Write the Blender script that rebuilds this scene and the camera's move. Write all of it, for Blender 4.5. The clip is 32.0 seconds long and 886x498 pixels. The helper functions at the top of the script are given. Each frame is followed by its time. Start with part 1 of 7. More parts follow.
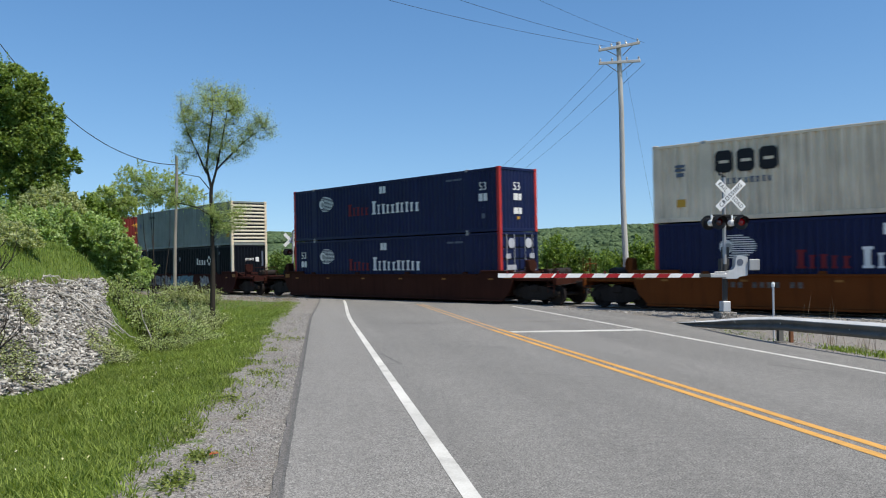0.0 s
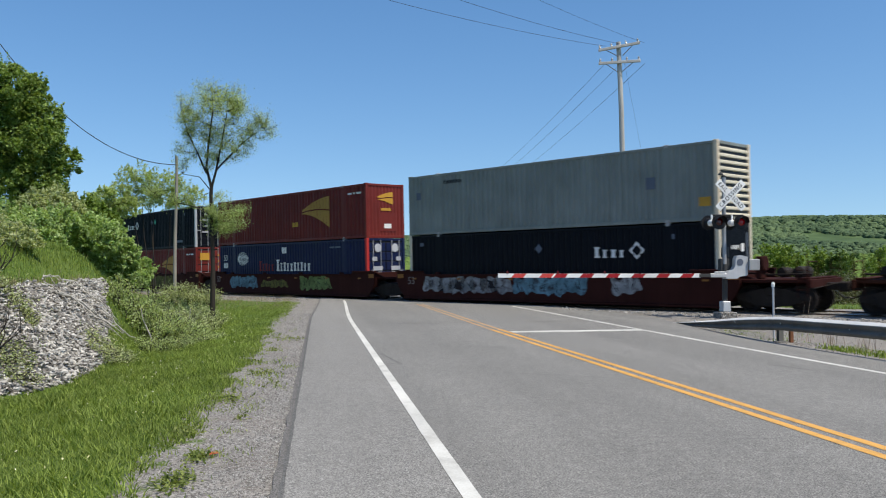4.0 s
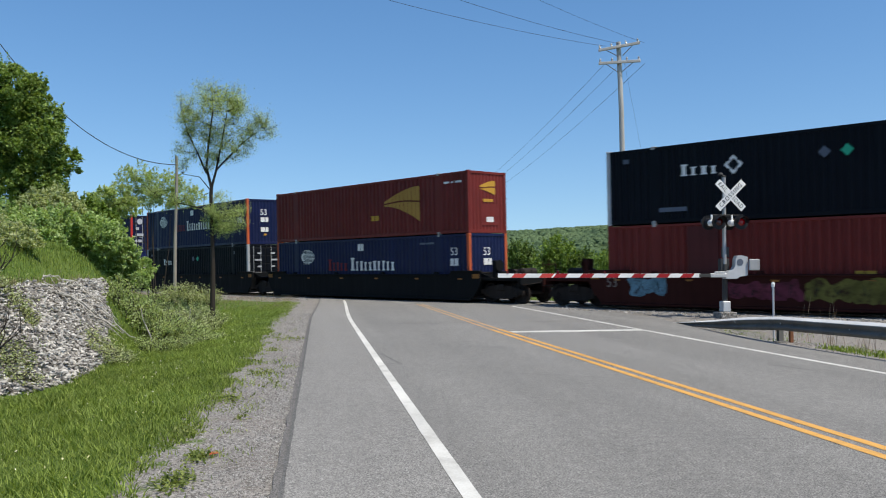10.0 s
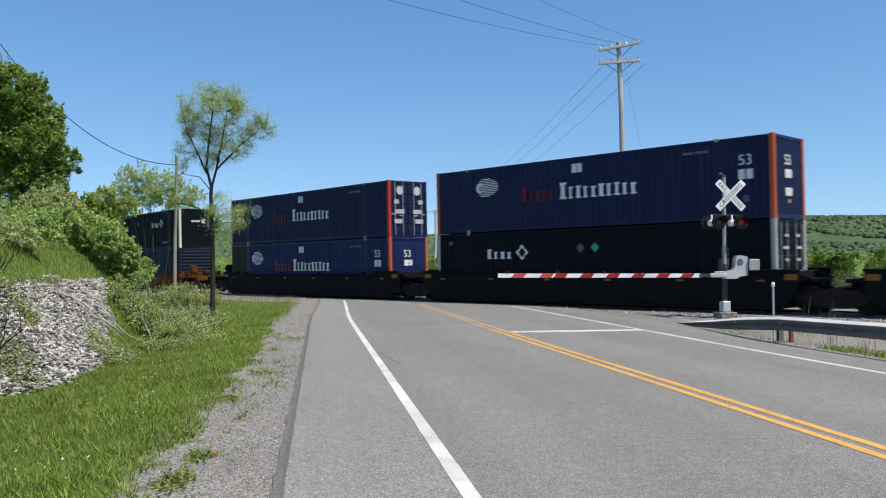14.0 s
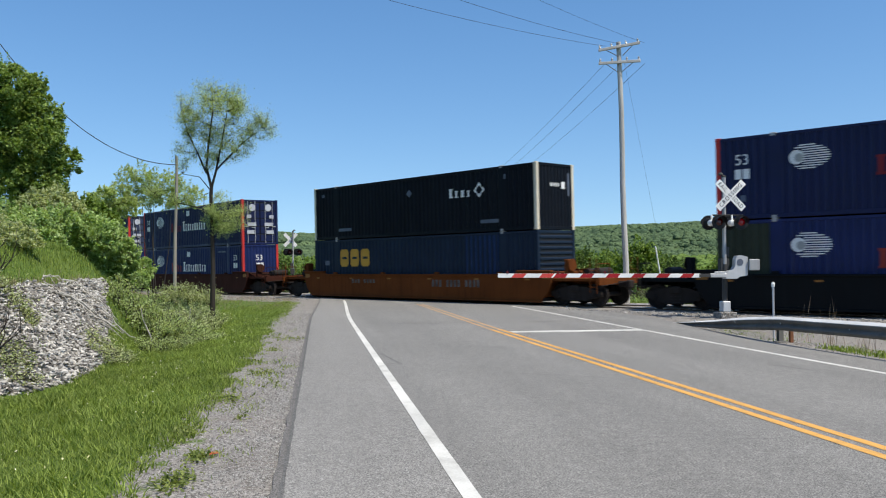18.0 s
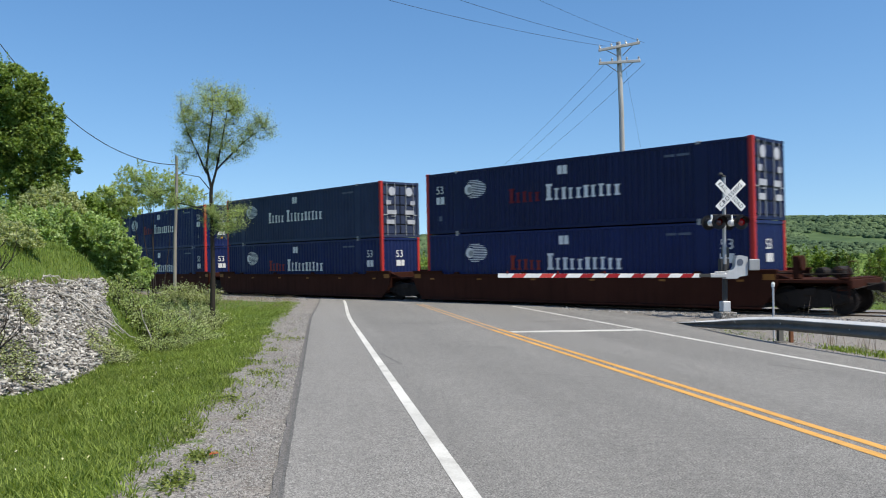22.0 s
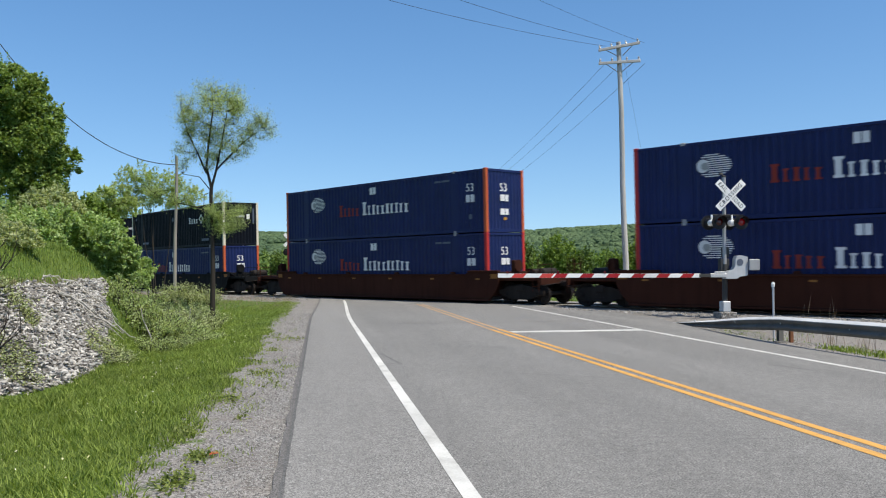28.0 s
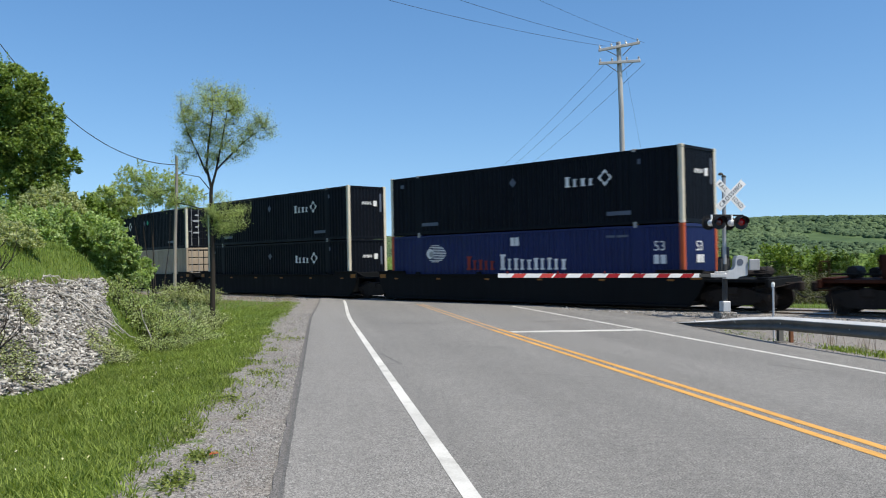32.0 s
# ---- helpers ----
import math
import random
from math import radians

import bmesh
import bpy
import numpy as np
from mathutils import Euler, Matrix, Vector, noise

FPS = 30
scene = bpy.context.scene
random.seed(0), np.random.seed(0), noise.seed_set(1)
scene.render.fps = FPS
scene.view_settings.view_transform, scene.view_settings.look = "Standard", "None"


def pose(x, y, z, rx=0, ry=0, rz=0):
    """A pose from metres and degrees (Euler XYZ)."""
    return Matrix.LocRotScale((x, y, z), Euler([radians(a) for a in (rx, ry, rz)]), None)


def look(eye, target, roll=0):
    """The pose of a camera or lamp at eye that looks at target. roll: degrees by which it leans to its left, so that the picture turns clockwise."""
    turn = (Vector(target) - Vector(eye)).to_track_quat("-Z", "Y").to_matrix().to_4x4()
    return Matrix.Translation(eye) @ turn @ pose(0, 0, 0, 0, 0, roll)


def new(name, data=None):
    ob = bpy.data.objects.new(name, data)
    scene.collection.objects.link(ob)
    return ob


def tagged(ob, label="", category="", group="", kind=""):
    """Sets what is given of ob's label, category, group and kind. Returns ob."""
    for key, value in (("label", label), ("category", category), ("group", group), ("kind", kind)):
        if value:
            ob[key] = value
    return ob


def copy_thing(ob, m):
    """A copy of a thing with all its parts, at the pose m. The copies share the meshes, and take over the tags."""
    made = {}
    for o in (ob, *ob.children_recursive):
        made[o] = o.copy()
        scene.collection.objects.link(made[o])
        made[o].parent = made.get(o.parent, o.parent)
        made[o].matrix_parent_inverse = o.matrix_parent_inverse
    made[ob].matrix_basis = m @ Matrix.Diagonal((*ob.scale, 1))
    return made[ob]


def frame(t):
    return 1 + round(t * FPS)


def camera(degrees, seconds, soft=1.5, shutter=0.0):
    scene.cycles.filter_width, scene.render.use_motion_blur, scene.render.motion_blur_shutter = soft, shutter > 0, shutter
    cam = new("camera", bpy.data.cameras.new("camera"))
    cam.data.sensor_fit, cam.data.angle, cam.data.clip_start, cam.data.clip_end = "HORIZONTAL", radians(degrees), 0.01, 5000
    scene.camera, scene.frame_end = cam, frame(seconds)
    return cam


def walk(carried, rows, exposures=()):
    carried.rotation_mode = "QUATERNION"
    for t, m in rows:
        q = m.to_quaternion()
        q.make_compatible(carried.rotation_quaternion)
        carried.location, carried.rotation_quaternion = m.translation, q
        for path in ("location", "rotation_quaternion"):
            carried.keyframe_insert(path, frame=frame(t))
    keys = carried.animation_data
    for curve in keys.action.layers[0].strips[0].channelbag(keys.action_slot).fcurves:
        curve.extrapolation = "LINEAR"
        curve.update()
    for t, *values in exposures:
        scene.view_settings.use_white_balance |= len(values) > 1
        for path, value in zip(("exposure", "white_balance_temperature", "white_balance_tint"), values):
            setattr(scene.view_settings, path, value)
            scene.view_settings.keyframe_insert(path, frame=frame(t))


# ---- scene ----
# The camera stands still beside the road
EYE = (0.0, 0.0, 1.282)
cam = camera(56.69, 32.0, soft=1.1, shutter=0.38)
VIEW = look(EYE, (0.0, 10.0, 1.282 + 10 * math.tan(radians(1.742))))
walk(cam, [(0.0, VIEW), (32.0, VIEW)], exposures=[(0.0, 0.0), (12.2, 0.0), (14.4, 0.10), (32.0, 0.10)])

# ---- light: clear early-summer day, sun high and to the right ----
SUN_AZ, SUN_EL = radians(-38.0), radians(61.0)
world = bpy.data.worlds.new("clear_sky")
scene.world = world
world.use_nodes = True
wn = world.node_tree.nodes
sky = wn.new("ShaderNodeTexSky")
sky.sky_type = "NISHITA"
sky.sun_disc = False
sky.sun_elevation = SUN_EL
sky.sun_rotation = radians(90.0) - SUN_AZ
sky.altitude, sky.air_density, sky.dust_density, sky.ozone_density = 300.0, 1.0, 0.6, 2.2
deep = wn.new("ShaderNodeHueSaturation")
deep.inputs["Saturation"].default_value = 1.23
wn["Background"].inputs["Strength"].default_value = 0.149
# dry clear air: the sky stays blue down to the hills
aim, cut, sink, lift, top, back = (wn.new(k) for k in ("ShaderNodeTexCoord", "ShaderNodeSeparateXYZ", "ShaderNodeMath", "ShaderNodeMath", "ShaderNodeMath", "ShaderNodeCombineXYZ"))
wl = world.node_tree.links
wl.new(aim.outputs["Generated"], cut.inputs[0])
sink.operation, lift.operation, top.operation = "MULTIPLY", "ADD", "MAXIMUM"
sink.inputs[1].default_value, lift.inputs[1].default_value = 0.80, 0.07
wl.new(cut.outputs["Z"], sink.inputs[0])
wl.new(sink.outputs[0], lift.inputs[0])
wl.new(lift.outputs[0], top.inputs[0])
wl.new(cut.outputs["Z"], top.inputs[1])
for axis_name in ("X", "Y"):
    wl.new(cut.outputs[axis_name], back.inputs[axis_name])
wl.new(top.outputs[0], back.inputs["Z"])
wl.new(back.outputs[0], sky.inputs["Vector"])
world.node_tree.links.new(sky.outputs[0], deep.inputs["Color"])
world.node_tree.links.new(deep.outputs[0], wn["Background"].inputs["Color"])
sun = new("sun", bpy.data.lights.new("sun", "SUN"))
sun.data.energy, sun.data.angle, sun.data.color = 5.0, radians(0.53), (1.0, 0.93, 0.80)
sun_dir = Vector((math.cos(SUN_AZ) * math.cos(SUN_EL), math.sin(SUN_AZ) * math.cos(SUN_EL), math.sin(SUN_EL)))
sun.matrix_world = look(sun_dir * 60.0, (0, 0, 0))

# ---- plan: road axes and the track's arc ----
RA = radians(8.6)
RU, RD = (math.cos(RA), math.sin(RA)), (-math.sin(RA), math.cos(RA))
X0, Y0, TH, KURVE, CANT = 5.974, 34.689, -0.78547, 0.00191, 0.02806
SPEED, SLOW = 8.4508, -0.00215
CL, CW, CH = 16.154, 2.591, 2.896


def road_xy(u, w):
    return u * RU[0] + w * RD[0], u * RU[1] + w * RD[1]


def uw(x, y):
    return x * RU[0] + y * RU[1], x * RD[0] + y * RD[1]


def arc(s):
    h = TH + KURVE * s
    return X0 + (math.sin(h) - math.sin(TH)) / KURVE, Y0 - (math.cos(h) - math.cos(TH)) / KURVE, h


def rail_pose(s):
    x, y, h = arc(s)
    return Matrix.Translation((x, y, 0)) @ Matrix.Rotation(h, 4, "Z") @ Matrix.Rotation(CANT, 4, "X")


def gone(t):
    return SPEED * t + 0.5 * SLOW * t * t


def clip01(v):
    return min(1.0, max(0.0, v))


def smooth(a, b, v):
    q = clip01((v - a) / (b - a))
    return q * q * (3 - 2 * q)


RADIUS = 1 / KURVE
CX, CY = X0 - math.sin(TH) * RADIUS, Y0 + math.cos(TH) * RADIUS


def off_track(x, y):
    """Distance from the track's middle, positive on the camera's side."""
    return math.hypot(x - CX, y - CY) - RADIUS


def road_z(x, y):
    d = off_track(x, y)
    if d > 0:
        return -0.028 * min(d, 2.2) - 0.07 * smooth(2.0, 16.0, d)
    return 0.028 * min(-d, 2.0) - 0.35 * smooth(4.0, 40.0, -d)


# ridge height over the horizon by bearing: (tangent of bearing, tangent of elevation)
RIDGE = ((-1.2, 0.045), (-0.5, 0.048), (-0.21, 0.050), (-0.06, 0.046), (0.01, 0.0495), (0.115, 0.0535), (0.22, 0.0615),
         (0.39, 0.067), (0.54, 0.0715), (0.8, 0.075), (1.5, 0.06))


def ridge(tb):
    for (a, ea), (b, eb) in zip(RIDGE, RIDGE[1:]):
        if tb <= b:
            return ea + (eb - ea) * clip01((tb - a) / (b - a))
    return RIDGE[-1][1]


def toe(w):
    """Foot of the stone bank, measured sideways from the road's axis."""
    return -3.7 - 0.45 * max(0.0, 13.0 - w)


def ground_z(x, y):
    u, w = uw(x, y)
    d = off_track(x, y)
    z = road_z(x, y) - (0.022 if -1.3 < u < 9.8 else 0.022 + 0.03 * smooth(0.0, 0.8, max(-1.3 - u, u - 9.8)))
    # road bed to verge and ditch on the camera's side
    if d > 1.5:
        if u < -0.9:
            z -= 0.24 * smooth(-1.2, -3.4, u) * smooth(2.5, 9, d)
            # stone-faced bank and the rise behind it
            f = (1 - smooth(20.5, 27.0, w)) * smooth(2.5, 10, d)
            q = toe(w) - u
            z += f * (1.46 * clip01(q / 1.25) * (0.75 + 0.25 * smooth(0.0, 1.25, q)) + 0.75 * smooth(1.25, 4.6, q) + 0.9 * smooth(4.5, 11.0, q) + 0.66 * smooth(1.3, 2.2, q) * (1 - 0.55 * smooth(2.5, 3.6, q)))
            z += 0.5 * smooth(24, 34, w) * smooth(-6, -12, u) * smooth(3.5, 9, d)
        if u > 9.3:
            z -= 0.30 * smooth(9.4, 13.0, u) * smooth(3.0, 8, d)
    if d < 0:
        z -= 0.55 * smooth(2.5, 9.0, -d) + 3.0 * smooth(20, 150, -d)
    r = math.hypot(x, y)
    if r > 150 and y > 0:
        tb = x / max(y, 1.0)
        top = ridge(max(-1.2, min(1.5, tb))) * 1900.0 - 13.0
        z += top * smooth(480, 1900, y) ** 1.25 + 3.0 * smooth(150, 330, r)
        if y > 300:
            z += 6.0 * smooth(300, 900, y) * noise.noise(Vector((x * 0.0035, y * 0.0035, 2.0)))
    elif r > 150:
        z += 20.0 * smooth(200, 1500, r)
    if 9 < r < 300:
        z += 0.05 * noise.noise(Vector((x * 0.25, y * 0.25, 0))) * smooth(0.0, 1.0, max(-0.9 - u, u - 9.3)) * smooth(2.2, 4, abs(d))
    return z


# ---- mesh tools ----
class Geo:
    """Collects vertices and faces of one mesh."""

    def __init__(self):
        self.v, self.f = [], []

    def add(self, vs, fs):
        n = len(self.v)
        self.v.extend([tuple(p) for p in vs])
        self.f.extend([tuple(i + n for i in q) for q in fs])
        return self

    def box(self, x0, x1, y0, y1, z0, z1, c=0.0):
        if c <= 0:
            vs = [(x, y, z) for x in (x0, x1) for y in (y0, y1) for z in (z0, z1)]
            return self.add(vs, [(0, 1, 3, 2), (4, 6, 7, 5), (0, 4, 5, 1), (2, 3, 7, 6), (0, 2, 6, 4), (1, 5, 7, 3)])
        vs, ix = [], {}
        for i in (0, 1):
            for j in (0, 1):
                for k in (0, 1):
                    p = [(x0, x1)[i], (y0, y1)[j], (z0, z1)[k]]
                    s = [c if q == 0 else -c for q in (i, j, k)]
                    for a in range(3):
                        q = [p[b] + (0 if b == a else s[b]) for b in range(3)]
                        ix[i, j, k, a] = len(vs)
                        vs.append(q)
        fs = []
        for a in range(3):
            b, e = (a + 1) % 3, (a + 2) % 3
            for side in (0, 1):
                ring = []
                for p, q in ((0, 0), (1, 0), (1, 1), (0, 1)):
                    key = [0, 0, 0]
                    key[a], key[b], key[e] = side, p, q
                    ring.append(ix[(*key, a)])
                fs.append(ring if side else ring[::-1])
            for p in (0, 1):
                for q in (0, 1):
                    k0, k1 = [0, 0, 0], [0, 0, 0]
                    k0[b] = k1[b] = p
                    k0[e] = k1[e] = q
                    k0[a], k1[a] = 0, 1
                    quad = [ix[(*k0, b)], ix[(*k1, b)], ix[(*k1, e)], ix[(*k0, e)]]
                    fs.append(quad if p == q else quad[::-1])
        for i in (0, 1):
            for j in (0, 1):
                for k in (0, 1):
                    tri = [ix[i, j, k, 0], ix[i, j, k, 1], ix[i, j, k, 2]]
                    fs.append(tri if (i + j + k) % 2 else tri[::-1])
        return self.add(vs, fs)

    def tube(self, pts, radii, n=8, caps=True):
        pts = [Vector(p) for p in pts]
        if isinstance(radii, (int, float)):
            radii = [radii] * len(pts)
        vs, fs = [], []
        ref = None
        for i, p in enumerate(pts):
            d = (pts[min(i + 1, len(pts) - 1)] - pts[max(i - 1, 0)]).normalized()
            if ref is None:
                ref = d.orthogonal().normalized()
            ref = (ref - d * ref.dot(d)).normalized()
            o = d.cross(ref)
            for k in range(n):
                a = 2 * math.pi * k / n
                vs.append(p + (ref * math.cos(a) + o * math.sin(a)) * radii[i])
        for i in range(len(pts) - 1):
            for k in range(n):
                fs.append((i * n + k, i * n + (k + 1) % n, (i + 1) * n + (k + 1) % n, (i + 1) * n + k))
        if caps:
            fs.append(tuple(range(n))[::-1])
            fs.append(tuple((len(pts) - 1) * n + k for k in range(n)))
        return self.add(vs, fs)

    def lathe(self, prof, n=16, axis="z", at=(0, 0, 0)):
        """Turns a profile of (radius, height) round an axis."""
        vs, fs = [], []
        for r, h in prof:
            for k in range(n):
                a = 2 * math.pi * k / n
                p = (r * math.cos(a), r * math.sin(a), h)
                p = {"z": p, "y": (p[1], p[2], p[0]), "x": (p[2], p[0], p[1])}[axis]
                vs.append(Vector(p) + Vector(at))
        for i in range(len(prof) - 1):
            for k in range(n):
                fs.append((i * n + k, i * n + (k + 1) % n, (i + 1) * n + (k + 1) % n, (i + 1) * n + k))
        fs.append(tuple(range(n))[::-1])
        fs.append(tuple((len(prof) - 1) * n + k for k in range(n)))
        return self.add(vs, fs)

    def prism(self, poly, y0, y1):
        """A polygon in x, z pushed from y0 to y1."""
        n = len(poly)
        vs = [(x, y0, z) for x, z in poly] + [(x, y1, z) for x, z in poly]
        fs = [tuple(range(n)), tuple(range(2 * n - 1, n - 1, -1))]
        fs += [(k, n + k, n + (k + 1) % n, (k + 1) % n) for k in range(n)]
        return self.add(vs, fs)

    def moved(self, m):
        self.v = [tuple(m @ Vector(p)) for p in self.v]
        return self

    def mesh(self, name, material, smoothed=False):
        me = bpy.data.meshes.new(name)
        me.from_pydata(self.v, [], self.f)
        me.materials.append(material)
        if smoothed:
            me.polygons.foreach_set("use_smooth", [True] * len(me.polygons))
        bm = bmesh.new()
        bm.from_mesh(me)
        bmesh.ops.recalc_face_normals(bm, faces=bm.faces)
        bm.to_mesh(me)
        bm.free()
        me.update()
        return me


def part(name, geo, material, parent=None, label="", smoothed=False, at=None):
    """Links a Geo, or a ready mesh, as one object under a thing or a part."""
    data = geo.mesh(name, material, smoothed) if isinstance(geo, Geo) else geo
    ob = new(name, data)
    if parent is not None:
        ob.parent = parent
    if at is not None:
        ob.matrix_basis = at
    if label:
        ob["label"] = label
    return ob


def quads(name, pts, material, per=4):
    """A mesh of separate faces of four (or three) corners, from an array of corners."""
    pts = np.asarray(pts, dtype=np.float32).reshape(-1, 3)
    n = len(pts) // per
    me = bpy.data.meshes.new(name)
    me.vertices.add(len(pts))
    me.vertices.foreach_set("co", pts.ravel())
    me.loops.add(n * per)
    me.loops.foreach_set("vertex_index", np.arange(n * per, dtype=np.int32))
    me.polygons.add(n)
    me.polygons.foreach_set("loop_start", np.arange(0, n * per, per, dtype=np.int32))
    me.update(calc_edges=True)
    me.materials.append(material)
    return me


# ---- materials ----
def shader(name, rough=0.6, metal=0.0, spec=0.5):
    m = bpy.data.materials.new(name)
    m.use_nodes = True
    b = m.node_tree.nodes["Principled BSDF"]
    b.inputs["Roughness"].default_value = rough
    b.inputs["Metallic"].default_value = metal
    b.inputs["Specular IOR Level"].default_value = spec
    return m, m.node_tree, b


def node(nt, kind, **inputs):
    n = nt.nodes.new(kind)
    for key, value in inputs.items():
        n.inputs[key.replace("_", " ")].default_value = value
    return n


def space(nt, world_space):
    if world_space:
        return nt.nodes.new("ShaderNodeNewGeometry").outputs["Position"]
    return nt.nodes.new("ShaderNodeTexCoord").outputs["Object"]


def noise_at(nt, co, scale, detail=4.0, rough=0.55, stretch=None):
    if stretch:
        mp = nt.nodes.new("ShaderNodeMapping")
        mp.inputs["Scale"].default_value = stretch
        nt.links.new(co, mp.inputs["Vector"])
        co = mp.outputs["Vector"]
    n = node(nt, "ShaderNodeTexNoise", Scale=scale, Detail=detail, Roughness=rough)
    nt.links.new(co, n.inputs["Vector"])
    return n.outputs["Fac"]


def ramp(nt, fac, stops):
    r = nt.nodes.new("ShaderNodeValToRGB")
    els = r.color_ramp.elements
    while len(els) < len(stops):
        els.new(0.5)
    for e, (p, c) in zip(els, stops):
        e.position = p
        e.color = (c, c, c, 1) if isinstance(c, (int, float)) else (*c, 1)
    nt.links.new(fac, r.inputs["Fac"])
    return r.outputs["Color"]


def blend(nt, fac, a, b, how="MIX"):
    mx = nt.nodes.new("ShaderNodeMix")
    mx.data_type, mx.blend_type = "RGBA", how
    for sock, val in ((mx.inputs["Factor"], fac), (mx.inputs["A"], a), (mx.inputs["B"], b)):
        if isinstance(val, (int, float)):
            sock.default_value = val if sock.type == "VALUE" else (val, val, val, 1)
        elif isinstance(val, (tuple, list)):
            sock.default_value = (*val[:3], 1)
        else:
            nt.links.new(val, sock)
    return mx.outputs["Result"]


def bump(nt, b, height, strength, distance):
    n = node(nt, "ShaderNodeBump", Strength=strength, Distance=distance)
    nt.links.new(height, n.inputs["Height"])
    nt.links.new(n.outputs["Normal"], b.inputs["Normal"])


def scaled(c, k):
    return tuple(min(1.0, v * k) for v in c)


def paint(name, c, rough=0.5, dirt=0.35, dirt_c=(0.06, 0.05, 0.045), world_space=False, metal=0.0, streak=True, fine=60.0, spec=0.25):
    """Weathered paint: tone drift, vertical streaks of grime, fine speckle."""
    m, nt, b = shader(name, rough, metal, spec)
    co = space(nt, world_space)
    big = noise_at(nt, co, 0.7, 3.0)
    base = ramp(nt, big, [(0.3, scaled(c, 0.86)), (0.7, scaled(c, 1.14))])
    st = noise_at(nt, co, 1.0, 5.0, 0.6, (5.0, 5.0, 0.35) if streak else (3, 3, 3))
    mask = ramp(nt, st, [(0.50, 0.0), (0.78, dirt)])
    base = blend(nt, mask, base, dirt_c)
    sp = noise_at(nt, co, fine, 2.0)
    base = blend(nt, 0.16, base, ramp(nt, sp, [(0.3, 0.2), (0.7, 0.85)]), "OVERLAY")
    nt.links.new(base, b.inputs["Base Color"])
    rg = ramp(nt, st, [(0.3, max(0.0, rough - 0.1)), (0.8, min(1.0, rough + 0.25))])
    nt.links.new(rg, b.inputs["Roughness"])
    bump(nt, b, sp, 0.12, 0.004)
    return m


def leafy(name, dark, light, translucent=0.35, scale=0.6, drift=0.4):
    m, nt, b = shader(name, 0.55, 0.0, 0.3)
    geo = nt.nodes.new("ShaderNodeNewGeometry")
    big = noise_at(nt, geo.outputs["Position"], scale, 3.0)
    isl = ramp(nt, geo.outputs["Random Per Island"], [(0.0, dark), (1.0, light)])
    tone = ramp(nt, big, [(0.34, 0.5), (0.66, 1.0)])
    col = blend(nt, drift, isl, tone, "MULTIPLY")
    nt.links.new(col, b.inputs["Base Color"])
    tr = nt.nodes.new("ShaderNodeBsdfTranslucent")
    nt.links.new(blend(nt, 1.0, col, (1.0, 1.0, 0.45), "MULTIPLY"), tr.inputs["Color"])
    mx = nt.nodes.new("ShaderNodeMixShader")
    mx.inputs["Fac"].default_value = translucent
    nt.links.new(b.outputs[0], mx.inputs[1])
    nt.links.new(tr.outputs[0], mx.inputs[2])
    nt.links.new(mx.outputs[0], nt.nodes["Material Output"].inputs["Surface"])
    return m


def woods(name, dark, light, scale):
    """Closed canopy far off: tone drifts from stand to stand and from crown to crown."""
    m, nt, b = shader(name, 0.8, 0.0, 0.15)
    geo = nt.nodes.new("ShaderNodeNewGeometry")
    stand = noise_at(nt, geo.outputs["Position"], scale, 4.0, 0.65)
    base = ramp(nt, stand, [(0.32, dark), (0.68, light)])
    base = blend(nt, 0.5, base, ramp(nt, geo.outputs["Random Per Island"], [(0.0, 0.32), (1.0, 0.66)]), "OVERLAY")
    nt.links.new(base, b.inputs["Base Color"])
    return m


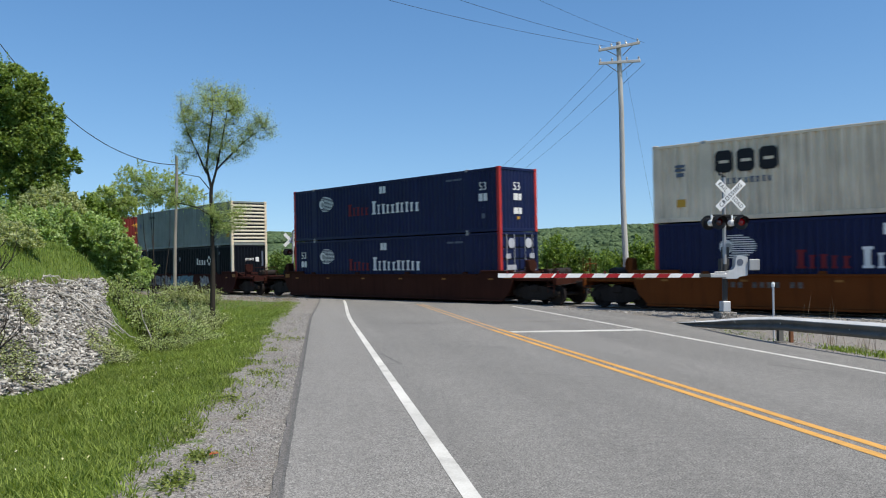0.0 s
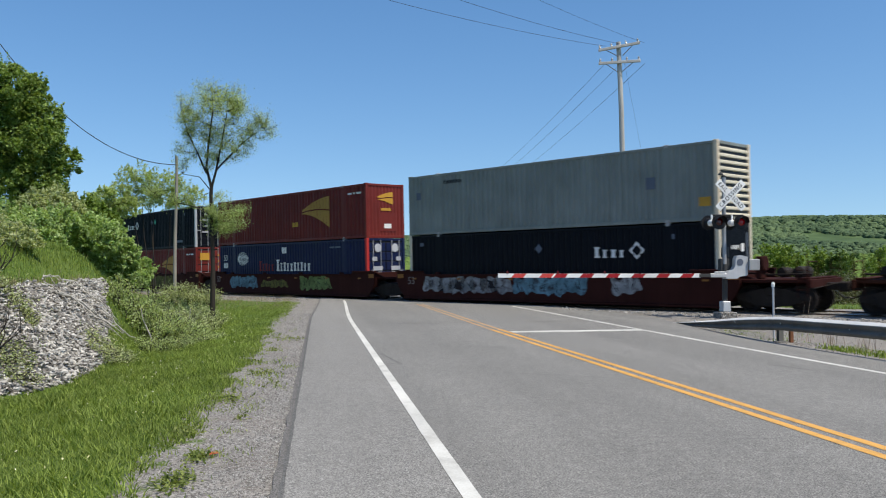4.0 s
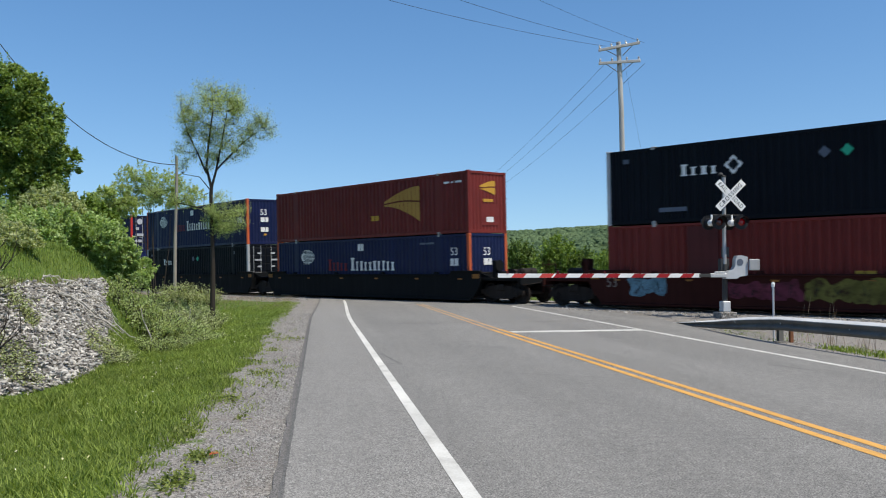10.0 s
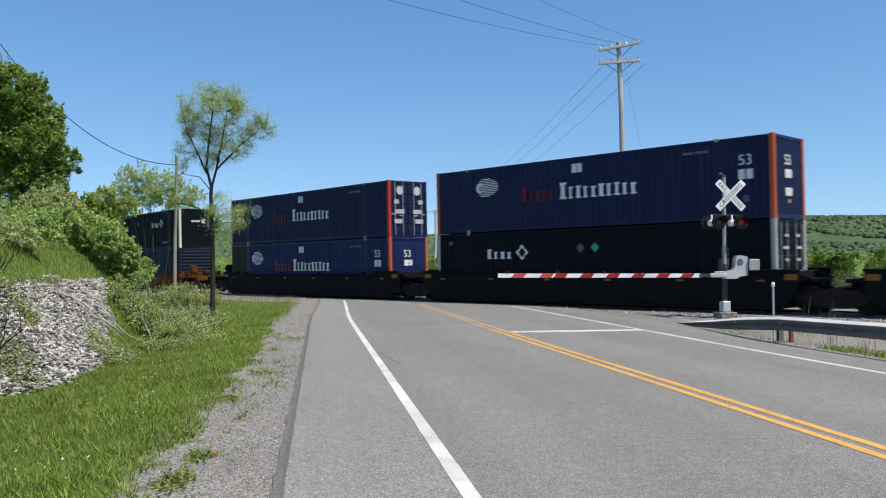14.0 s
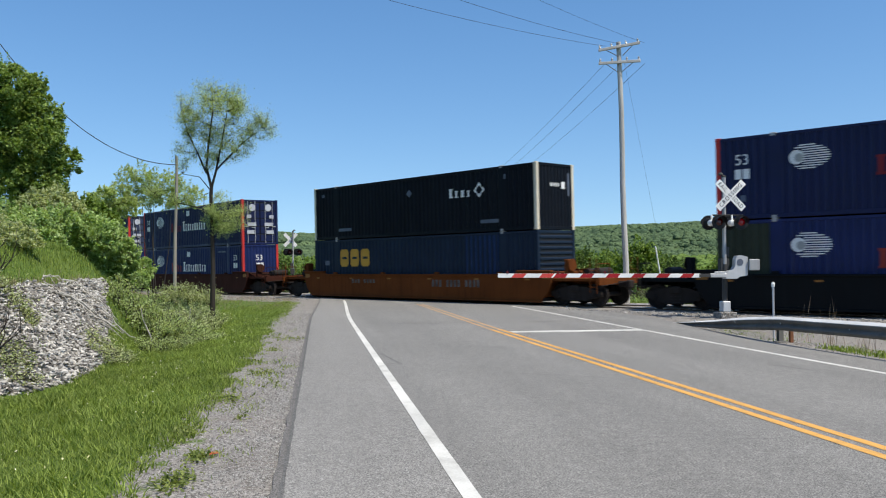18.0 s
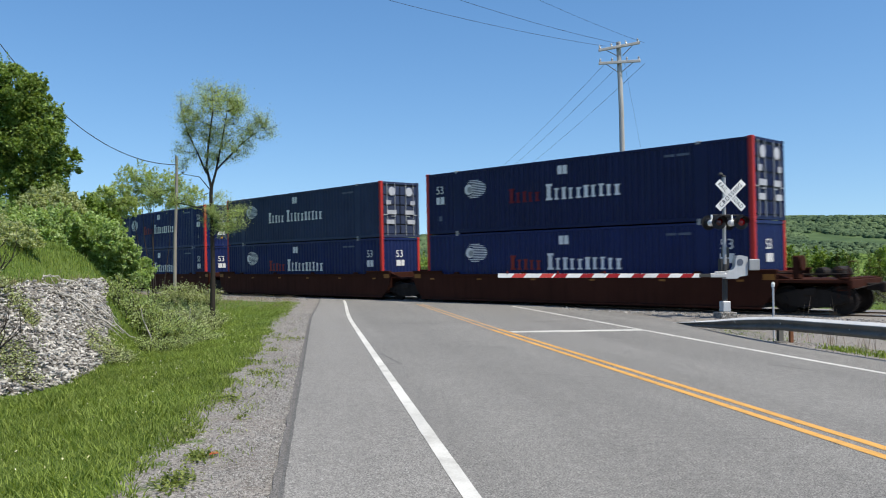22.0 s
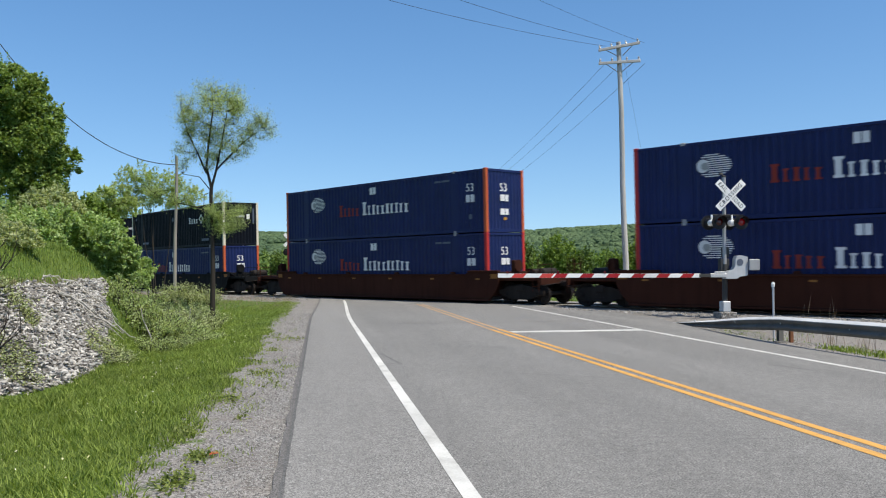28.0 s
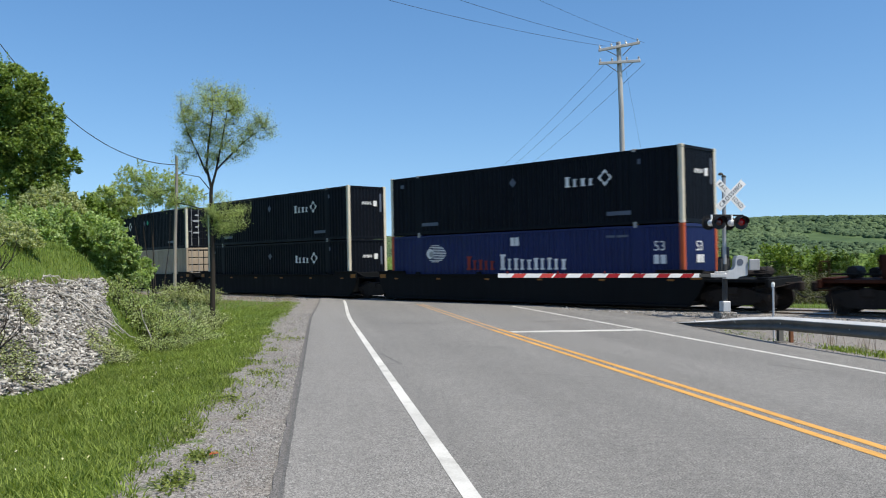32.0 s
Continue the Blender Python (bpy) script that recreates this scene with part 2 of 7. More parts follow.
def asphalt(name, c, lane=False):
    m, nt, b = shader(name, 0.85, 0.0, 0.35)
    co = space(nt, True)
    grain = noise_at(nt, co, 75.0, 2.0, 0.7)
    mid = noise_at(nt, co, 9.0, 4.0, 0.7)
    big = noise_at(nt, co, 0.35, 4.0)
    mp = nt.nodes.new("ShaderNodeMapping")
    mp.inputs["Rotation"].default_value = (0, 0, -RA)
    nt.links.new(co, mp.inputs["Vector"])
    band = noise_at(nt, mp.outputs["Vector"], 1.0, 3.0, 0.5, (0.9, 0.03, 1.0))
    base = ramp(nt, big, [(0.3, scaled(c, 0.88)), (0.7, scaled(c, 1.1))])
    base = blend(nt, 0.5, base, ramp(nt, band, [(0.35, scaled(c, 0.82)), (0.65, scaled(c, 1.15))]))
    base = blend(nt, 0.75, base, ramp(nt, grain, [(0.36, 0.12), (0.5, 0.5), (0.66, 0.9)]), "OVERLAY")
    base = blend(nt, 0.3, base, ramp(nt, mid, [(0.3, 0.3), (0.7, 0.7)]), "OVERLAY")
    coarse = noise_at(nt, co, 28.0, 3.0, 0.75)
    base = blend(nt, 0.28, base, ramp(nt, coarse, [(0.38, 0.22), (0.5, 0.5), (0.64, 0.8)]), "OVERLAY")
    chip = nt.nodes.new("ShaderNodeTexVoronoi")
    chip.inputs["Scale"].default_value = 42.0
    nt.links.new(co, chip.inputs["Vector"])
    base = blend(nt, ramp(nt, chip.outputs["Distance"], [(0.0, 0.55), (0.16, 0.0)]), base, scaled(c, 1.9))
    if lane:
        # tar lines and fine cracks
        vo = nt.nodes.new("ShaderNodeTexVoronoi")
        vo.feature = "DISTANCE_TO_EDGE"
        vo.inputs["Scale"].default_value = 0.32
        warp = blend(nt, 0.25, co, nt.nodes.new("ShaderNodeTexNoise").outputs["Color"])
        nt.links.new(warp, vo.inputs["Vector"])
        crack = ramp(nt, vo.outputs["Distance"], [(0.0, 0.5), (0.006, 0.0)])
        gate = ramp(nt, noise_at(nt, co, 0.5, 2.0), [(0.55, 0.0), (0.65, 1.0)])
        base = blend(nt, blend(nt, 1.0, crack, gate, "MULTIPLY"), base, (0.03, 0.03, 0.03))
    nt.links.new(base, b.inputs["Base Color"])
    bump(nt, b, grain, 0.35, 0.006)
    return m


def speckled(name, dark, light, scale=30.0, rough=0.9, bumpy=0.02, accents=None):
    """Loose stone: many small pieces of mixed tone."""
    m, nt, b = shader(name, rough, 0.0, 0.3)
    co = space(nt, True)
    vo = nt.nodes.new("ShaderNodeTexVoronoi")
    vo.inputs["Scale"].default_value = scale
    nt.links.new(co, vo.inputs["Vector"])
    sep = nt.nodes.new("ShaderNodeSeparateColor")
    nt.links.new(vo.outputs["Color"], sep.inputs["Color"])
    base = ramp(nt, sep.outputs[0], [(0.0, dark), (1.0, light)])
    base = blend(nt, 0.45, base, ramp(nt, noise_at(nt, co, 0.8, 4.0), [(0.3, 0.3), (0.7, 0.72)]), "OVERLAY")
    nt.links.new(base, b.inputs["Base Color"])
    bump(nt, b, vo.outputs["Distance"], 0.7, bumpy)
    return m


def ground_material():
    m, nt, b = shader("ground_soil_grass", 0.95, 0.0, 0.2)
    co = space(nt, True)
    n1, n2, n3 = noise_at(nt, co, 0.5, 4.0), noise_at(nt, co, 12.0, 4.0, 0.7), noise_at(nt, co, 0.02, 3.0)
    grass = ramp(nt, n2, [(0.3, (0.04, 0.07, 0.012)), (0.7, (0.12, 0.18, 0.03))])
    grass = blend(nt, 0.5, grass, ramp(nt, n1, [(0.3, (0.06, 0.11, 0.018)), (0.7, (0.14, 0.18, 0.04))]))
    far = nt.nodes.new("ShaderNodeAttribute")
    far.attribute_name = "wooded"
    grass = blend(nt, far.outputs["Fac"], grass, ramp(nt, n3, [(0.4, (0.050, 0.085, 0.030)), (0.6, (0.080, 0.125, 0.045))]))
    vo = nt.nodes.new("ShaderNodeTexVoronoi")
    vo.inputs["Scale"].default_value = 60.0
    nt.links.new(co, vo.inputs["Vector"])
    sep = nt.nodes.new("ShaderNodeSeparateColor")
    nt.links.new(vo.outputs["Color"], sep.inputs["Color"])
    stone = ramp(nt, sep.outputs[0], [(0.0, (0.075, 0.068, 0.060)), (1.0, (0.37, 0.35, 0.32))])
    stone = blend(nt, 0.4, stone, ramp(nt, n1, [(0.3, 0.35), (0.7, 0.7)]), "OVERLAY")
    stone = blend(nt, ramp(nt, noise_at(nt, co, 1.4, 4.0, 0.65), [(0.45, 0.0), (0.68, 0.40)]), stone, (0.19, 0.155, 0.128))
    at = nt.nodes.new("ShaderNodeAttribute")
    at.attribute_name = "stony"
    edge = nt.nodes.new("ShaderNodeMath")
    edge.operation = "ADD"
    nt.links.new(at.outputs["Fac"], edge.inputs[0])
    jit = nt.nodes.new("ShaderNodeMath")
    jit.operation = "MULTIPLY_ADD"
    nt.links.new(noise_at(nt, co, 3.0, 5.0, 0.7), jit.inputs[0])
    jit.inputs[1].default_value, jit.inputs[2].default_value = 1.2, -0.6
    nt.links.new(jit.outputs[0], edge.inputs[1])
    mask = ramp(nt, edge.outputs[0], [(0.44, 0.0), (0.56, 1.0)])
    nt.links.new(blend(nt, mask, grass, stone), b.inputs["Base Color"])
    bump(nt, b, n2, 0.6, 0.04)
    return m


M_GROUND = ground_material()
M_ROAD = asphalt("road_asphalt", (0.195, 0.188, 0.173), True)
M_SHOULDER = asphalt("shoulder_asphalt", (0.228, 0.219, 0.202))
M_TAR = asphalt("tar_joint", (0.115, 0.112, 0.105))
M_EDGE = asphalt("crumbled_edge", (0.138, 0.130, 0.120))
M_LINE_W = paint("road_paint_white", (0.58, 0.57, 0.525), 0.7, 0.7, (0.27, 0.26, 0.24), True, streak=False)
M_LINE_Y = paint("road_paint_yellow", (0.60, 0.32, 0.08), 0.7, 0.7, (0.3, 0.2, 0.1), True, streak=False)
M_LINE_WORN = paint("worn_yellow_paint", (0.50, 0.30, 0.13), 0.75, 0.8, (0.22, 0.20, 0.18), True, streak=False)
M_BALLAST = speckled("ballast_stone", (0.085, 0.080, 0.072), (0.32, 0.305, 0.28), 18.0, 0.95, 0.05)
M_TIE = paint("creosoted_wood", (0.05, 0.04, 0.032), 0.9, 0.4, (0.12, 0.11, 0.10), True)
M_RAIL = paint("rail_steel", (0.16, 0.11, 0.085), 0.5, 0.4, (0.12, 0.07, 0.05), True, 0.5)
M_RAILTOP = paint("polished_rail", (0.55, 0.54, 0.52), 0.25, 0.1, (0.3, 0.25, 0.2), True, 0.9)
M_GALV = paint("galvanised_steel", (0.135, 0.130, 0.120), 0.75, 0.4, (0.05, 0.046, 0.04), True, 0.0, spec=0.15)
# steel of bell, link and fittings; also colours the shade on the lower mast
M_DARKSTEEL = paint("dark_steel_and_mast_shade", (0.05, 0.05, 0.048), 0.6, 0.35, (0.03, 0.03, 0.03), True)
# zinc tone raised so the strip shows the sun on the rail top
M_LIP = paint("sunlit_zinc_edge", (0.72, 0.71, 0.68), 0.6, 0.3, (0.35, 0.33, 0.31), True, 0.0)
M_SILVER = paint("silver_painted_steel", (0.5, 0.51, 0.52), 0.45, 0.3, (0.25, 0.24, 0.22), True, 0.35)
M_MAST = paint("dull_silver_paint", (0.33, 0.34, 0.35), 0.5, 0.35, (0.18, 0.18, 0.17), True, 0.2)
M_OLDPOLE = paint("brown_grey_pole_wood", (0.27, 0.245, 0.21), 0.9, 0.5, (0.12, 0.10, 0.08), True)
M_WOODPOLE = paint("weathered_pole_wood", (0.47, 0.45, 0.42), 0.85, 0.5, (0.16, 0.14, 0.12), True)
M_BLACK = paint("black_enamel", (0.012, 0.012, 0.013), 0.4, 0.25, (0.05, 0.05, 0.05), True)
M_WHITE = paint("white_sheeting", (0.78, 0.78, 0.76), 0.45, 0.2, (0.45, 0.43, 0.4), True)
M_REDSHEET = paint("red_sheeting", (0.30, 0.012, 0.016), 0.4, 0.2, (0.2, 0.03, 0.03), True)
M_REDFADED = paint("faded_red_sheeting", (0.55, 0.06, 0.05), 0.4, 0.2, (0.4, 0.1, 0.08), True)
M_RUSTPOST = paint("rusted_steel", (0.20, 0.085, 0.04), 0.8, 0.5, (0.08, 0.04, 0.025), True)
M_WIRE = paint("wire_dark", (0.03, 0.03, 0.032), 0.6, 0.2, (0.06, 0.06, 0.06), True)
M_GLASSCUP = paint("insulator_glaze", (0.35, 0.36, 0.38), 0.2, 0.2, (0.1, 0.1, 0.1), True)
M_BARK = paint("bark", (0.034, 0.028, 0.023), 0.95, 0.5, (0.03, 0.025, 0.02), True)
M_TWIG = paint("pale_twig", (0.46, 0.43, 0.38), 0.9, 0.4, (0.15, 0.12, 0.09), True)
M_GRASS = leafy("grass_blades", (0.085, 0.150, 0.022), (0.44, 0.54, 0.125), 0.45, 0.7, 0.6)
M_DRYGRASS = leafy("dry_stalks", (0.28, 0.205, 0.155), (0.52, 0.41, 0.32), 0.25)
M_LEAF_D = leafy("leaves_dark", (0.075, 0.145, 0.02), (0.30, 0.41, 0.08), 0.45, 0.9)
M_LEAF_B = leafy("leaves_bright", (0.21, 0.325, 0.085), (0.58, 0.72, 0.31), 0.5, 2.2)
M_LEAF_Y = leafy("leaves_young", (0.33, 0.43, 0.155), (0.62, 0.71, 0.37), 0.6, 1.4)
M_LEAF_G = leafy("leaves_grey_green", (0.28, 0.35, 0.14), (0.68, 0.72, 0.42), 0.5, 1.4)
M_LEAF_T = leafy("leaves_broad", (0.085, 0.162, 0.03), (0.39, 0.51, 0.14), 0.45, 1.3)
M_FOREST = leafy("valley_crowns", (0.075, 0.135, 0.026), (0.21, 0.30, 0.065), 0.3, 0.02)
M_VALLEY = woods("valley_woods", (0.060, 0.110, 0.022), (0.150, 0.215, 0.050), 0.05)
# bluer, duller greens hold the distance haze in the colour itself
M_HAZY_WOOD = woods("hill_woods", (0.046, 0.080, 0.042), (0.112, 0.160, 0.070), 0.008)
M_BRUSH = leafy("brush_twigs", (0.055, 0.060, 0.030), (0.15, 0.155, 0.07), 0.3, 0.2)


def glow(name, c, strength):
    m, nt, b = shader(name, 0.2)
    b.inputs["Base Color"].default_value = (*scaled(c, 0.03), 1)
    b.inputs["Emission Color"].default_value = (*c, 1)
    b.inputs["Emission Strength"].default_value = strength
    return m


M_LAMPRED = glow("lit_red_lens", (0.50, 0.005, 0.012), 0.12)
M_LAMPDIM = glow("dim_red_lens", (0.30, 0.004, 0.006), 0.03)


# ---- ground: one sheet to the horizon ----
def axis(fine0, fine1, step, far, grow):
    vals = [fine0 + step * i for i in range(int((fine1 - fine0) / step) + 1)]
    d, hi = step, vals[-1]
    while hi < far:
        d *= grow
        hi += d
        vals.append(hi)
    d, lo = step, fine0
    while lo > -far:
        d *= grow
        lo -= d
        vals.insert(0, lo)
    return vals


def build_ground():
    us, ws = axis(-16.0, 18.0, 0.3, 3200.0, 1.10), axis(0.0, 54.0, 0.35, 3200.0, 1.10)
    vs, stony, wooded = [], [], []
    for w in ws:
        for u in us:
            x, y = road_xy(u, w)
            vs.append((x, y, ground_z(x, y)))
            d = off_track(x, y)
            k = 1 - smooth(-1.75, -0.85, u) * 0.0 if u > -1.2 else 1 - smooth(1.2, 1.75, -u)
            k = 0.64 * k if u < -0.9 else k
            if u > 9.0:
                k = 0.80 - 0.25 * smooth(12.5, 15.0, u) * smooth(5.0, 8.0, d) if u < 40 else 0.1
                if d < 7:
                    k = max(k, 0.75)
            k = max(k, 0.95 * (1 - smooth(3.6, 6.2, abs(d))))
            if d < -6:
                k *= 0.25
            if u < -3.3 and d > 8:
                q = toe(w) - u
                k = 0.9 * smooth(-0.1, 0.2, q) * (1 - smooth(1.15, 1.4, q)) * (1 - smooth(15.5, 16.7, w - 4.0 * clip01(q / 1.25)))
            if abs(u) > 60 or abs(w) > 130:
                k = 0.0
            stony.append(k)
            wooded.append(smooth(120.0, 220.0, math.hypot(x, y)))
    n = len(us)
    fs = [(j * n + i, j * n + i + 1, (j + 1) * n + i + 1, (j + 1) * n + i) for j in range(len(ws) - 1) for i in range(n - 1)]
    me = bpy.data.meshes.new("ground")
    me.from_pydata(vs, [], fs)
    at = me.attributes.new("stony", "FLOAT", "POINT")
    at.data.foreach_set("value", stony)
    me.attributes.new("wooded", "FLOAT", "POINT").data.foreach_set("value", wooded)
    me.materials.append(M_GROUND)
    me.polygons.foreach_set("use_smooth", [True] * len(me.polygons))
    return tagged(new("ground", me), "grassy ground with gravel verges and wooded hills beyond", "ground", kind="structure")


build_ground()


def strip(name, u0, u1, w0, w1, lift, material, step=0.8, wave=0.0, across=6, seed=0.0, side=0.0):
    """A band of road surface that follows the road's rise; side: depth of its edges."""
    g = Geo()
    rows = int((w1 - w0) / step) + 1
    for j in range(rows + 1):
        w = w0 + (w1 - w0) * j / rows
        for i in range(across + 1):
            q = i / across
            a = u0(w) if callable(u0) else u0
            b = u1(w) if callable(u1) else u1
            if wave:
                a += wave * noise.noise(Vector((w * 2.1, seed, 0)))
                b += wave * noise.noise(Vector((w * 2.1, seed + 9, 0)))
            x, y = road_xy(a + (b - a) * q, w)
            g.v.append((x, y, road_z(x, y) + lift))
    n = across + 1
    g.f = [(j * n + i, j * n + i + 1, (j + 1) * n + i + 1, (j + 1) * n + i) for j in range(rows) for i in range(across)]
    if side:
        for i, flip in ((0, 0), (across, 1)):
            base = len(g.v)
            for j in range(rows + 1):
                x, y, z = g.v[j * n + i]
                g.v += [(x, y, z), (x, y, z - side)]
            for j in range(rows):
                q = (base + 2 * j, base + 2 * j + 2, base + 2 * j + 3, base + 2 * j + 1)
                g.f.append(q if flip else q[::-1])
    me = bpy.data.meshes.new(name)
    me.from_pydata(g.v, [], g.f)
    me.materials.append(material)
    me.polygons.foreach_set("use_smooth", [True] * len(me.polygons))
    me.update()
    return me


def flare(w):
    """The left edge swings out towards the crossing."""
    return 0.32 * smooth(24.0, 44.0, w)


APRON = ((14.0, 9.15), (15.6, 9.21), (16.9, 9.30), (18.7, 9.48), (20.6, 9.73), (22.4, 10.00), (23.6, 10.30), (60.0, 10.30))


def right_edge(w):
    """The asphalt swings out under the end of the guard rail and stops short of the ballast."""
    u = 9.15
    for (wa, ua), (wb, ub) in zip(APRON, APRON[1:]):
        if wa <= w < wb:
            u = ua + (ub - ua) * (w - wa) / (wb - wa)
    while u > 9.15 and off_track(*road_xy(u, w)) < 3.7:
        u -= 0.05
    return u


road = tagged(new("road", strip("road", lambda w: 0.90 + flare(w), right_edge, -30.0, 150.0, 0.0, M_ROAD, 0.6, 0.0, 14, side=0.03)),
              "worn grey asphalt two-lane road leading over the tracks", "road", kind="structure")
shoulder = tagged(new("road_shoulder", strip("shoulder", lambda w: -0.222 + flare(w), lambda w: 0.90 + flare(w), -30.0, 150.0, 0.001, M_SHOULDER, 0.6, 0.0, 5, 3.0, 0.03)),
                  "pale asphalt shoulder beside the driving lane", "road shoulder", kind="structure")
joint = tagged(new("road_edge", strip("road_edge", lambda w: -0.300 + flare(w), lambda w: -0.225 + flare(w), -30.0, 150.0, -0.004, M_EDGE, 0.12, 0.02, 2, 5.0)),
               "dark crumbling tar edge of the asphalt", "road edge", kind="structure")
tagged(new("edge_crack", strip("edge_crack", lambda w: -0.250 + flare(w), lambda w: -0.220 + flare(w), -30.0, 60.0, 0.0022, M_TAR, 0.06, 0.012, 1, 15.0)), "ragged dark crack along the asphalt edge", "road edge", kind="structure")
LINES = (("edge_line", lambda w: 0.905 + flare(w), lambda w: 1.025 + flare(w), -30, 42.5, M_LINE_W, "white painted edge line, slightly worn"),
         ("edge_line", 7.91, 8.03, -30, 33.5, M_LINE_W, "white painted edge line, slightly worn"),
         ("centre_line", 4.27, 4.38, -30, 20.4, M_LINE_Y, "orange-yellow painted centre line, one of a pair"),
         ("centre_line", 4.285, 4.36, 20.4, 36.5, M_LINE_WORN, "worn pale end of a painted centre line"),
         ("centre_line", 4.505, 4.58, 20.4, 36.5, M_LINE_WORN, "worn pale end of a painted centre line"),
         ("centre_line", 4.49, 4.60, -30, 20.4, M_LINE_Y, "orange-yellow painted centre line, one of a pair"))
for nm, a, b, w0, w1, mt, lb in LINES:
    tagged(new(nm, strip(nm, a, b, w0, w1, 0.004, mt, 0.4, 0.005, 2, 7.0)), lb, "road marking", "painted road lines", "structure")
tagged(new("stop_line", strip("stop_line", 4.62, 8.0, 19.25, 19.72, 0.0055, M_LINE_W, 0.12, 0.0, 12)), "white painted stop line before the crossing", "road marking", kind="structure")
tagged(new("tar_seam", strip("tar_seam", 1.2, 9.1, 23.2, 23.27, 0.004, M_TAR, 0.02, 0.0, 30)), "dark tar-filled joint across the road", "road marking", kind="structure")


# ---- track ----
def along(prof, s0, s1, step, name, material):
    """Pushes a profile of (sideways, up) along the track; closed round."""
    g, n = Geo(), len(prof)
    k = int((s1 - s0) / step)
    for j in range(k + 1):
        m = rail_pose(s0 + (s1 - s0) * j / k)
        g.v += [tuple(m @ Vector((0, a, z))) for a, z in prof]
    for j in range(k):
        g.f += [(j * n + i, j * n + (i + 1) % n, (j + 1) * n + (i + 1) % n, (j + 1) * n + i) for i in range(n)]
    g.f += [tuple(range(n)), tuple(k * n + i for i in range(n))]
    return g.mesh(name, material)


def in_road(s):
    x, y, h = arc(s)
    u, w = uw(x, y)
    return -0.2 < u < 9.6


ROAD_S = [0.1 * i for i in range(-600, 300) if in_road(0.1 * i)]
S_IN, S_OUT = min(ROAD_S), max(ROAD_S)
track = tagged(new("railway_track"), "single railway track on grey ballast crossing the road", "railway track", kind="structure")
for a, b in ((-190.0, S_IN - 1.0), (S_OUT + 1.0, 190.0)):
    part("ballast_bed", along([(-3.1, -0.62), (-2.0, -0.19), (-1.45, -0.155), (1.45, -0.155), (2.0, -0.19), (3.1, -0.62)], a, b, 1.0, "ballast_bed", M_BALLAST), None, track)
for side in (-0.75, 0.75):
    p = [(side + a, z) for a, z in ((-0.07, -0.165), (0.07, -0.165), (0.07, -0.15), (0.012, -0.13), (0.012, -0.045), (0.036, -0.035), (0.036, -0.006),
                                    (-0.036, -0.006), (-0.036, -0.035), (-0.012, -0.045), (-0.012, -0.13), (-0.07, -0.15))]
    part("rail", along(p, -190, 190, 1.0, "rail", M_RAIL), None, track, "rust-brown steel rail")
    part("rail_head", along([(side - 0.031, -0.0055), (side + 0.031, -0.0055), (side + 0.027, 0.0), (side - 0.027, 0.0)], -190, 190, 1.0, "rail_head", M_RAILTOP), None, track, "polished rail head")


# ---- containers ----
def wall_profile(x0, x1, pitch=0.275, depth=0.038):
    """Points (x, inward offset) of a pressed wall between two posts."""
    n = max(1, int((x1 - x0) / pitch))
    p = (x1 - x0) / n
    out = []
    for i in range(n):
        a = x0 + i * p
        out += [(a, 0), (a + 0.31 * p, 0), (a + 0.5 * p, depth), (a + 0.81 * p, depth)]
    return out + [(x1, 0)]


def pressed(pts, y, sign, z0, z1):
    g, n = Geo(), len(pts)
    g.v = [(x, sign * (y - d), z0) for x, d in pts] + [(x, sign * (y - d), z1) for x, d in pts]
    g.f = [(i, i + 1, n + i + 1, n + i) for i in range(n - 1)]
    return g


HL, HW = CL / 2, CW / 2
POST40 = 6.05


def letter_blocks(g, x, z, heights, width, gap, y, stroke=0.07, sign=1):
    """Unreadable lettering: plain strokes the size of the letters. x runs towards the train's front."""
    for i, h in enumerate(heights):
        w = width * (1.25 if h > 0.6 else 1.0)
        bar = max(stroke, 0.38 * w)
        low = (0.0, 0.12, 0.0, 0.2, 0.06)[i % 5] * h
        g.box(x, x + bar, y, y + 0.004, z, z + h)
        g.box(x + w - bar * 0.8, x + w, y, y + 0.004, z + low, z + h * (1.0, 0.94)[i % 2])
        x += w + gap
    return x


def letter_row(c, x, z, heights, width, gap, y, material, label):
    """A row of plain bars, one for each letter that cannot be drawn."""
    for i, h in enumerate(heights):
        w = width * (1.25 if h > 0.6 else 1.0)
        b = w * (0.92, 0.76, 0.85, 0.70, 0.88)[i % 5]
        t = (0.0, 0.10, 0.04, 0.14, 0.0)[(i * 2) % 5] * h
        k, e = b * (0.24, 0.30, 0.20)[i % 3], 0.13 * h
        bar = [(x, z), (x + b, z), (x + b, z + e), (x + b - k, z + e), (x + b - k, z + h - e - t), (x + b, z + h - e - t), (x + b, z + h - t),
               (x, z + h - t), (x, z + h - e - t), (x + k * 0.6, z + h - e - t), (x + k * 0.6, z + e), (x, z + e)]
        part("letter_bar", Geo().prism(bar, y, y + 0.004), material, c, label)
        x += w + gap


def text_mesh(name, words, size, material, spread=1.0):
    cu = bpy.data.curves.new(name, "FONT")
    cu.space_character = spread
    cu.body, cu.size, cu.extrude, cu.align_x, cu.align_y = words, size, 0.003, "CENTER", "CENTER"
    tmp = new(name, cu)
    me = bpy.data.meshes.new_from_object(tmp.evaluated_get(bpy.context.evaluated_depsgraph_get()))
    bpy.data.objects.remove(tmp)
    me.materials.clear()
    me.materials.append(material)
    return me


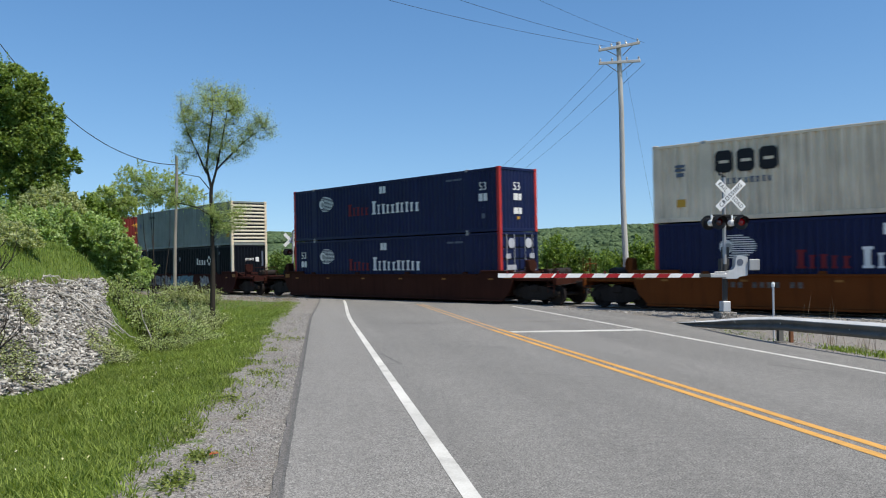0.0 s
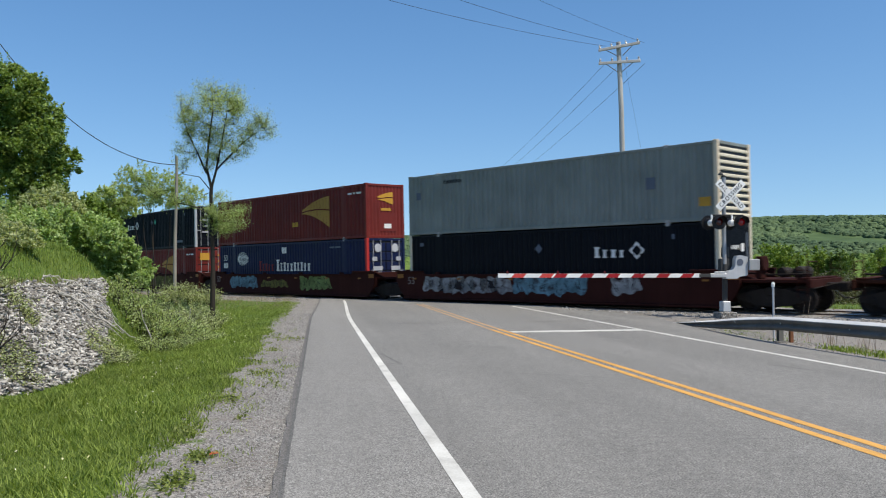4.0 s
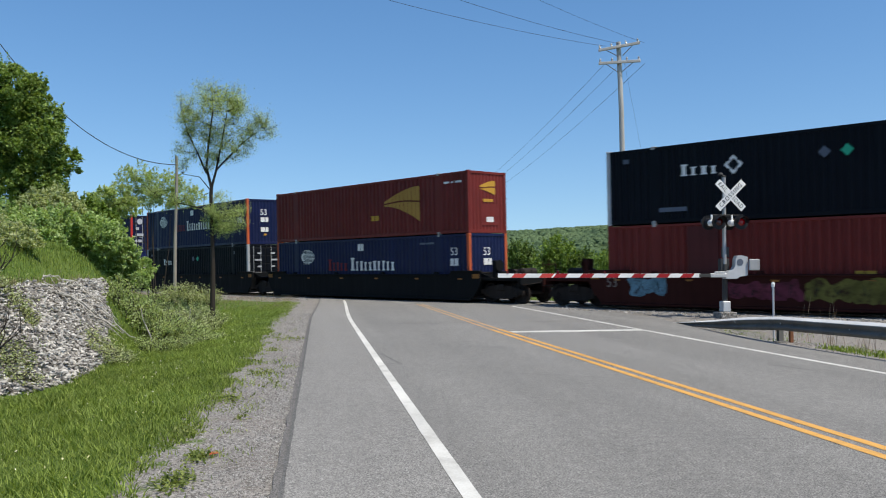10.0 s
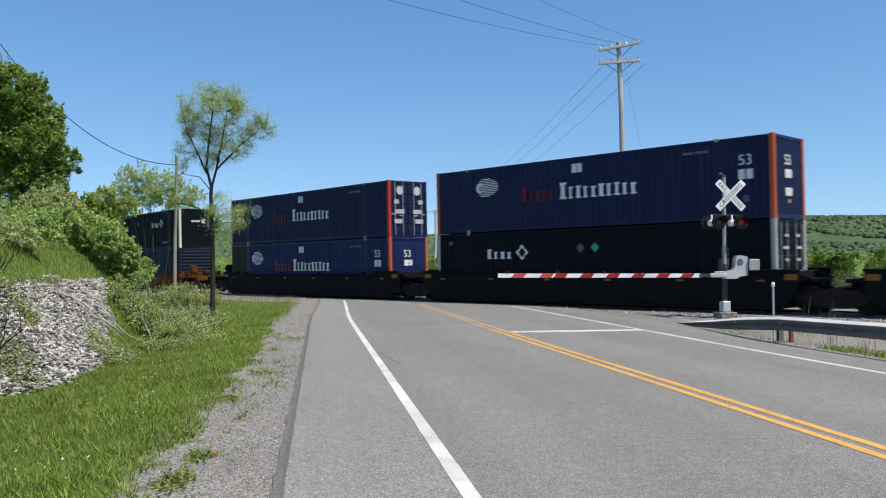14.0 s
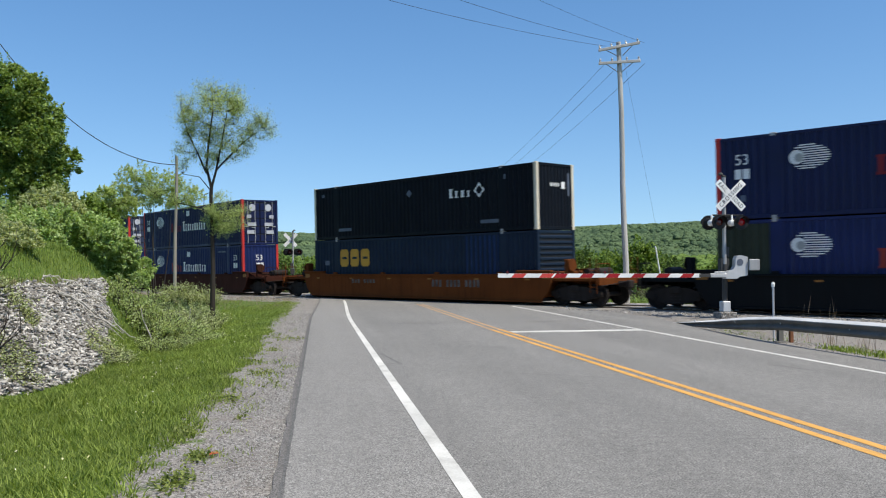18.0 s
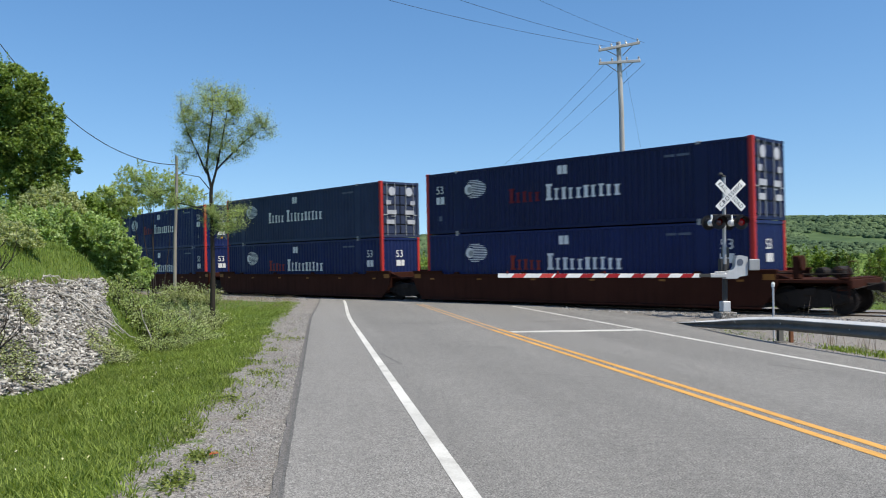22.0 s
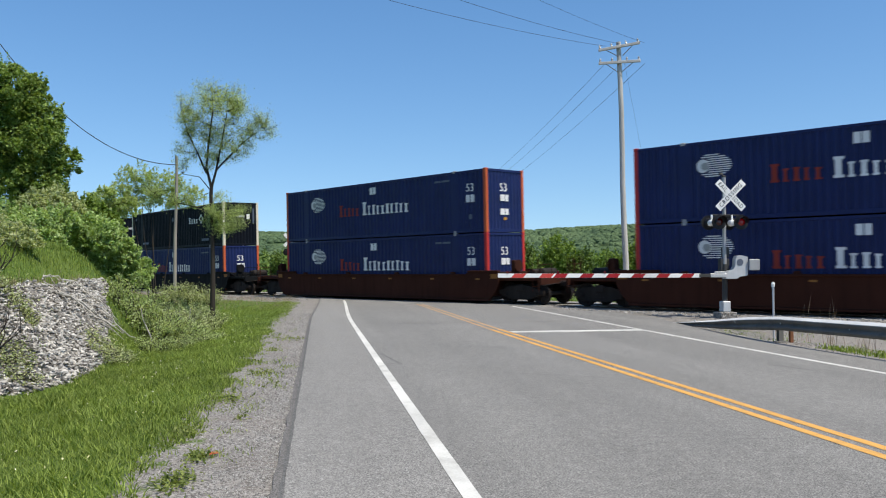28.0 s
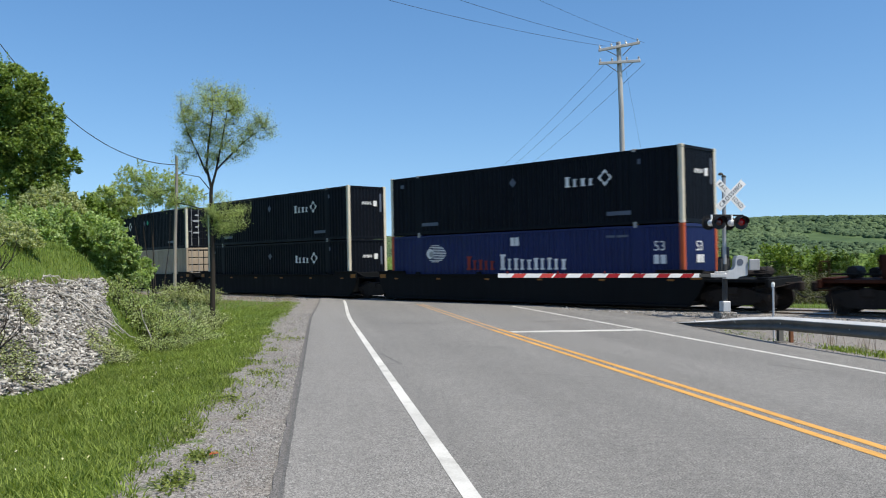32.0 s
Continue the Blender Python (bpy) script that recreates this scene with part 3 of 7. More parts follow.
C_BLUE, C_FADED = (0.0050, 0.0095, 0.050), (0.029, 0.041, 0.084)
C_RED, C_NAVY, C_GREY, C_SAGE = (0.150, 0.019, 0.015), (0.0035, 0.005, 0.009), (0.72, 0.60, 0.44), (0.20, 0.22, 0.205)
M_BLUE = paint("container_blue", C_BLUE, 0.45, 0.18, (0.03, 0.035, 0.07))
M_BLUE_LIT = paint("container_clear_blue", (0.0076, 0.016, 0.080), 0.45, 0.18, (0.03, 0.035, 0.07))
M_FADED = paint("container_faded_blue", C_FADED, 0.6, 0.35, (0.075, 0.085, 0.125))
M_CRED = paint("container_oxide_red", C_RED, 0.5, 0.3, (0.07, 0.02, 0.018))
M_NAVY = paint("container_black", C_NAVY, 0.5, 0.15, (0.012, 0.012, 0.014), spec=0.12)
M_CGREY = paint("container_grey", C_GREY, 0.55, 0.45, (0.17, 0.14, 0.11))
M_SAGE = paint("container_sage_grey", C_SAGE, 0.55, 0.35, (0.10, 0.11, 0.10))
M_STEELBLUE = paint("container_steel_blue", (0.0085, 0.0185, 0.038), 0.5, 0.3, (0.025, 0.03, 0.04), spec=0.15)
M_BEIGE = paint("container_beige", (0.38, 0.31, 0.23), 0.6, 0.45, (0.17, 0.11, 0.07))
M_REDPATCH = paint("dark_red_patch", (0.075, 0.012, 0.012), 0.5, 0.3, (0.03, 0.01, 0.01))
M_POSTRED = paint("post_red", (0.48, 0.035, 0.03), 0.5, 0.35, (0.2, 0.05, 0.035))
M_POSTORANGE = paint("post_orange", (0.50, 0.10, 0.035), 0.6, 0.45, (0.25, 0.09, 0.05))
M_POSTWHITE = paint("post_cream", (0.66, 0.60, 0.47), 0.6, 0.4, (0.35, 0.25, 0.14))
M_POSTSILVER = paint("post_silver", (0.40, 0.42, 0.44), 0.5, 0.4, (0.15, 0.15, 0.15))
M_CAST = paint("casting_grey", (0.34, 0.34, 0.33), 0.7, 0.45, (0.12, 0.10, 0.09))
M_MARKW = paint("marking_white", (0.76, 0.75, 0.73), 0.55, 0.35, (0.5, 0.5, 0.52))
M_DOORMARK = paint("worn_door_marking", (0.46, 0.47, 0.50), 0.6, 0.6, (0.10, 0.12, 0.20), fine=25.0)
M_MARKR = paint("marking_red", (0.16, 0.012, 0.018), 0.55, 0.3, (0.1, 0.02, 0.03))
M_MARKY = paint("marking_yellow", (0.50, 0.27, 0.035), 0.6, 0.5, (0.4, 0.2, 0.04))
M_MARKO = paint("marking_orange_red", (0.24, 0.03, 0.02), 0.55, 0.4, (0.2, 0.03, 0.04))
M_OLIVE = paint("olive_repaint", (0.030, 0.038, 0.024), 0.7, 0.4, (0.015, 0.016, 0.012))
M_FAN = paint("faded_gold", (0.42, 0.22, 0.045), 0.6, 0.6, (0.24, 0.07, 0.03))
M_MARKK = paint("marking_black", (0.012, 0.012, 0.014), 0.5, 0.3, (0.06, 0.055, 0.05))
M_MARKG = paint("marking_green", (0.02, 0.38, 0.22), 0.5, 0.3, (0.1, 0.3, 0.2))
M_MARKB = paint("marking_slate", (0.10, 0.12, 0.16), 0.5, 0.3, (0.08, 0.08, 0.1))
M_BLUEPATCH = paint("clear_blue_patch", (0.008, 0.026, 0.085), 0.5, 0.25, (0.02, 0.03, 0.05), spec=0.15)
M_BAR = paint("locking_bar_steel", (0.33, 0.34, 0.35), 0.45, 0.4, (0.15, 0.12, 0.1))
M_UNDER = paint("dark_underside", (0.03, 0.028, 0.026), 0.9, 0.4, (0.06, 0.05, 0.04))
FIFTYTHREE = {}


def fifty_three(material):
    if material.name not in FIFTYTHREE:
        FIFTYTHREE[material.name] = text_mesh("length_number", "53", 0.52, material)
    return FIFTYTHREE[material.name]


SIDE_NEAR = Matrix.Rotation(radians(90), 4, "X")  # text read from the -y side
ON_FRONT = Matrix.Rotation(radians(90), 4, "Z") @ Matrix.Rotation(radians(90), 4, "X")  # text read from +x
SIDE_FAR = Matrix.Rotation(radians(180), 4, "Z") @ SIDE_NEAR


def container(label, body, posts, end, marks, rails=None, far_posts=None, body_name="container"):
    """A 53-foot box; +x is the train's front. end: what faces forward (doors, wall or louvres)."""
    rails = rails or body
    far_posts = far_posts or posts
    c = tagged(new("shipping_container"), label, "shipping container", "stacked containers")
    zb, zt = 0.17, CH - 0.13
    for sg, nm in ((-1, "side_wall"), (1, "side_wall")):
        dp, pi = marks.get("rib_depth", 0.052), marks.get("rib_pitch", 0.275)
        pts = wall_profile(-HL + 0.17, -POST40 - 0.17, pi, dp) + wall_profile(-POST40 + 0.17, POST40 - 0.17, pi, dp) + wall_profile(POST40 + 0.17, HL - 0.17, pi, dp)
        part(nm, pressed(pts, HW - 0.010, sg, zb, zt), body, c)
        part("bottom_rail", Geo().box(-HL + 0.16, HL - 0.16, min(sg * (HW - 0.09), sg * HW), max(sg * (HW - 0.09), sg * HW), 0.02, zb, 0.008), rails, c)
        part("top_rail", Geo().box(-HL + 0.16, HL - 0.16, min(sg * (HW - 0.08), sg * HW), max(sg * (HW - 0.08), sg * HW), zt, CH - 0.03, 0.008), rails, c)
        for x in (-POST40, POST40):
            y0, y1 = sorted((sg * (HW - 0.06), sg * (HW - 0.004)))
            part("intermediate_post", Geo().box(x - 0.17, x + 0.17, y0, y1, zb, zt, 0.01), body, c)
            for z in (-0.002, CH - 0.118):
                y0, y1 = sorted((sg * (HW - 0.17), sg * (HW + 0.003)))
                part("lifting_casting", Geo().box(x - 0.09, x + 0.09, y0, y1, z, z + 0.12, 0.01), M_CAST, c)
    rf = Geo()
    n = 56
    for i in range(n + 1):
        x = -HL + 0.1 + (CL - 0.2) * i / n
        z = CH - 0.045 + (0.02 if i % 2 else 0.0)
        rf.v += [(x, -HW + 0.07, z), (x, HW - 0.07, z)]
    rf.f = [(2 * i, 2 * i + 1, 2 * i + 3, 2 * i + 2) for i in range(n)]
    part("roof", rf, body, c)
    part("floor", Geo().box(-HL + 0.1, HL - 0.1, -HW + 0.09, HW - 0.09, 0.05, 0.16), M_UNDER, c)
    for sx in (-1, 1):
        for sg in (-1, 1):
            x0, x1 = sorted((sx * (HL - 0.17), sx * HL))
            y0, y1 = sorted((sg * (HW - 0.16), sg * (HW + 0.002)))
            pm = (posts if sx > 0 else far_posts) if not (marks.get("plain_far_post") and end == "doors" and sx > 0 and sg > 0) else body
            part("corner_post", Geo().box(x0, x1, y0, y1, 0.118, CH - 0.118, 0.015), pm, c)
            for z in (0.0, CH - 0.118):
                x2, x3 = sorted((sx * (HL - 0.178), sx * (HL + 0.004)))
                y2, y3 = sorted((sg * (HW - 0.162), sg * (HW + 0.004)))
                part("corner_casting", Geo().box(x2, x3, y2, y3, z, z + 0.118, 0.012), pm, c)
        kind = end if sx > 0 else ("wall" if end == "doors" else "doors")
        xo = sx * (HL - 0.035)
        x0, x1 = sorted((sx * (HL - 0.12), sx * (HL - 0.01)))
        part("end_sill", Geo().box(x0, x1, -HW + 0.16, HW - 0.16, 0.0, 0.15, 0.01), rails, c)
        part("end_header", Geo().box(x0, x1, -HW + 0.16, HW - 0.16, CH - 0.14, CH - 0.02, 0.01), rails, c)
        if kind == "doors":
            for sg in (-1, 1):
                y0, y1 = sorted((sg * 0.012, sg * (HW - 0.165)))
                xa, xb = sorted((sx * (HL - 0.09), sx * (HL - 0.055)))
                door = part("door", Geo().box(xa, xb, y0, y1, 0.155, CH - 0.145), M_MARKK, c)
                for k in range(5):  # pressed panels; the black door sheet behind paints shade into the gaps
                    z0 = 0.19 + k * 0.505
                    xa2, xb2 = sorted((sx * (HL - 0.054), sx * (HL - 0.018)))
                    part("door_panel", Geo().box(xa2, xb2, y0 + 0.02, y1 - 0.02, z0, z0 + 0.44, 0.015), marks.get("door", body), door)
                for k in (0.32, 0.78):
                    y = sg * (0.012 + k * (HW - 0.18))
                    part("locking_bar", Geo().tube([(sx * (HL + 0.012), y, 0.10), (sx * (HL + 0.012), y, CH - 0.10)], 0.021, 8), M_BAR, door, "grey steel locking bar")
                    ya, yb = sorted((y, y + sg * 0.26))
                    xa3, xb3 = sorted((sx * (HL + 0.005), sx * (HL + 0.03)))
                    part("door_handle", Geo().box(xa3, xb3, ya, yb, 1.02 + 0.15 * k, 1.07 + 0.15 * k, 0.006), M_BAR, door)
                if "door_disc" in marks:
                    g = Geo().lathe([(0.23, 0.0), (0.23, 0.004)], 14, "x", (sx * (HL + 0.036), sg * 0.58, 2.38))
                    part("round_emblem", g, M_DOORMARK, door, "worn pale round emblem")
                    for r, (ya2, yb2) in enumerate(((0.66, 0.96), (0.30, 0.92), (0.44, 0.96))):
                        y0, y1 = sorted((sg * ya2, sg * yb2))
                        z = 1.82 - 0.50 * r
                        part("data_panel", Geo().box(*sorted((sx * (HL + 0.036), sx * (HL + 0.04))), y0, y1, z - 0.13, z + 0.09), M_DOORMARK, door, "worn pale data panel")
                elif sg > 0 or "door_data" in marks:
                    xa4, xb4 = sorted((sx * (HL + 0.036), sx * (HL + 0.04)))
                    for r in range(4):
                        y0, y1 = sorted((sg * 0.34, sg * (0.62 + 0.18 * (r % 2))))
                        z = 2.32 - 0.42 * r
                        part("data_panel", Geo().box(xa4, xb4, y0, y1, z - 0.05, z + 0.05), marks.get("door_ink", M_MARKW), door, "small line of lettering")
        elif kind == "wall":
            pts = wall_profile(-HW + 0.16, HW - 0.16, 0.21, 0.03)
            g = Geo()
            n2 = len(pts)
            g.v = [(sx * (HL - 0.03 - d), y, 0.15) for y, d in pts] + [(sx * (HL - 0.03 - d), y, CH - 0.14) for y, d in pts]
            g.f = [(i, i + 1, n2 + i + 1, n2 + i) for i in range(n2 - 1)]
            part("end_wall", g, marks.get("wall", body), c)
        else:
            part("end_wall", Geo().box(min(xo, xo - sx * 0.03), max(xo, xo - sx * 0.03), -HW + 0.16, HW - 0.16, 0.15, CH - 0.14), M_MARKK, c)
            for k in range(11):
                z = 0.17 + k * 0.236
                xa, xb = sorted((sx * (HL - 0.05), sx * (HL + 0.01)))
                part("end_rib", Geo().box(xa, xb, -HW + 0.16, HW - 0.16, z, z + 0.13, 0.03), marks.get("rib", M_CGREY), c)
    return c


def mark(name, g, material, c, label=""):
    return part(name, g, material, c, label)


def near_mark(c, name, rects, material, label="", lift=0.004):
    """Plain painted patches on both long sides: (back from front, back from front, z0, z1)."""
    for sg in (-1, 1):
        y0, y1 = sorted((sg * (HW - 0.009), sg * (HW - 0.009 + lift)))
        for a, b, z0, z1 in rects:
            x0, x1 = (HL - a, HL - b) if sg < 0 else (-HL + b, -HL + a)
            part(name, Geo().box(x0, x1, y0, y1, z0, z1), material, c, label)


def emblem(c, x, z, r, stripes, y):
    """A round emblem: a disc that trails off in level bars towards the front."""
    part("round_emblem", Geo().add(*_disc(x - 0.62 * r, z, 0.58 * r, y - 0.004)), M_MARKW, c, "white round emblem")
    part("emblem_centre", Geo().add(*_disc(x - 0.42 * r, z - 0.05 * r, 0.34 * r, y - 0.009)), M_CAST, c, "dull grey centre of the emblem")
    for i in range(stripes):
        zz = -r + (i + 0.5) * 2 * r / stripes
        hw = math.sqrt(max(0.0, r * r - zz * zz))
        t = 2 * r / stripes * 0.48
        part("emblem_bar", Geo().box(x - hw * (1.1 if abs(zz) > 0.55 * r else 0.2), x + hw * 1.95, y, y + 0.004, z + zz - t / 2, z + zz + t / 2), M_MARKW, c)


def blue_marks(c, front_number, first=M_MARKR, faded=False):
    y = -HW + 0.004
    letter_row(c, HL - 8.92, 1.20, (0.68,) + (0.50,) * 9, 0.29, 0.075, y - 0.004, M_MARKW, "plain white lettering bar")
    letter_row(c, HL - 10.95, 1.20, (0.62,) + (0.46,) * 4, 0.27, 0.075, y - 0.004, M_MARKW if faded else (M_MARKR if c["label"].startswith("deep") else M_MARKO), "plain lettering bar")
    emblem(c, HL - 13.1, 1.98, 0.42, 11, y - 0.004)
    near_mark(c, "number_panel", [(8.30, 8.08, 2.24, 2.60), (8.04, 7.82, 2.24, 2.60)], M_MARKW, "small white number panel")
    near_mark(c, "number_panel", [(3.38, 2.95, 2.44, 2.53), (2.88, 2.35, 2.44, 2.53)], M_MARKB, "small pale number line")
    a = 1.0 if front_number else CL - 0.95
    ob = part("length_number", fifty_three(M_MARKW), None, c, "white length number 53", at=Matrix.Translation((HL - a, y - 0.003, 2.05)) @ SIDE_NEAR)
    near_mark(c, "number_panel", [(a + 0.26, a + 0.03, 1.40, 1.74), (a - 0.03, a - 0.26, 1.40, 1.74)], M_MARKW, "white data panel")
    near_mark(c, "warning_patch", [(a + 0.1, a - 0.1, 0.62, 0.84)], M_MARKB, "dull warning patch")
    if front_number:
        part("length_number", fifty_three(M_MARKW), None, c, "white length number 53", at=Matrix.Translation((HL - 0.026, -0.10, 2.03)) @ ON_FRONT)
        for z0, z1 in ((1.42, 1.72), (0.80, 1.08)):
            part("data_panel", Geo().box(HL - 0.027, HL - 0.022, -0.32, -0.02, z0, z1), M_MARKW, c, "white data panel")
            part("data_panel", Geo().box(HL - 0.027, HL - 0.022, 0.02, 0.22, z0, z1), M_MARKW, c, "white data panel")
        part("warning_patch", Geo().box(HL - 0.027, HL - 0.022, -0.1, 0.08, 0.56, 0.68), M_MARKY, c, "small yellow patch")


def _disc(x, z, r, y, n=14):
    vs = [(x + r * math.cos(2 * math.pi * k / n), y, z + r * math.sin(2 * math.pi * k / n)) for k in range(n)]
    vs += [(a, y + 0.006, b) for a, _, b in vs]
    return vs, [tuple(range(n)), tuple(range(2 * n - 1, n - 1, -1))] + [(k, n + k, n + (k + 1) % n, (k + 1) % n) for k in range(n)]


def blue_box(end, posts, body=None, faded=False):
    wd = "doors" if end == "doors" else "ribbed end wall"
    hue = "faded slate-blue" if faded else ("clear blue" if body is M_BLUE_LIT else "deep blue")
    edge = {"post_red": "red", "post_orange": "orange-red"}.get(posts.name, "blue")
    c = container(f"{hue} container with white lettering, {edge} posts, {wd} leading", body or M_BLUE, posts, end,
                  {"door_disc": 1, "plain_far_post": 1}, rails=body or M_BLUE)
    blue_marks(c, end != "doors", faded=faded)
    return c


def repaired_box():
    """Blue box whose rear bay has been repainted olive."""
    c = blue_box("wall", M_POSTORANGE, M_BLUE_LIT)
    c["label"] = "clear blue container with white lettering and an olive repainted rear bay"
    part("repair_panel", pressed(wall_profile(-HL + 0.17, -POST40 - 0.17, 0.275, 0.052), HW - 0.005, -1, 0.22, CH - 0.16), M_OLIVE, c, "dull olive repainted wall panel")
    part("post_paint", Geo().box(-HL - 0.004, -HL + 0.17, -HW - 0.006, -HW - 0.001, 0.02, CH - 0.02), M_OLIVE, c, "olive repainted corner post")
    return c


def dark_box(end, posts):
    wd = "pale-framed doors" if end == "doors" else "smooth end wall"
    tone = "cream" if posts is M_POSTWHITE else "silver-grey"
    c = container(f"black container with white lettering, {tone} posts, {wd} leading", M_NAVY, posts, end,
                  {"door_data": 1, "door_ink": M_DOORMARK})
    y = -HW + 0.0
    g = Geo()
    tx, cx, spots = (HL - 13.0, HL - 11.0, ((7.95, M_MARKB), (7.25, M_MARKG))) if end == "doors" else (HL - 5.3, HL - 3.35, ((8.1, M_MARKB),))
    zc = 1.95 if end == "doors" else 1.92
    zt = zc - 0.26
    letter_row(c, tx, zt, (0.42, 0.32, 0.31, 0.31), 0.30, 0.09, y - 0.004, M_MARKW, "plain white lettering bar")
    for k in range(4):  # four chevrons round a gap
        dx, dz = ((0, 1), (1, 0), (0, -1), (-1, 0))[k]
        ox, oz, px, pz = cx + dx * 0.34, zc + dz * 0.34, dz * 0.17, dx * 0.17
        part("emblem_chevron", Geo().prism([(ox, oz), (ox - dx * 0.12 + px * 0.75, oz - dz * 0.12 + pz * 0.75), (ox - dx * 0.24 + px * 0.75, oz - dz * 0.24 + pz * 0.75), (ox - dx * 0.13, oz - dz * 0.13),
                 (ox - dx * 0.24 - px * 0.75, oz - dz * 0.24 - pz * 0.75), (ox - dx * 0.12 - px * 0.75, oz - dz * 0.12 - pz * 0.75)], y - 0.004, y), M_MARKW, c, "white chevron of an emblem")
    for a, mt in spots:
        part("diamond_sign", Geo().add(*_disc(HL - a, 2.08, 0.2, y - 0.006, 4)), mt, c, "small diamond sign")
    near_mark(c, "number_panel", [(13.9, 12.8, 0.42, 0.58), (3.3, 2.2, 0.40, 0.56), (2.0, 1.75, 2.3, 2.5), (15.4, 15.15, 2.35, 2.52)], M_MARKB, "small grey number line")
    if end != "doors":
        g = Geo()
        letter_blocks(g, 0, 0, (0.16,) * 5, 0.10, 0.03, 0, 0.035)
        g.moved(Matrix.Translation((HL - 0.022, -0.35, 1.88)) @ Matrix.Rotation(radians(90), 4, "Z"))
        g.box(HL - 0.026, HL - 0.020, 0.42, 0.66, 1.80, 2.10)
        part("name_lettering", g, M_MARKW, c, "small white lettering")
        part("data_column", Geo().box(HL - 0.026, HL - 0.020, 0.86, 0.98, 1.5, 2.5), M_MARKB, c, "column of small lettering")
    return c


def fan(c, x0, x1, z0, z1, y, steps=9):
    """A fan of upright bars on the ribs that widens towards the front in a curve."""
    zm = z0 + (z1 - z0) * 0.56
    up, down = (lambda q: zm + 0.05 + (z1 - zm - 0.05) * (0.12 + 0.88 * math.sin(0.5 * math.pi * q))), (lambda q: zm - 0.05 - (zm - z0 - 0.05) * (0.06 + 0.94 * q ** 1.7))
    bow = lambda q: 0.09 * math.sin(math.pi * q)
    for i in range(steps):
        qa, qb = i / steps, (i + 0.92) / steps
        qm = (qa + qb) / 2
        xa, xm, xb = (x0 + (x1 - x0) * q for q in (qa, qm, qb))
        part("emblem_bar", Geo().prism([(xa, zm + 0.03 + bow(qa)), (xb, zm + 0.03 + bow(qb)), (xb, up(qb)), (xm, up(qm)), (xa, up(qa))], y, y + 0.004), M_FAN, c, "dull yellow bar of a fan emblem")
        part("emblem_bar", Geo().prism([(xa, down(qa)), (xm, down(qm)), (xb, down(qb)), (xb, zm - 0.04 + bow(qb)), (xa, zm - 0.04 + bow(qa))], y, y + 0.004), M_FAN, c, "dull yellow bar of a fan emblem")


def red_box(end):
    wd = "ribbed doors" if end == "doors" else "end wall"
    c = container(f"rust-red corrugated container with a yellow fan emblem and {wd} leading", M_CRED, M_CRED, end, {"door_ink": M_MARKY, "rib_depth": 0.075, "rib_pitch": 0.30})
    y = -HW + 0.0
    fan(c, HL - 6.0, HL - 3.3, 0.68, 2.42, y - 0.004)
    if end == "doors":
        near_mark(c, "repair_panel", [(12.8, 11.6, 0.20, 2.74)], M_REDPATCH, "darker replaced wall panel")
    near_mark(c, "name_panel", [(7.1, 6.85, 0.86, 1.12), (6.8, 6.5, 0.86, 1.12)], M_MARKY, "small yellow name panel")
    near_mark(c, "number_panel", [(1.60, 1.25, 2.36, 2.45), (1.12, 0.98, 2.36, 2.45), (0.85, 0.42, 2.36, 2.45)], M_MARKW, "small white number line")
    if end != "doors":
        turn = Matrix.Rotation(radians(90), 4, "Z")
        rise = [(-0.58 + 1.12 * q, 2.16 + 0.30 * math.sin(0.5 * math.pi * q)) for q in [k / 8 for k in range(9)]]
        part("emblem_fan", Geo().prism(rise + [(0.54, 2.20), (0.15, 2.19), (-0.25, 2.13)], -HL + 0.020, -HL + 0.027).moved(turn), M_MARKY, c, "upper half of a yellow fan emblem")
        fall = [(-0.52 + 1.06 * q, 2.05 - 0.26 * q ** 1.4) for q in [k / 8 for k in range(9)]]
        part("emblem_fan", Geo().prism(fall + [(0.54, 2.14), (0.15, 2.13), (-0.25, 2.08)], -HL + 0.020, -HL + 0.027).moved(turn), M_MARKY, c, "lower half of a yellow fan emblem")
        part("name_panel", Geo().box(HL - 0.026, HL - 0.020, -0.28, 0.38, 1.46, 1.60), M_MARKY, c, "small yellow name panel")
        part("data_panel", Geo().box(HL - 0.026, HL - 0.020, -0.08, 0.40, 0.52, 0.76), M_MARKW, c, "white data panel")
        part("end_patch", Geo().box(HL - 0.028, HL - 0.022, -0.42, 0.72, 0.36, 1.36), M_CRED, c)
    else:
        g = Geo()
        g.box(HL + 0.036, HL + 0.04, -0.98, -0.30, 1.98, 2.48)
        part("fan_emblem", g, M_MARKY, c, "yellow emblem patch")
    return c


def bold_blocks(c, x, z, w, h, y, material, ground_tone):
    """Three heavy plain blocks with cut corners."""
    for i in range(3):
        a, k, b = x + i * (w + 0.09), 0.16 * w, w * 0.90
        poly = [(a + k, z), (a + b - k, z), (a + b, z + k), (a + b, z + h - k), (a + b - k, z + h), (a + k, z + h), (a, z + h - k), (a, z + k)]
        block = part("letter_block", Geo().prism(poly, y, y + 0.004), material, c, "heavy plain lettering block")
        part("block_slot", Geo().box(a + 0.22 * w, a + 0.72 * w, y - 0.003, y + 0.001, z + 0.43 * h, z + 0.56 * h, 0.0), ground_tone, block)


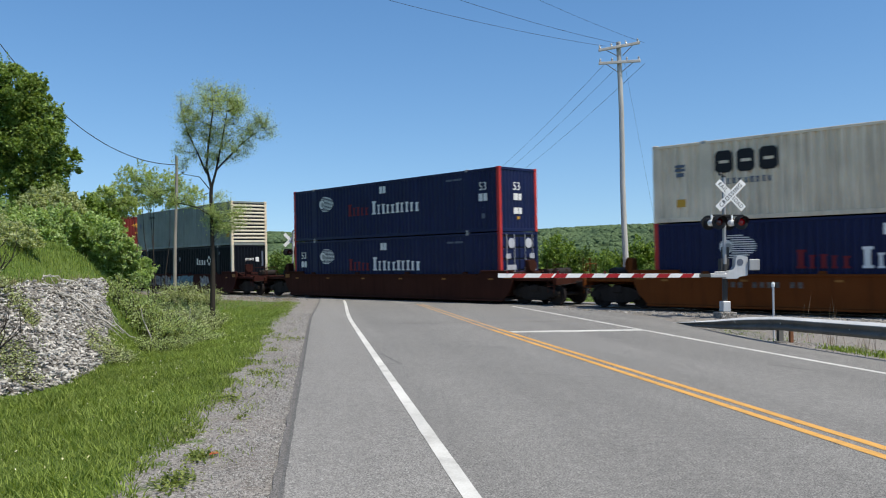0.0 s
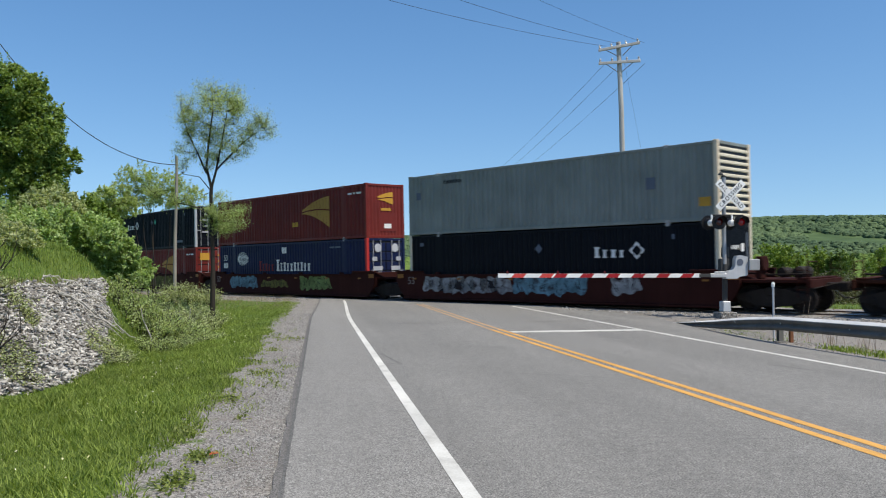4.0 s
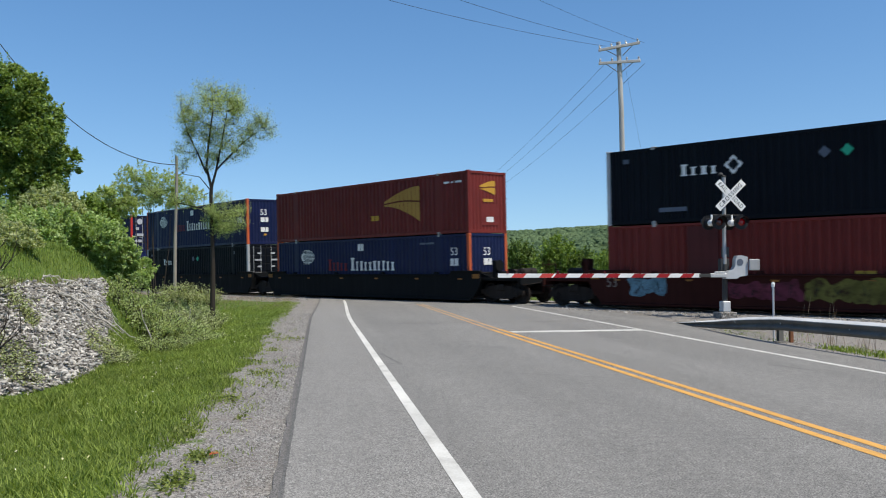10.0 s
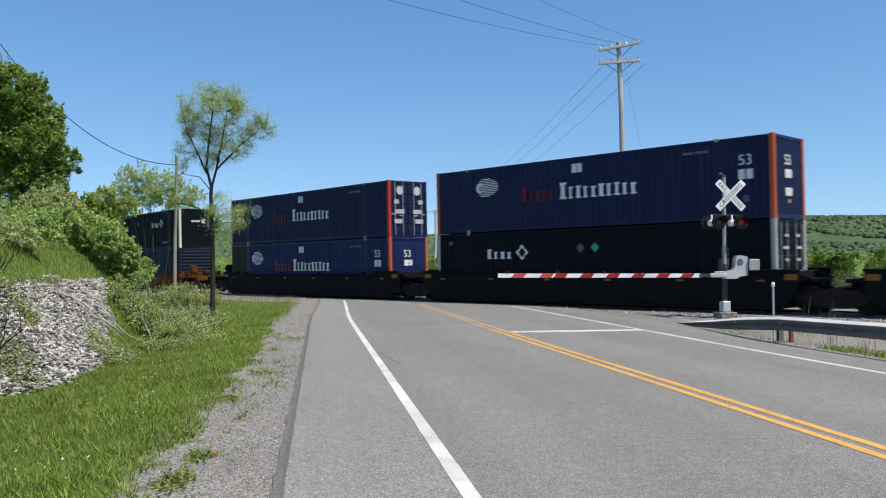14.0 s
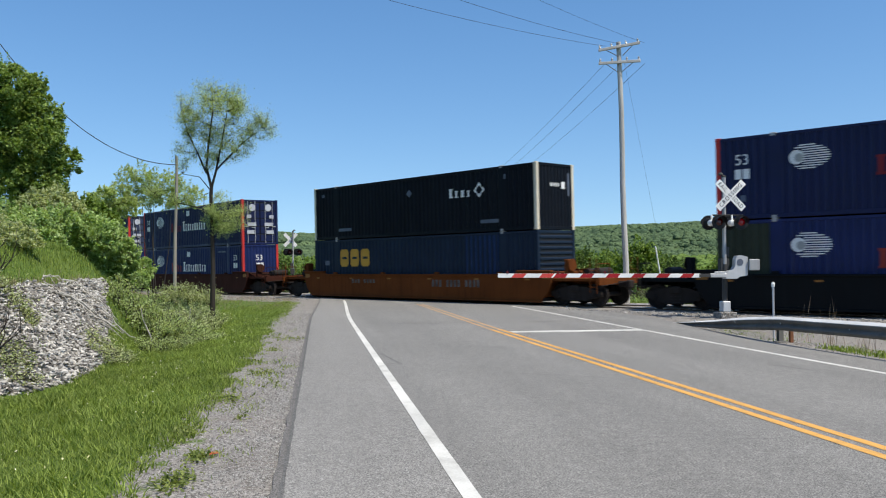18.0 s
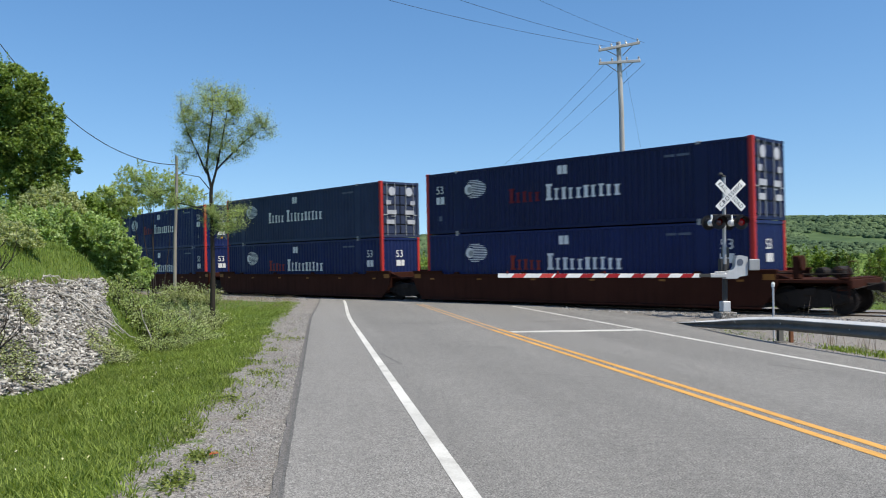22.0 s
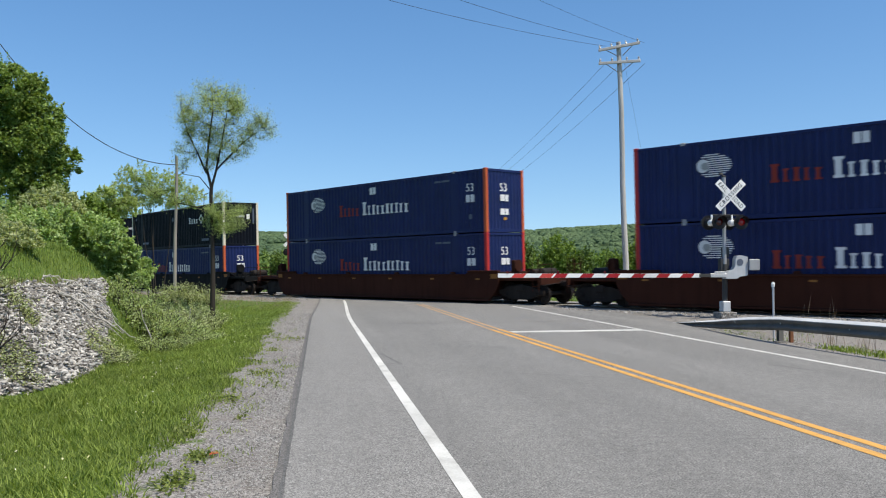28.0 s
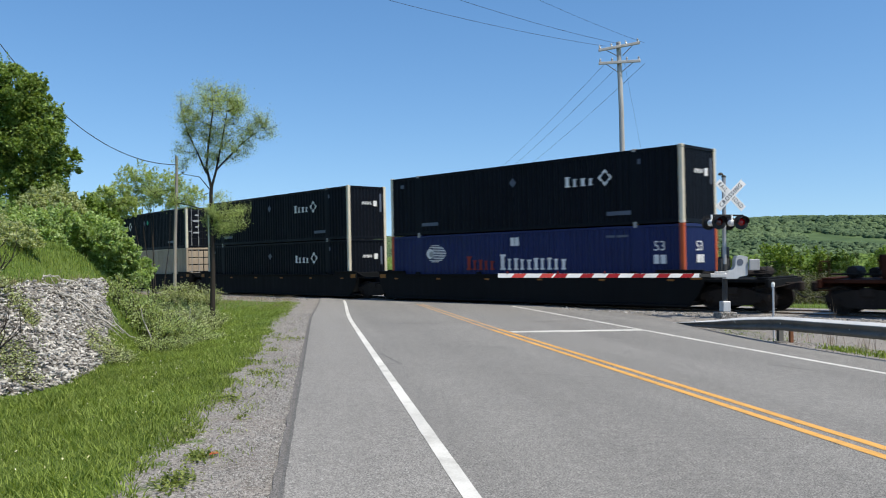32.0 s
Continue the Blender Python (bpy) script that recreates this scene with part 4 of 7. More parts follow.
def grey_box():
    c = container("dirty pale-grey corrugated container with heavy black lettering", M_CGREY, M_CGREY, "wall", {"rib_depth": 0.075, "rib_pitch": 0.31})
    bold_blocks(c, HL - 13.7, 1.68, 0.70, 0.78, -HW - 0.004, M_MARKK, M_CGREY)
    letter_row(c, HL - 13.5, 1.28, (0.2,) * 9, 0.16, 0.05, -HW - 0.004, M_MARKB, "small dark lettering bar")
    near_mark(c, "number_panel", [(15.25, 14.85, 2.0, 2.1), (15.25, 14.85, 1.86, 1.96), (15.2, 14.9, 1.66, 1.8)], M_MARKB, "dark number lines")
    near_mark(c, "warning_patch", [(15.2, 14.85, 0.56, 0.84)], M_MARKY, "yellow-brown patch")
    return c


def sage_box():
    c = container("grey-green corrugated container with a ribbed white end", M_SAGE, M_CGREY, "louvres", {"rib": M_POSTWHITE}, far_posts=M_SAGE)
    x = HL - 13.7
    for h in (0.2, 0.16, 0.16, 0.18, 0.16, 0.16):
        g = Geo()
        x = letter_blocks(g, x, 2.36, (h,), 0.15, 0.05, -HW - 0.004, 0.035)
        part("graffiti_stroke", g.box(x - 0.19, x - 0.06, -HW - 0.004, -HW, 2.44, 2.475), M_MARKK, c, "thin black scrawl")
    near_mark(c, "number_panel", [(15.6, 15.3, 1.7, 2.05)], M_MARKB, "dark number panel")
    near_mark(c, "warning_patch", [(0.75, 0.3, 0.55, 0.88)], M_MARKY, "orange patch")
    near_mark(c, "repair_patch", [(2.9, 2.5, 1.3, 1.75)], M_MARKB, "dark repair patch")
    return c


def slate_box():
    c = container("dark slate-blue corrugated container with heavy yellow lettering and a ribbed end", M_STEELBLUE, M_STEELBLUE, "louvres", {"rib": M_STEELBLUE})
    bold_blocks(c, HL - 13.8, 1.42, 0.80, 0.92, -HW - 0.004, M_MARKY, M_STEELBLUE)
    near_mark(c, "number_panel", [(15.2, 14.8, 1.5, 1.75)], M_MARKB, "dull number panel")
    part("repair_panel", pressed(wall_profile(HL - 4.25, HL - 2.22, 0.275, 0.052), HW - 0.005, -1, 0.19, CH - 0.14), M_BLUEPATCH, c, "clearer blue replaced wall panel")
    return c


def beige_box():
    return container("dirty beige corrugated container with orange-brown ribbed doors leading", M_BEIGE, M_BEIGE, "doors", {"door_ink": M_MARKB})


# ---- well cars ----
CAR_TONE = {
    "orange": paint("car_orange_brown", (0.125, 0.038, 0.010), 0.8, 0.5, (0.045, 0.018, 0.009), spec=0.06),
    "brown": paint("car_dark_brown", (0.046, 0.016, 0.010), 0.8, 0.5, (0.02, 0.012, 0.009), spec=0.08),
    "maroon": paint("car_maroon", (0.036, 0.011, 0.009), 0.8, 0.6, (0.022, 0.011, 0.009), spec=0.08),
    "black": paint("car_black", (0.007, 0.008, 0.009), 0.75, 0.4, (0.02, 0.017, 0.015), spec=0.10),
}
M_REFLECT = paint("reflector_orange", (0.26, 0.11, 0.02), 0.5, 0.6, (0.06, 0.035, 0.02))
M_TRUCK = paint("truck_casting", (0.020, 0.015, 0.012), 0.8, 0.5, (0.02, 0.015, 0.012))
M_WHEEL = paint("wheel_steel", (0.026, 0.021, 0.019), 0.7, 0.4, (0.015, 0.011, 0.010), metal=0.2)
M_SPRING = paint("spring_steel", (0.06, 0.045, 0.035), 0.7, 0.4, (0.03, 0.02, 0.018))
WR = 0.46
WHEEL = {}


def wheel_mesh():
    if "near" not in WHEEL:
        prof = [(0.09, -0.09), (0.10, -0.06), (0.15, -0.045), (0.36, -0.03), (0.40, -0.065), (WR, -0.065), (WR, 0.045), (WR + 0.025, 0.05), (WR + 0.025, 0.075), (0.40, 0.075), (0.36, 0.01), (0.14, 0.03), (0.09, 0.07)]
        g = Geo().lathe(prof, 24, "y")
        for k in range(5):  # cast lightening ribs
            a = 2 * math.pi * k / 5
            g.add(*_spoke(a))
        WHEEL["near"] = g.mesh("wheel", M_WHEEL)
    return WHEEL["near"]


def _spoke(a):
    ca, sa = math.cos(a), math.sin(a)
    g = Geo().box(0.12, 0.36, -0.060, -0.025, -0.025, 0.025)
    return [(x * ca - z * sa, y, x * sa + z * ca) for x, y, z in g.v], g.f


def side_frame_mesh():
    if "frame" not in WHEEL:
        p = [(-1.25, 0.40), (-1.25, 0.60), (-0.95, 0.66), (-0.45, 0.80), (0.45, 0.80), (0.95, 0.66), (1.25, 0.60), (1.25, 0.40), (0.98, 0.42),
             (0.55, 0.22), (-0.55, 0.22), (-0.98, 0.42)]
        g = Geo().prism(p, -0.07, 0.07)
        g.box(-0.30, 0.30, -0.10, 0.10, 0.20, 0.28, 0.02)
        for x in (-0.9, 0.9):
            g.lathe([(0.13, -0.12), (0.13, 0.12)], 12, "y", (x, 0, 0.46))
            g.lathe([(0.06, -0.15), (0.06, -0.11)], 8, "y", (x, 0, 0.46))
        WHEEL["frame"] = g.mesh("side_frame", M_TRUCK)
        g = Geo()
        for x in (0.0,):
            pts = [(x + 0.065 * math.cos(k * 0.9), 0.065 * math.sin(k * 0.9), 0.29 + 0.036 * k * 0.9 / 2.0) for k in range(21)]
            g.tube(pts, 0.016, 5)
        WHEEL["spring"] = g.mesh("spring", M_SPRING)
    return WHEEL["frame"], WHEEL["spring"]


WHEELSETS = []


def truck(car, x, car_key):
    b = part("bolster", Geo().box(x - 0.2, x + 0.2, -1.15, 1.15, 0.58, 0.86, 0.03), M_TRUCK, car, "dark cast truck bolster")
    frame_me, spring_me = side_frame_mesh()
    for y in (-1.03, 1.03):
        part("side_frame", frame_me, None, b, at=Matrix.Translation((x, y, 0)))
        for dx in (-0.17, 0.0, 0.17):
            part("spring", spring_me, None, b, at=Matrix.Translation((x + dx, y, 0)))
    for dx in (-0.9, 0.9):
        axle = part("wheelset", Geo().tube([(0, -0.95, 0), (0, -0.7, 0), (0, 0.7, 0), (0, 0.95, 0)], [0.075, 0.09, 0.09, 0.075], 10), M_WHEEL, car, "steel wheelset")
        for y, turn in ((-0.755, 0), (0.755, 180)):
            part("wheel", wheel_mesh(), None, axle, at=Matrix.Translation((0, y, 0)) @ Matrix.Rotation(radians(turn), 4, "Z"))
        WHEELSETS.append((axle, x + dx, car_key))


def well_car(tone, label, key, front, rear, paints=()):
    """front, rear: 'coupler', 'joint' (carries the shared truck) or 'hook' (rests on the next unit's truck)."""
    m = CAR_TONE[tone]
    c = tagged(new("well_car"), label, "railway well car", "double-stack cars")
    inner = 8.32
    ends = {1: front, -1: rear}
    for sg in (-1, 1):
        y0, y1 = sorted((sg * 1.40, sg * 1.46))
        poly = [(-inner, 0.20), (inner, 0.20), (inner + 0.35, 0.55), (inner + 0.55, 0.95), (inner + 0.55, 1.42), (inner - 1.3, 1.42), (inner - 1.55, 1.27),
                (-inner + 1.55, 1.27), (-inner + 1.3, 1.42), (-inner - 0.55, 1.42), (-inner - 0.55, 0.95), (-inner - 0.35, 0.55)]
        part("side_plate", Geo().prism(poly, y0, y1), m, c)
        ya, yb = sorted((sg * 1.34, sg * 1.53))
        part("top_chord", Geo().box(-inner + 1.55, inner - 1.55, ya, yb, 1.24, 1.32, 0.015), m, c)
        part("bottom_chord", Geo().box(-inner, inner, ya, yb, 0.125, 0.215, 0.015), m, c)
        for sx in (-1, 1):
            xa, xb = sorted((sx * (inner - 1.3), sx * (inner + 0.58)))
            part("end_chord", Geo().box(xa, xb, ya, yb, 1.41, 1.48, 0.012), m, c)
        for k in (-6.0, -2.0, 2.0, 6.0):  # guide wedges above the chord
            part("load_guide", Geo().prism([(k - 0.14, 1.31), (k + 0.14, 1.31), (k + 0.09, 1.42), (k - 0.09, 1.42)], *sorted((sg * 1.37, sg * 1.50))), m, c)
        for k in (-7.6, -4.6, -1.5, 1.5, 4.6, 7.6):
            part("reflector", Geo().box(k - 0.13, k + 0.13, *sorted((sg * 1.459, sg * 1.464)), 1.06, 1.13), M_REFLECT, c, "dirty yellow reflector strip")
        for sx in (-1, 1):
            part("data_plate", Geo().box(*sorted((sx * 8.40, sx * 8.82)), *sorted((sg * 1.459, sg * 1.464)), 1.12, 1.32), M_REFLECT, c, "dirty orange plate")
    part("floor_frame", Geo().box(-inner, inner, -1.34, 1.34, 0.165, 0.285), M_UNDER, c)
    for k in range(5):
        x = -6.05 + k * 3.025
        part("cross_bearer", Geo().box(x - 0.16, x + 0.16, -1.34, 1.34, 0.115, 0.164, 0.01), M_UNDER, c)
    for sx in (-1, 1):
        kind = ends[sx]
        reach = {"coupler": 3.05, "joint": 1.5, "hook": 1.05}[kind]
        xa, xb = sorted((sx * (inner + 0.0), sx * (inner + 0.12)))
        part("bulkhead", Geo().box(xa, xb, -1.39, 1.39, 0.34, 1.40, 0.02), m, c)
        xa, xb = sorted((sx * (inner + 0.12), sx * (8.077 + reach)))
        part("end_deck", Geo().box(xa, xb, -1.25 if kind == "coupler" else -0.95, 1.25 if kind == "coupler" else 0.95, 1.02, 1.14, 0.02), m, c)
        part("centre_sill", Geo().box(xa, xb, -0.32, 0.32, 0.87, 1.02, 0.02), m, c)
        for sg in (-1, 1):  # gusset wings
            ya, yb = sorted((sg * 1.0, sg * 1.06))
            xw = sx * (inner + 0.12)
            poly = [(xw, 1.14), (xw, 1.40), (xw + sx * 0.75, 1.14)]
            part("gusset", Geo().prism(poly if sx > 0 else poly[::-1], ya, yb), m, c)
        if kind == "coupler":
            xe = sx * (8.077 + reach)
            part("end_sill", Geo().box(*sorted((xe, xe + sx * 0.12)), -1.42, 1.42, 0.86, 1.14, 0.02), m, c)
            part("coupler", Geo().box(*sorted((xe + sx * 0.1, xe + sx * 0.55)), -0.12, 0.12, 0.76, 1.0, 0.03).box(*sorted((xe + sx * 0.50, xe + sx * 0.72)), -0.2, 0.16, 0.70, 1.04, 0.05), M_TRUCK, c, "rusty knuckle coupler")
            part("air_hose", Geo().tube([(xe + sx * 0.1, 0.45, 0.86), (xe + sx * 0.3, 0.46, 0.60), (xe + sx * 0.55, 0.4, 0.46), (xe + sx * 0.7, 0.25, 0.50)], 0.03, 6), M_BLACK, c)
            for sg in (-1, 1):  # ladder of the end platform
                y = sg * 1.46
                x0 = xe - sx * 0.30
                part("grab_rail", Geo().tube([(x0, y, 0.55), (x0, y, 1.95), (x0 + sx * 0.32, y, 1.95), (x0 + sx * 0.32, y, 0.55)], 0.016, 6)
                     .tube([(x0, y, 0.80), (x0 + sx * 0.32, y, 0.80)], 0.014, 6).tube([(x0, y, 1.1), (x0 + sx * 0.32, y, 1.1)], 0.014, 6)
                     .tube([(x0, y, 1.45), (x0 + sx * 0.32, y, 1.45)], 0.014, 6), m, c, "grab rail and steps")
            part("walkway_grating", Geo().box(*sorted((xe - sx * 0.35, xe + sx * 0.02)), -1.30, 1.30, 1.145, 1.19, 0.01), m, c)
            part("brake_pipe", Geo().tube([(xe - sx * 0.1, -0.7, 1.30), (xe - sx * 1.6, -0.62, 1.28), (xe - sx * 2.5, -0.9, 1.36), (xe - sx * 2.9, -1.25, 1.44)], 0.03, 6), M_TRUCK, c)
            part("end_handrail", Geo().tube([(xe, -1.3, 1.19), (xe, -1.3, 1.72), (xe, -0.55, 1.72), (xe, -0.55, 1.19)], 0.018, 6), m, c, "bent end handrail")
            part("uncoupling_lever", Geo().tube([(xe + sx * 0.16, -1.35, 0.84), (xe + sx * 0.2, -0.5, 0.90), (xe + sx * 0.45, -0.1, 0.98)], 0.016, 6), M_TRUCK, c)
            # brake gear on the platform
            xm = sx * (8.077 + 1.75)
            part("brake_cylinder", Geo().lathe([(0.05, -0.42), (0.17, -0.40), (0.17, 0.22), (0.08, 0.30), (0.03, 0.42)], 12, "y", (xm, 0.1, 1.34)), M_TRUCK, c)
            part("air_tank", Geo().lathe([(0.08, -0.5), (0.20, -0.44), (0.20, 0.44), (0.08, 0.5)], 14, "y", (xm + sx * 0.62, 0.0, 1.35)), M_TRUCK, c)
            part("hand_brake", Geo().box(*sorted((xm - sx * 0.62, xm - sx * 0.40)), -1.0, -0.62, 1.14, 1.92, 0.03).lathe([(0.26, -0.02), (0.26, 0.02)], 16, "x", (xm - sx * 0.34, -0.8, 1.68)), m, c, "hand brake housing and wheel")
        if kind in ("coupler", "joint"):
            truck(c, sx * (8.077 + 1.75), key)
    for a, b, z0, z1, mt, lb in paints:
        rng = random.Random(int(a * 100))
        if mt is M_SPRAY_O:  # a neat row of stencilled marks
            n = int((a - b) / 0.24)
            for k in range(n):
                x = HL - a + (a - b) * k / n
                if k % 5 != 3:
                    part("stencil_bar", Geo().box(x, x + 0.15, -1.463, -1.459, z0 + 0.01 * (k % 2), z1), mt, c, "dull stencilled mark")
            continue
        n = max(2, int((a - b) / 0.62))
        for i in range(n):  # swollen shapes that run into one another
            cx, wd = HL - a + (a - b) * (i + 0.5) / n, (a - b) / n * rng.uniform(0.52, 0.66)
            hm, hh, ph, tilt = (z0 + z1) / 2 + rng.uniform(-0.04, 0.04), (z1 - z0) * rng.uniform(0.40, 0.52), rng.uniform(0, 6.3), rng.uniform(-0.3, 0.3)
            ring_pts = []
            for k in range(20):
                q = 2 * math.pi * k / 20
                rr = 1 + 0.16 * math.sin(3 * q + ph) + 0.11 * math.sin(5 * q + 2 * ph) + rng.uniform(-0.06, 0.06)
                px, pz = max(-1.0, min(1.0, 1.22 * math.cos(q))) * rr, max(-1.0, min(1.0, 1.22 * math.sin(q))) * rr
                ring_pts.append((cx + (px + tilt * pz) * wd, max(0.24, min(1.22, hm + pz * hh))))
            y = -1.4605 - 0.0012 * (i % 3)
            part("graffiti_shape", Geo().prism(ring_pts, y - 0.003, y), mt, c, lb)
            ink = M_SPRAY_K if mt is not M_SPRAY_K else M_SPRAY_W
            for k in range(2):  # a fold of darker paint in each shape
                x0, za, zb = cx + rng.uniform(-0.4, 0.3) * wd, hm - rng.uniform(0.1, 0.7) * hh, hm + rng.uniform(0.1, 0.7) * hh
                t = rng.uniform(0.012, 0.03)
                x1 = x0 + rng.uniform(-0.35, 0.35) * wd
                part("graffiti_fold", Geo().prism([(x0 - t, za), (x0 + t, za), (x1 + t * 0.5, zb), (x1 - t * 0.5, zb)], -1.4695, -1.4665), ink, c, "streak of darker spray paint")
    return c


# ---- the train ----
def spray(name, c, under=(0.030, 0.012, 0.010)):
    """Thin sprayed paint: blotchy cover with the car's own colour showing through."""
    m, nt, b = shader(name, 0.75, 0.0, 0.15)
    co = space(nt, False)
    base = ramp(nt, noise_at(nt, co, 1.7, 4.0, 0.6), [(0.32, scaled(c, 0.55)), (0.68, scaled(c, 1.25))])
    wear = ramp(nt, noise_at(nt, co, 4.5, 5.0, 0.7), [(0.50, 0.0), (0.66, 0.85)])
    nt.links.new(blend(nt, wear, base, under), b.inputs["Base Color"])
    return m


M_SPRAY_B = spray("spray_pale_blue", (0.12, 0.23, 0.29))
M_SPRAY_G = spray("spray_green", (0.15, 0.21, 0.07))
M_SPRAY_W = spray("spray_silver", (0.26, 0.27, 0.28))
M_SPRAY_K = spray("spray_black", (0.018, 0.018, 0.022))
M_SPRAY_P = spray("spray_magenta", (0.13, 0.03, 0.052))
M_SPRAY_Y = spray("spray_olive", (0.125, 0.120, 0.03))
M_SPRAY_O = spray("spray_dull_grey", (0.12, 0.11, 0.10))
PALE = "spray-painted letters as pale blue shapes"
STACKS = (
    # front end along the track at the start, car tone, couplings front and rear, upper box, lower box, spray paint
    (20.28, "orange", "coupler", "coupler", grey_box, lambda: blue_box("wall", M_POSTRED), ((13.4, 10.6, 0.85, 1.05, M_SPRAY_O, "row of dull reporting marks"),)),
    (-3.43, "brown", "coupler", "coupler", lambda: blue_box("wall", M_POSTRED), lambda: blue_box("doors", M_POSTRED), ()),
    (-27.05, "maroon", "coupler", "joint", sage_box, lambda: dark_box("wall", M_POSTWHITE),
     ((15.0, 9.6, 0.46, 1.22, M_SPRAY_W, "spray-painted letters as silver and black shapes"), (14.6, 10.0, 0.6, 1.1, M_SPRAY_K, "black spray-painted shapes"),
      (9.4, 5.6, 0.46, 1.22, M_SPRAY_B, PALE), (4.4, 3.2, 0.5, 1.2, M_SPRAY_W, "silver spray-painted shapes"))),
    (-46.53, "maroon", "hook", "joint", lambda: red_box("wall"), lambda: blue_box("doors", M_POSTRED),
     ((14.2, 11.0, 0.46, 1.2, M_SPRAY_B, PALE), (10.4, 7.6, 0.5, 0.95, M_SPRAY_Y, "faint olive spray-painted shapes"), (6.1, 3.2, 0.46, 1.18, M_SPRAY_G, "pale green spray-painted block"))),
    (-66.15, "maroon", "hook", "coupler", lambda: dark_box("doors", M_POSTSILVER), lambda: red_box("doors"),
     ((15.1, 13.6, 0.5, 1.2, M_SPRAY_B, PALE), (11.2, 8.7, 0.46, 1.1, M_SPRAY_P, "dull magenta spray-painted shapes"), (8.5, 3.6, 0.40, 1.18, M_SPRAY_Y, "olive spray-painted shapes"))),
    (-89.72, "black", "coupler", "joint", lambda: red_box("wall"), lambda: blue_box("wall", M_POSTORANGE), ()),
    (-109.38, "black", "hook", "joint", lambda: blue_box("wall", M_POSTORANGE), lambda: dark_box("doors", M_POSTSILVER), ()),
    (-129.00, "black", "hook", "coupler", lambda: blue_box("doors", M_POSTRED), repaired_box, ()),
    (-153.10, "orange", "coupler", "coupler", lambda: dark_box("wall", M_POSTWHITE), slate_box,
     ((12.6, 10.6, 0.85, 1.05, M_SPRAY_O, "row of dull reporting marks"), (6.4, 3.2, 0.72, 1.05, M_SPRAY_O, "dark data panels"))),
    (-177.40, "brown", "coupler", "joint", lambda: blue_box("doors", M_POSTRED), lambda: blue_box("wall", M_POSTRED, M_BLUE_LIT), ()),
    (-196.92, "brown", "hook", "joint", lambda: blue_box("doors", M_POSTRED, M_FADED, True), lambda: blue_box("wall", M_POSTRED, M_BLUE_LIT), ()),
    (-216.30, "brown", "hook", "coupler", lambda: blue_box("wall", M_POSTRED, M_BLUE_LIT), lambda: blue_box("wall", M_POSTRED, M_BLUE_LIT), ()),
    (-240.00, "brown", "coupler", "coupler", lambda: blue_box("wall", M_POSTORANGE, M_BLUE_LIT), lambda: blue_box("wall", M_POSTRED, M_BLUE_LIT), ()),
    (-263.95, "black", "coupler", "joint", lambda: dark_box("wall", M_POSTWHITE), lambda: blue_box("wall", M_POSTORANGE, M_BLUE_LIT), ()),
    (-283.60, "black", "hook", "joint", lambda: dark_box("wall", M_POSTWHITE), lambda: dark_box("wall", M_POSTWHITE), ()),
    (-303.20, "black", "hook", "coupler", lambda: dark_box("doors", M_POSTWHITE), beige_box, ()),
)
TONE_WORDS = {"orange": "rusty orange-brown", "brown": "dark brown", "maroon": "grimy maroon", "black": "sooty black"}
M_CARNUM = paint("car_number_grey", (0.16, 0.14, 0.13), 0.6, 0.4, (0.06, 0.04, 0.035))
CONVOY = []
MADE = {}


def fresh(maker):
    """Builds a box of a kind once and copies it for the rest."""
    probe = maker()
    key = probe["label"]
    if key not in MADE:
        MADE[key] = probe
        return probe
    for o in list(probe.children_recursive):
        bpy.data.objects.remove(o)
    bpy.data.objects.remove(probe)
    return copy_thing(MADE[key], Matrix())


for front, tone, ca, cb, upper, lower, sprays in STACKS:
    mid = front - HL
    extra = " covered in spray paint" if len(sprays) > 2 else ""
    car = well_car(tone, f"{TONE_WORDS[tone]} steel well car{extra} carrying stacked containers", mid, ca, cb, sprays)
    if tone == "maroon":
        part("car_number", fifty_three(M_CARNUM), None, car, "stencilled car number 53", at=Matrix.Translation((-HL + 0.25, -1.464, 0.98)) @ SIDE_NEAR)
    low, top = fresh(lower), fresh(upper)
    CONVOY += [(car, mid, 0.0), (low, mid, 0.30), (top, mid, 0.30 + CH + 0.003)]

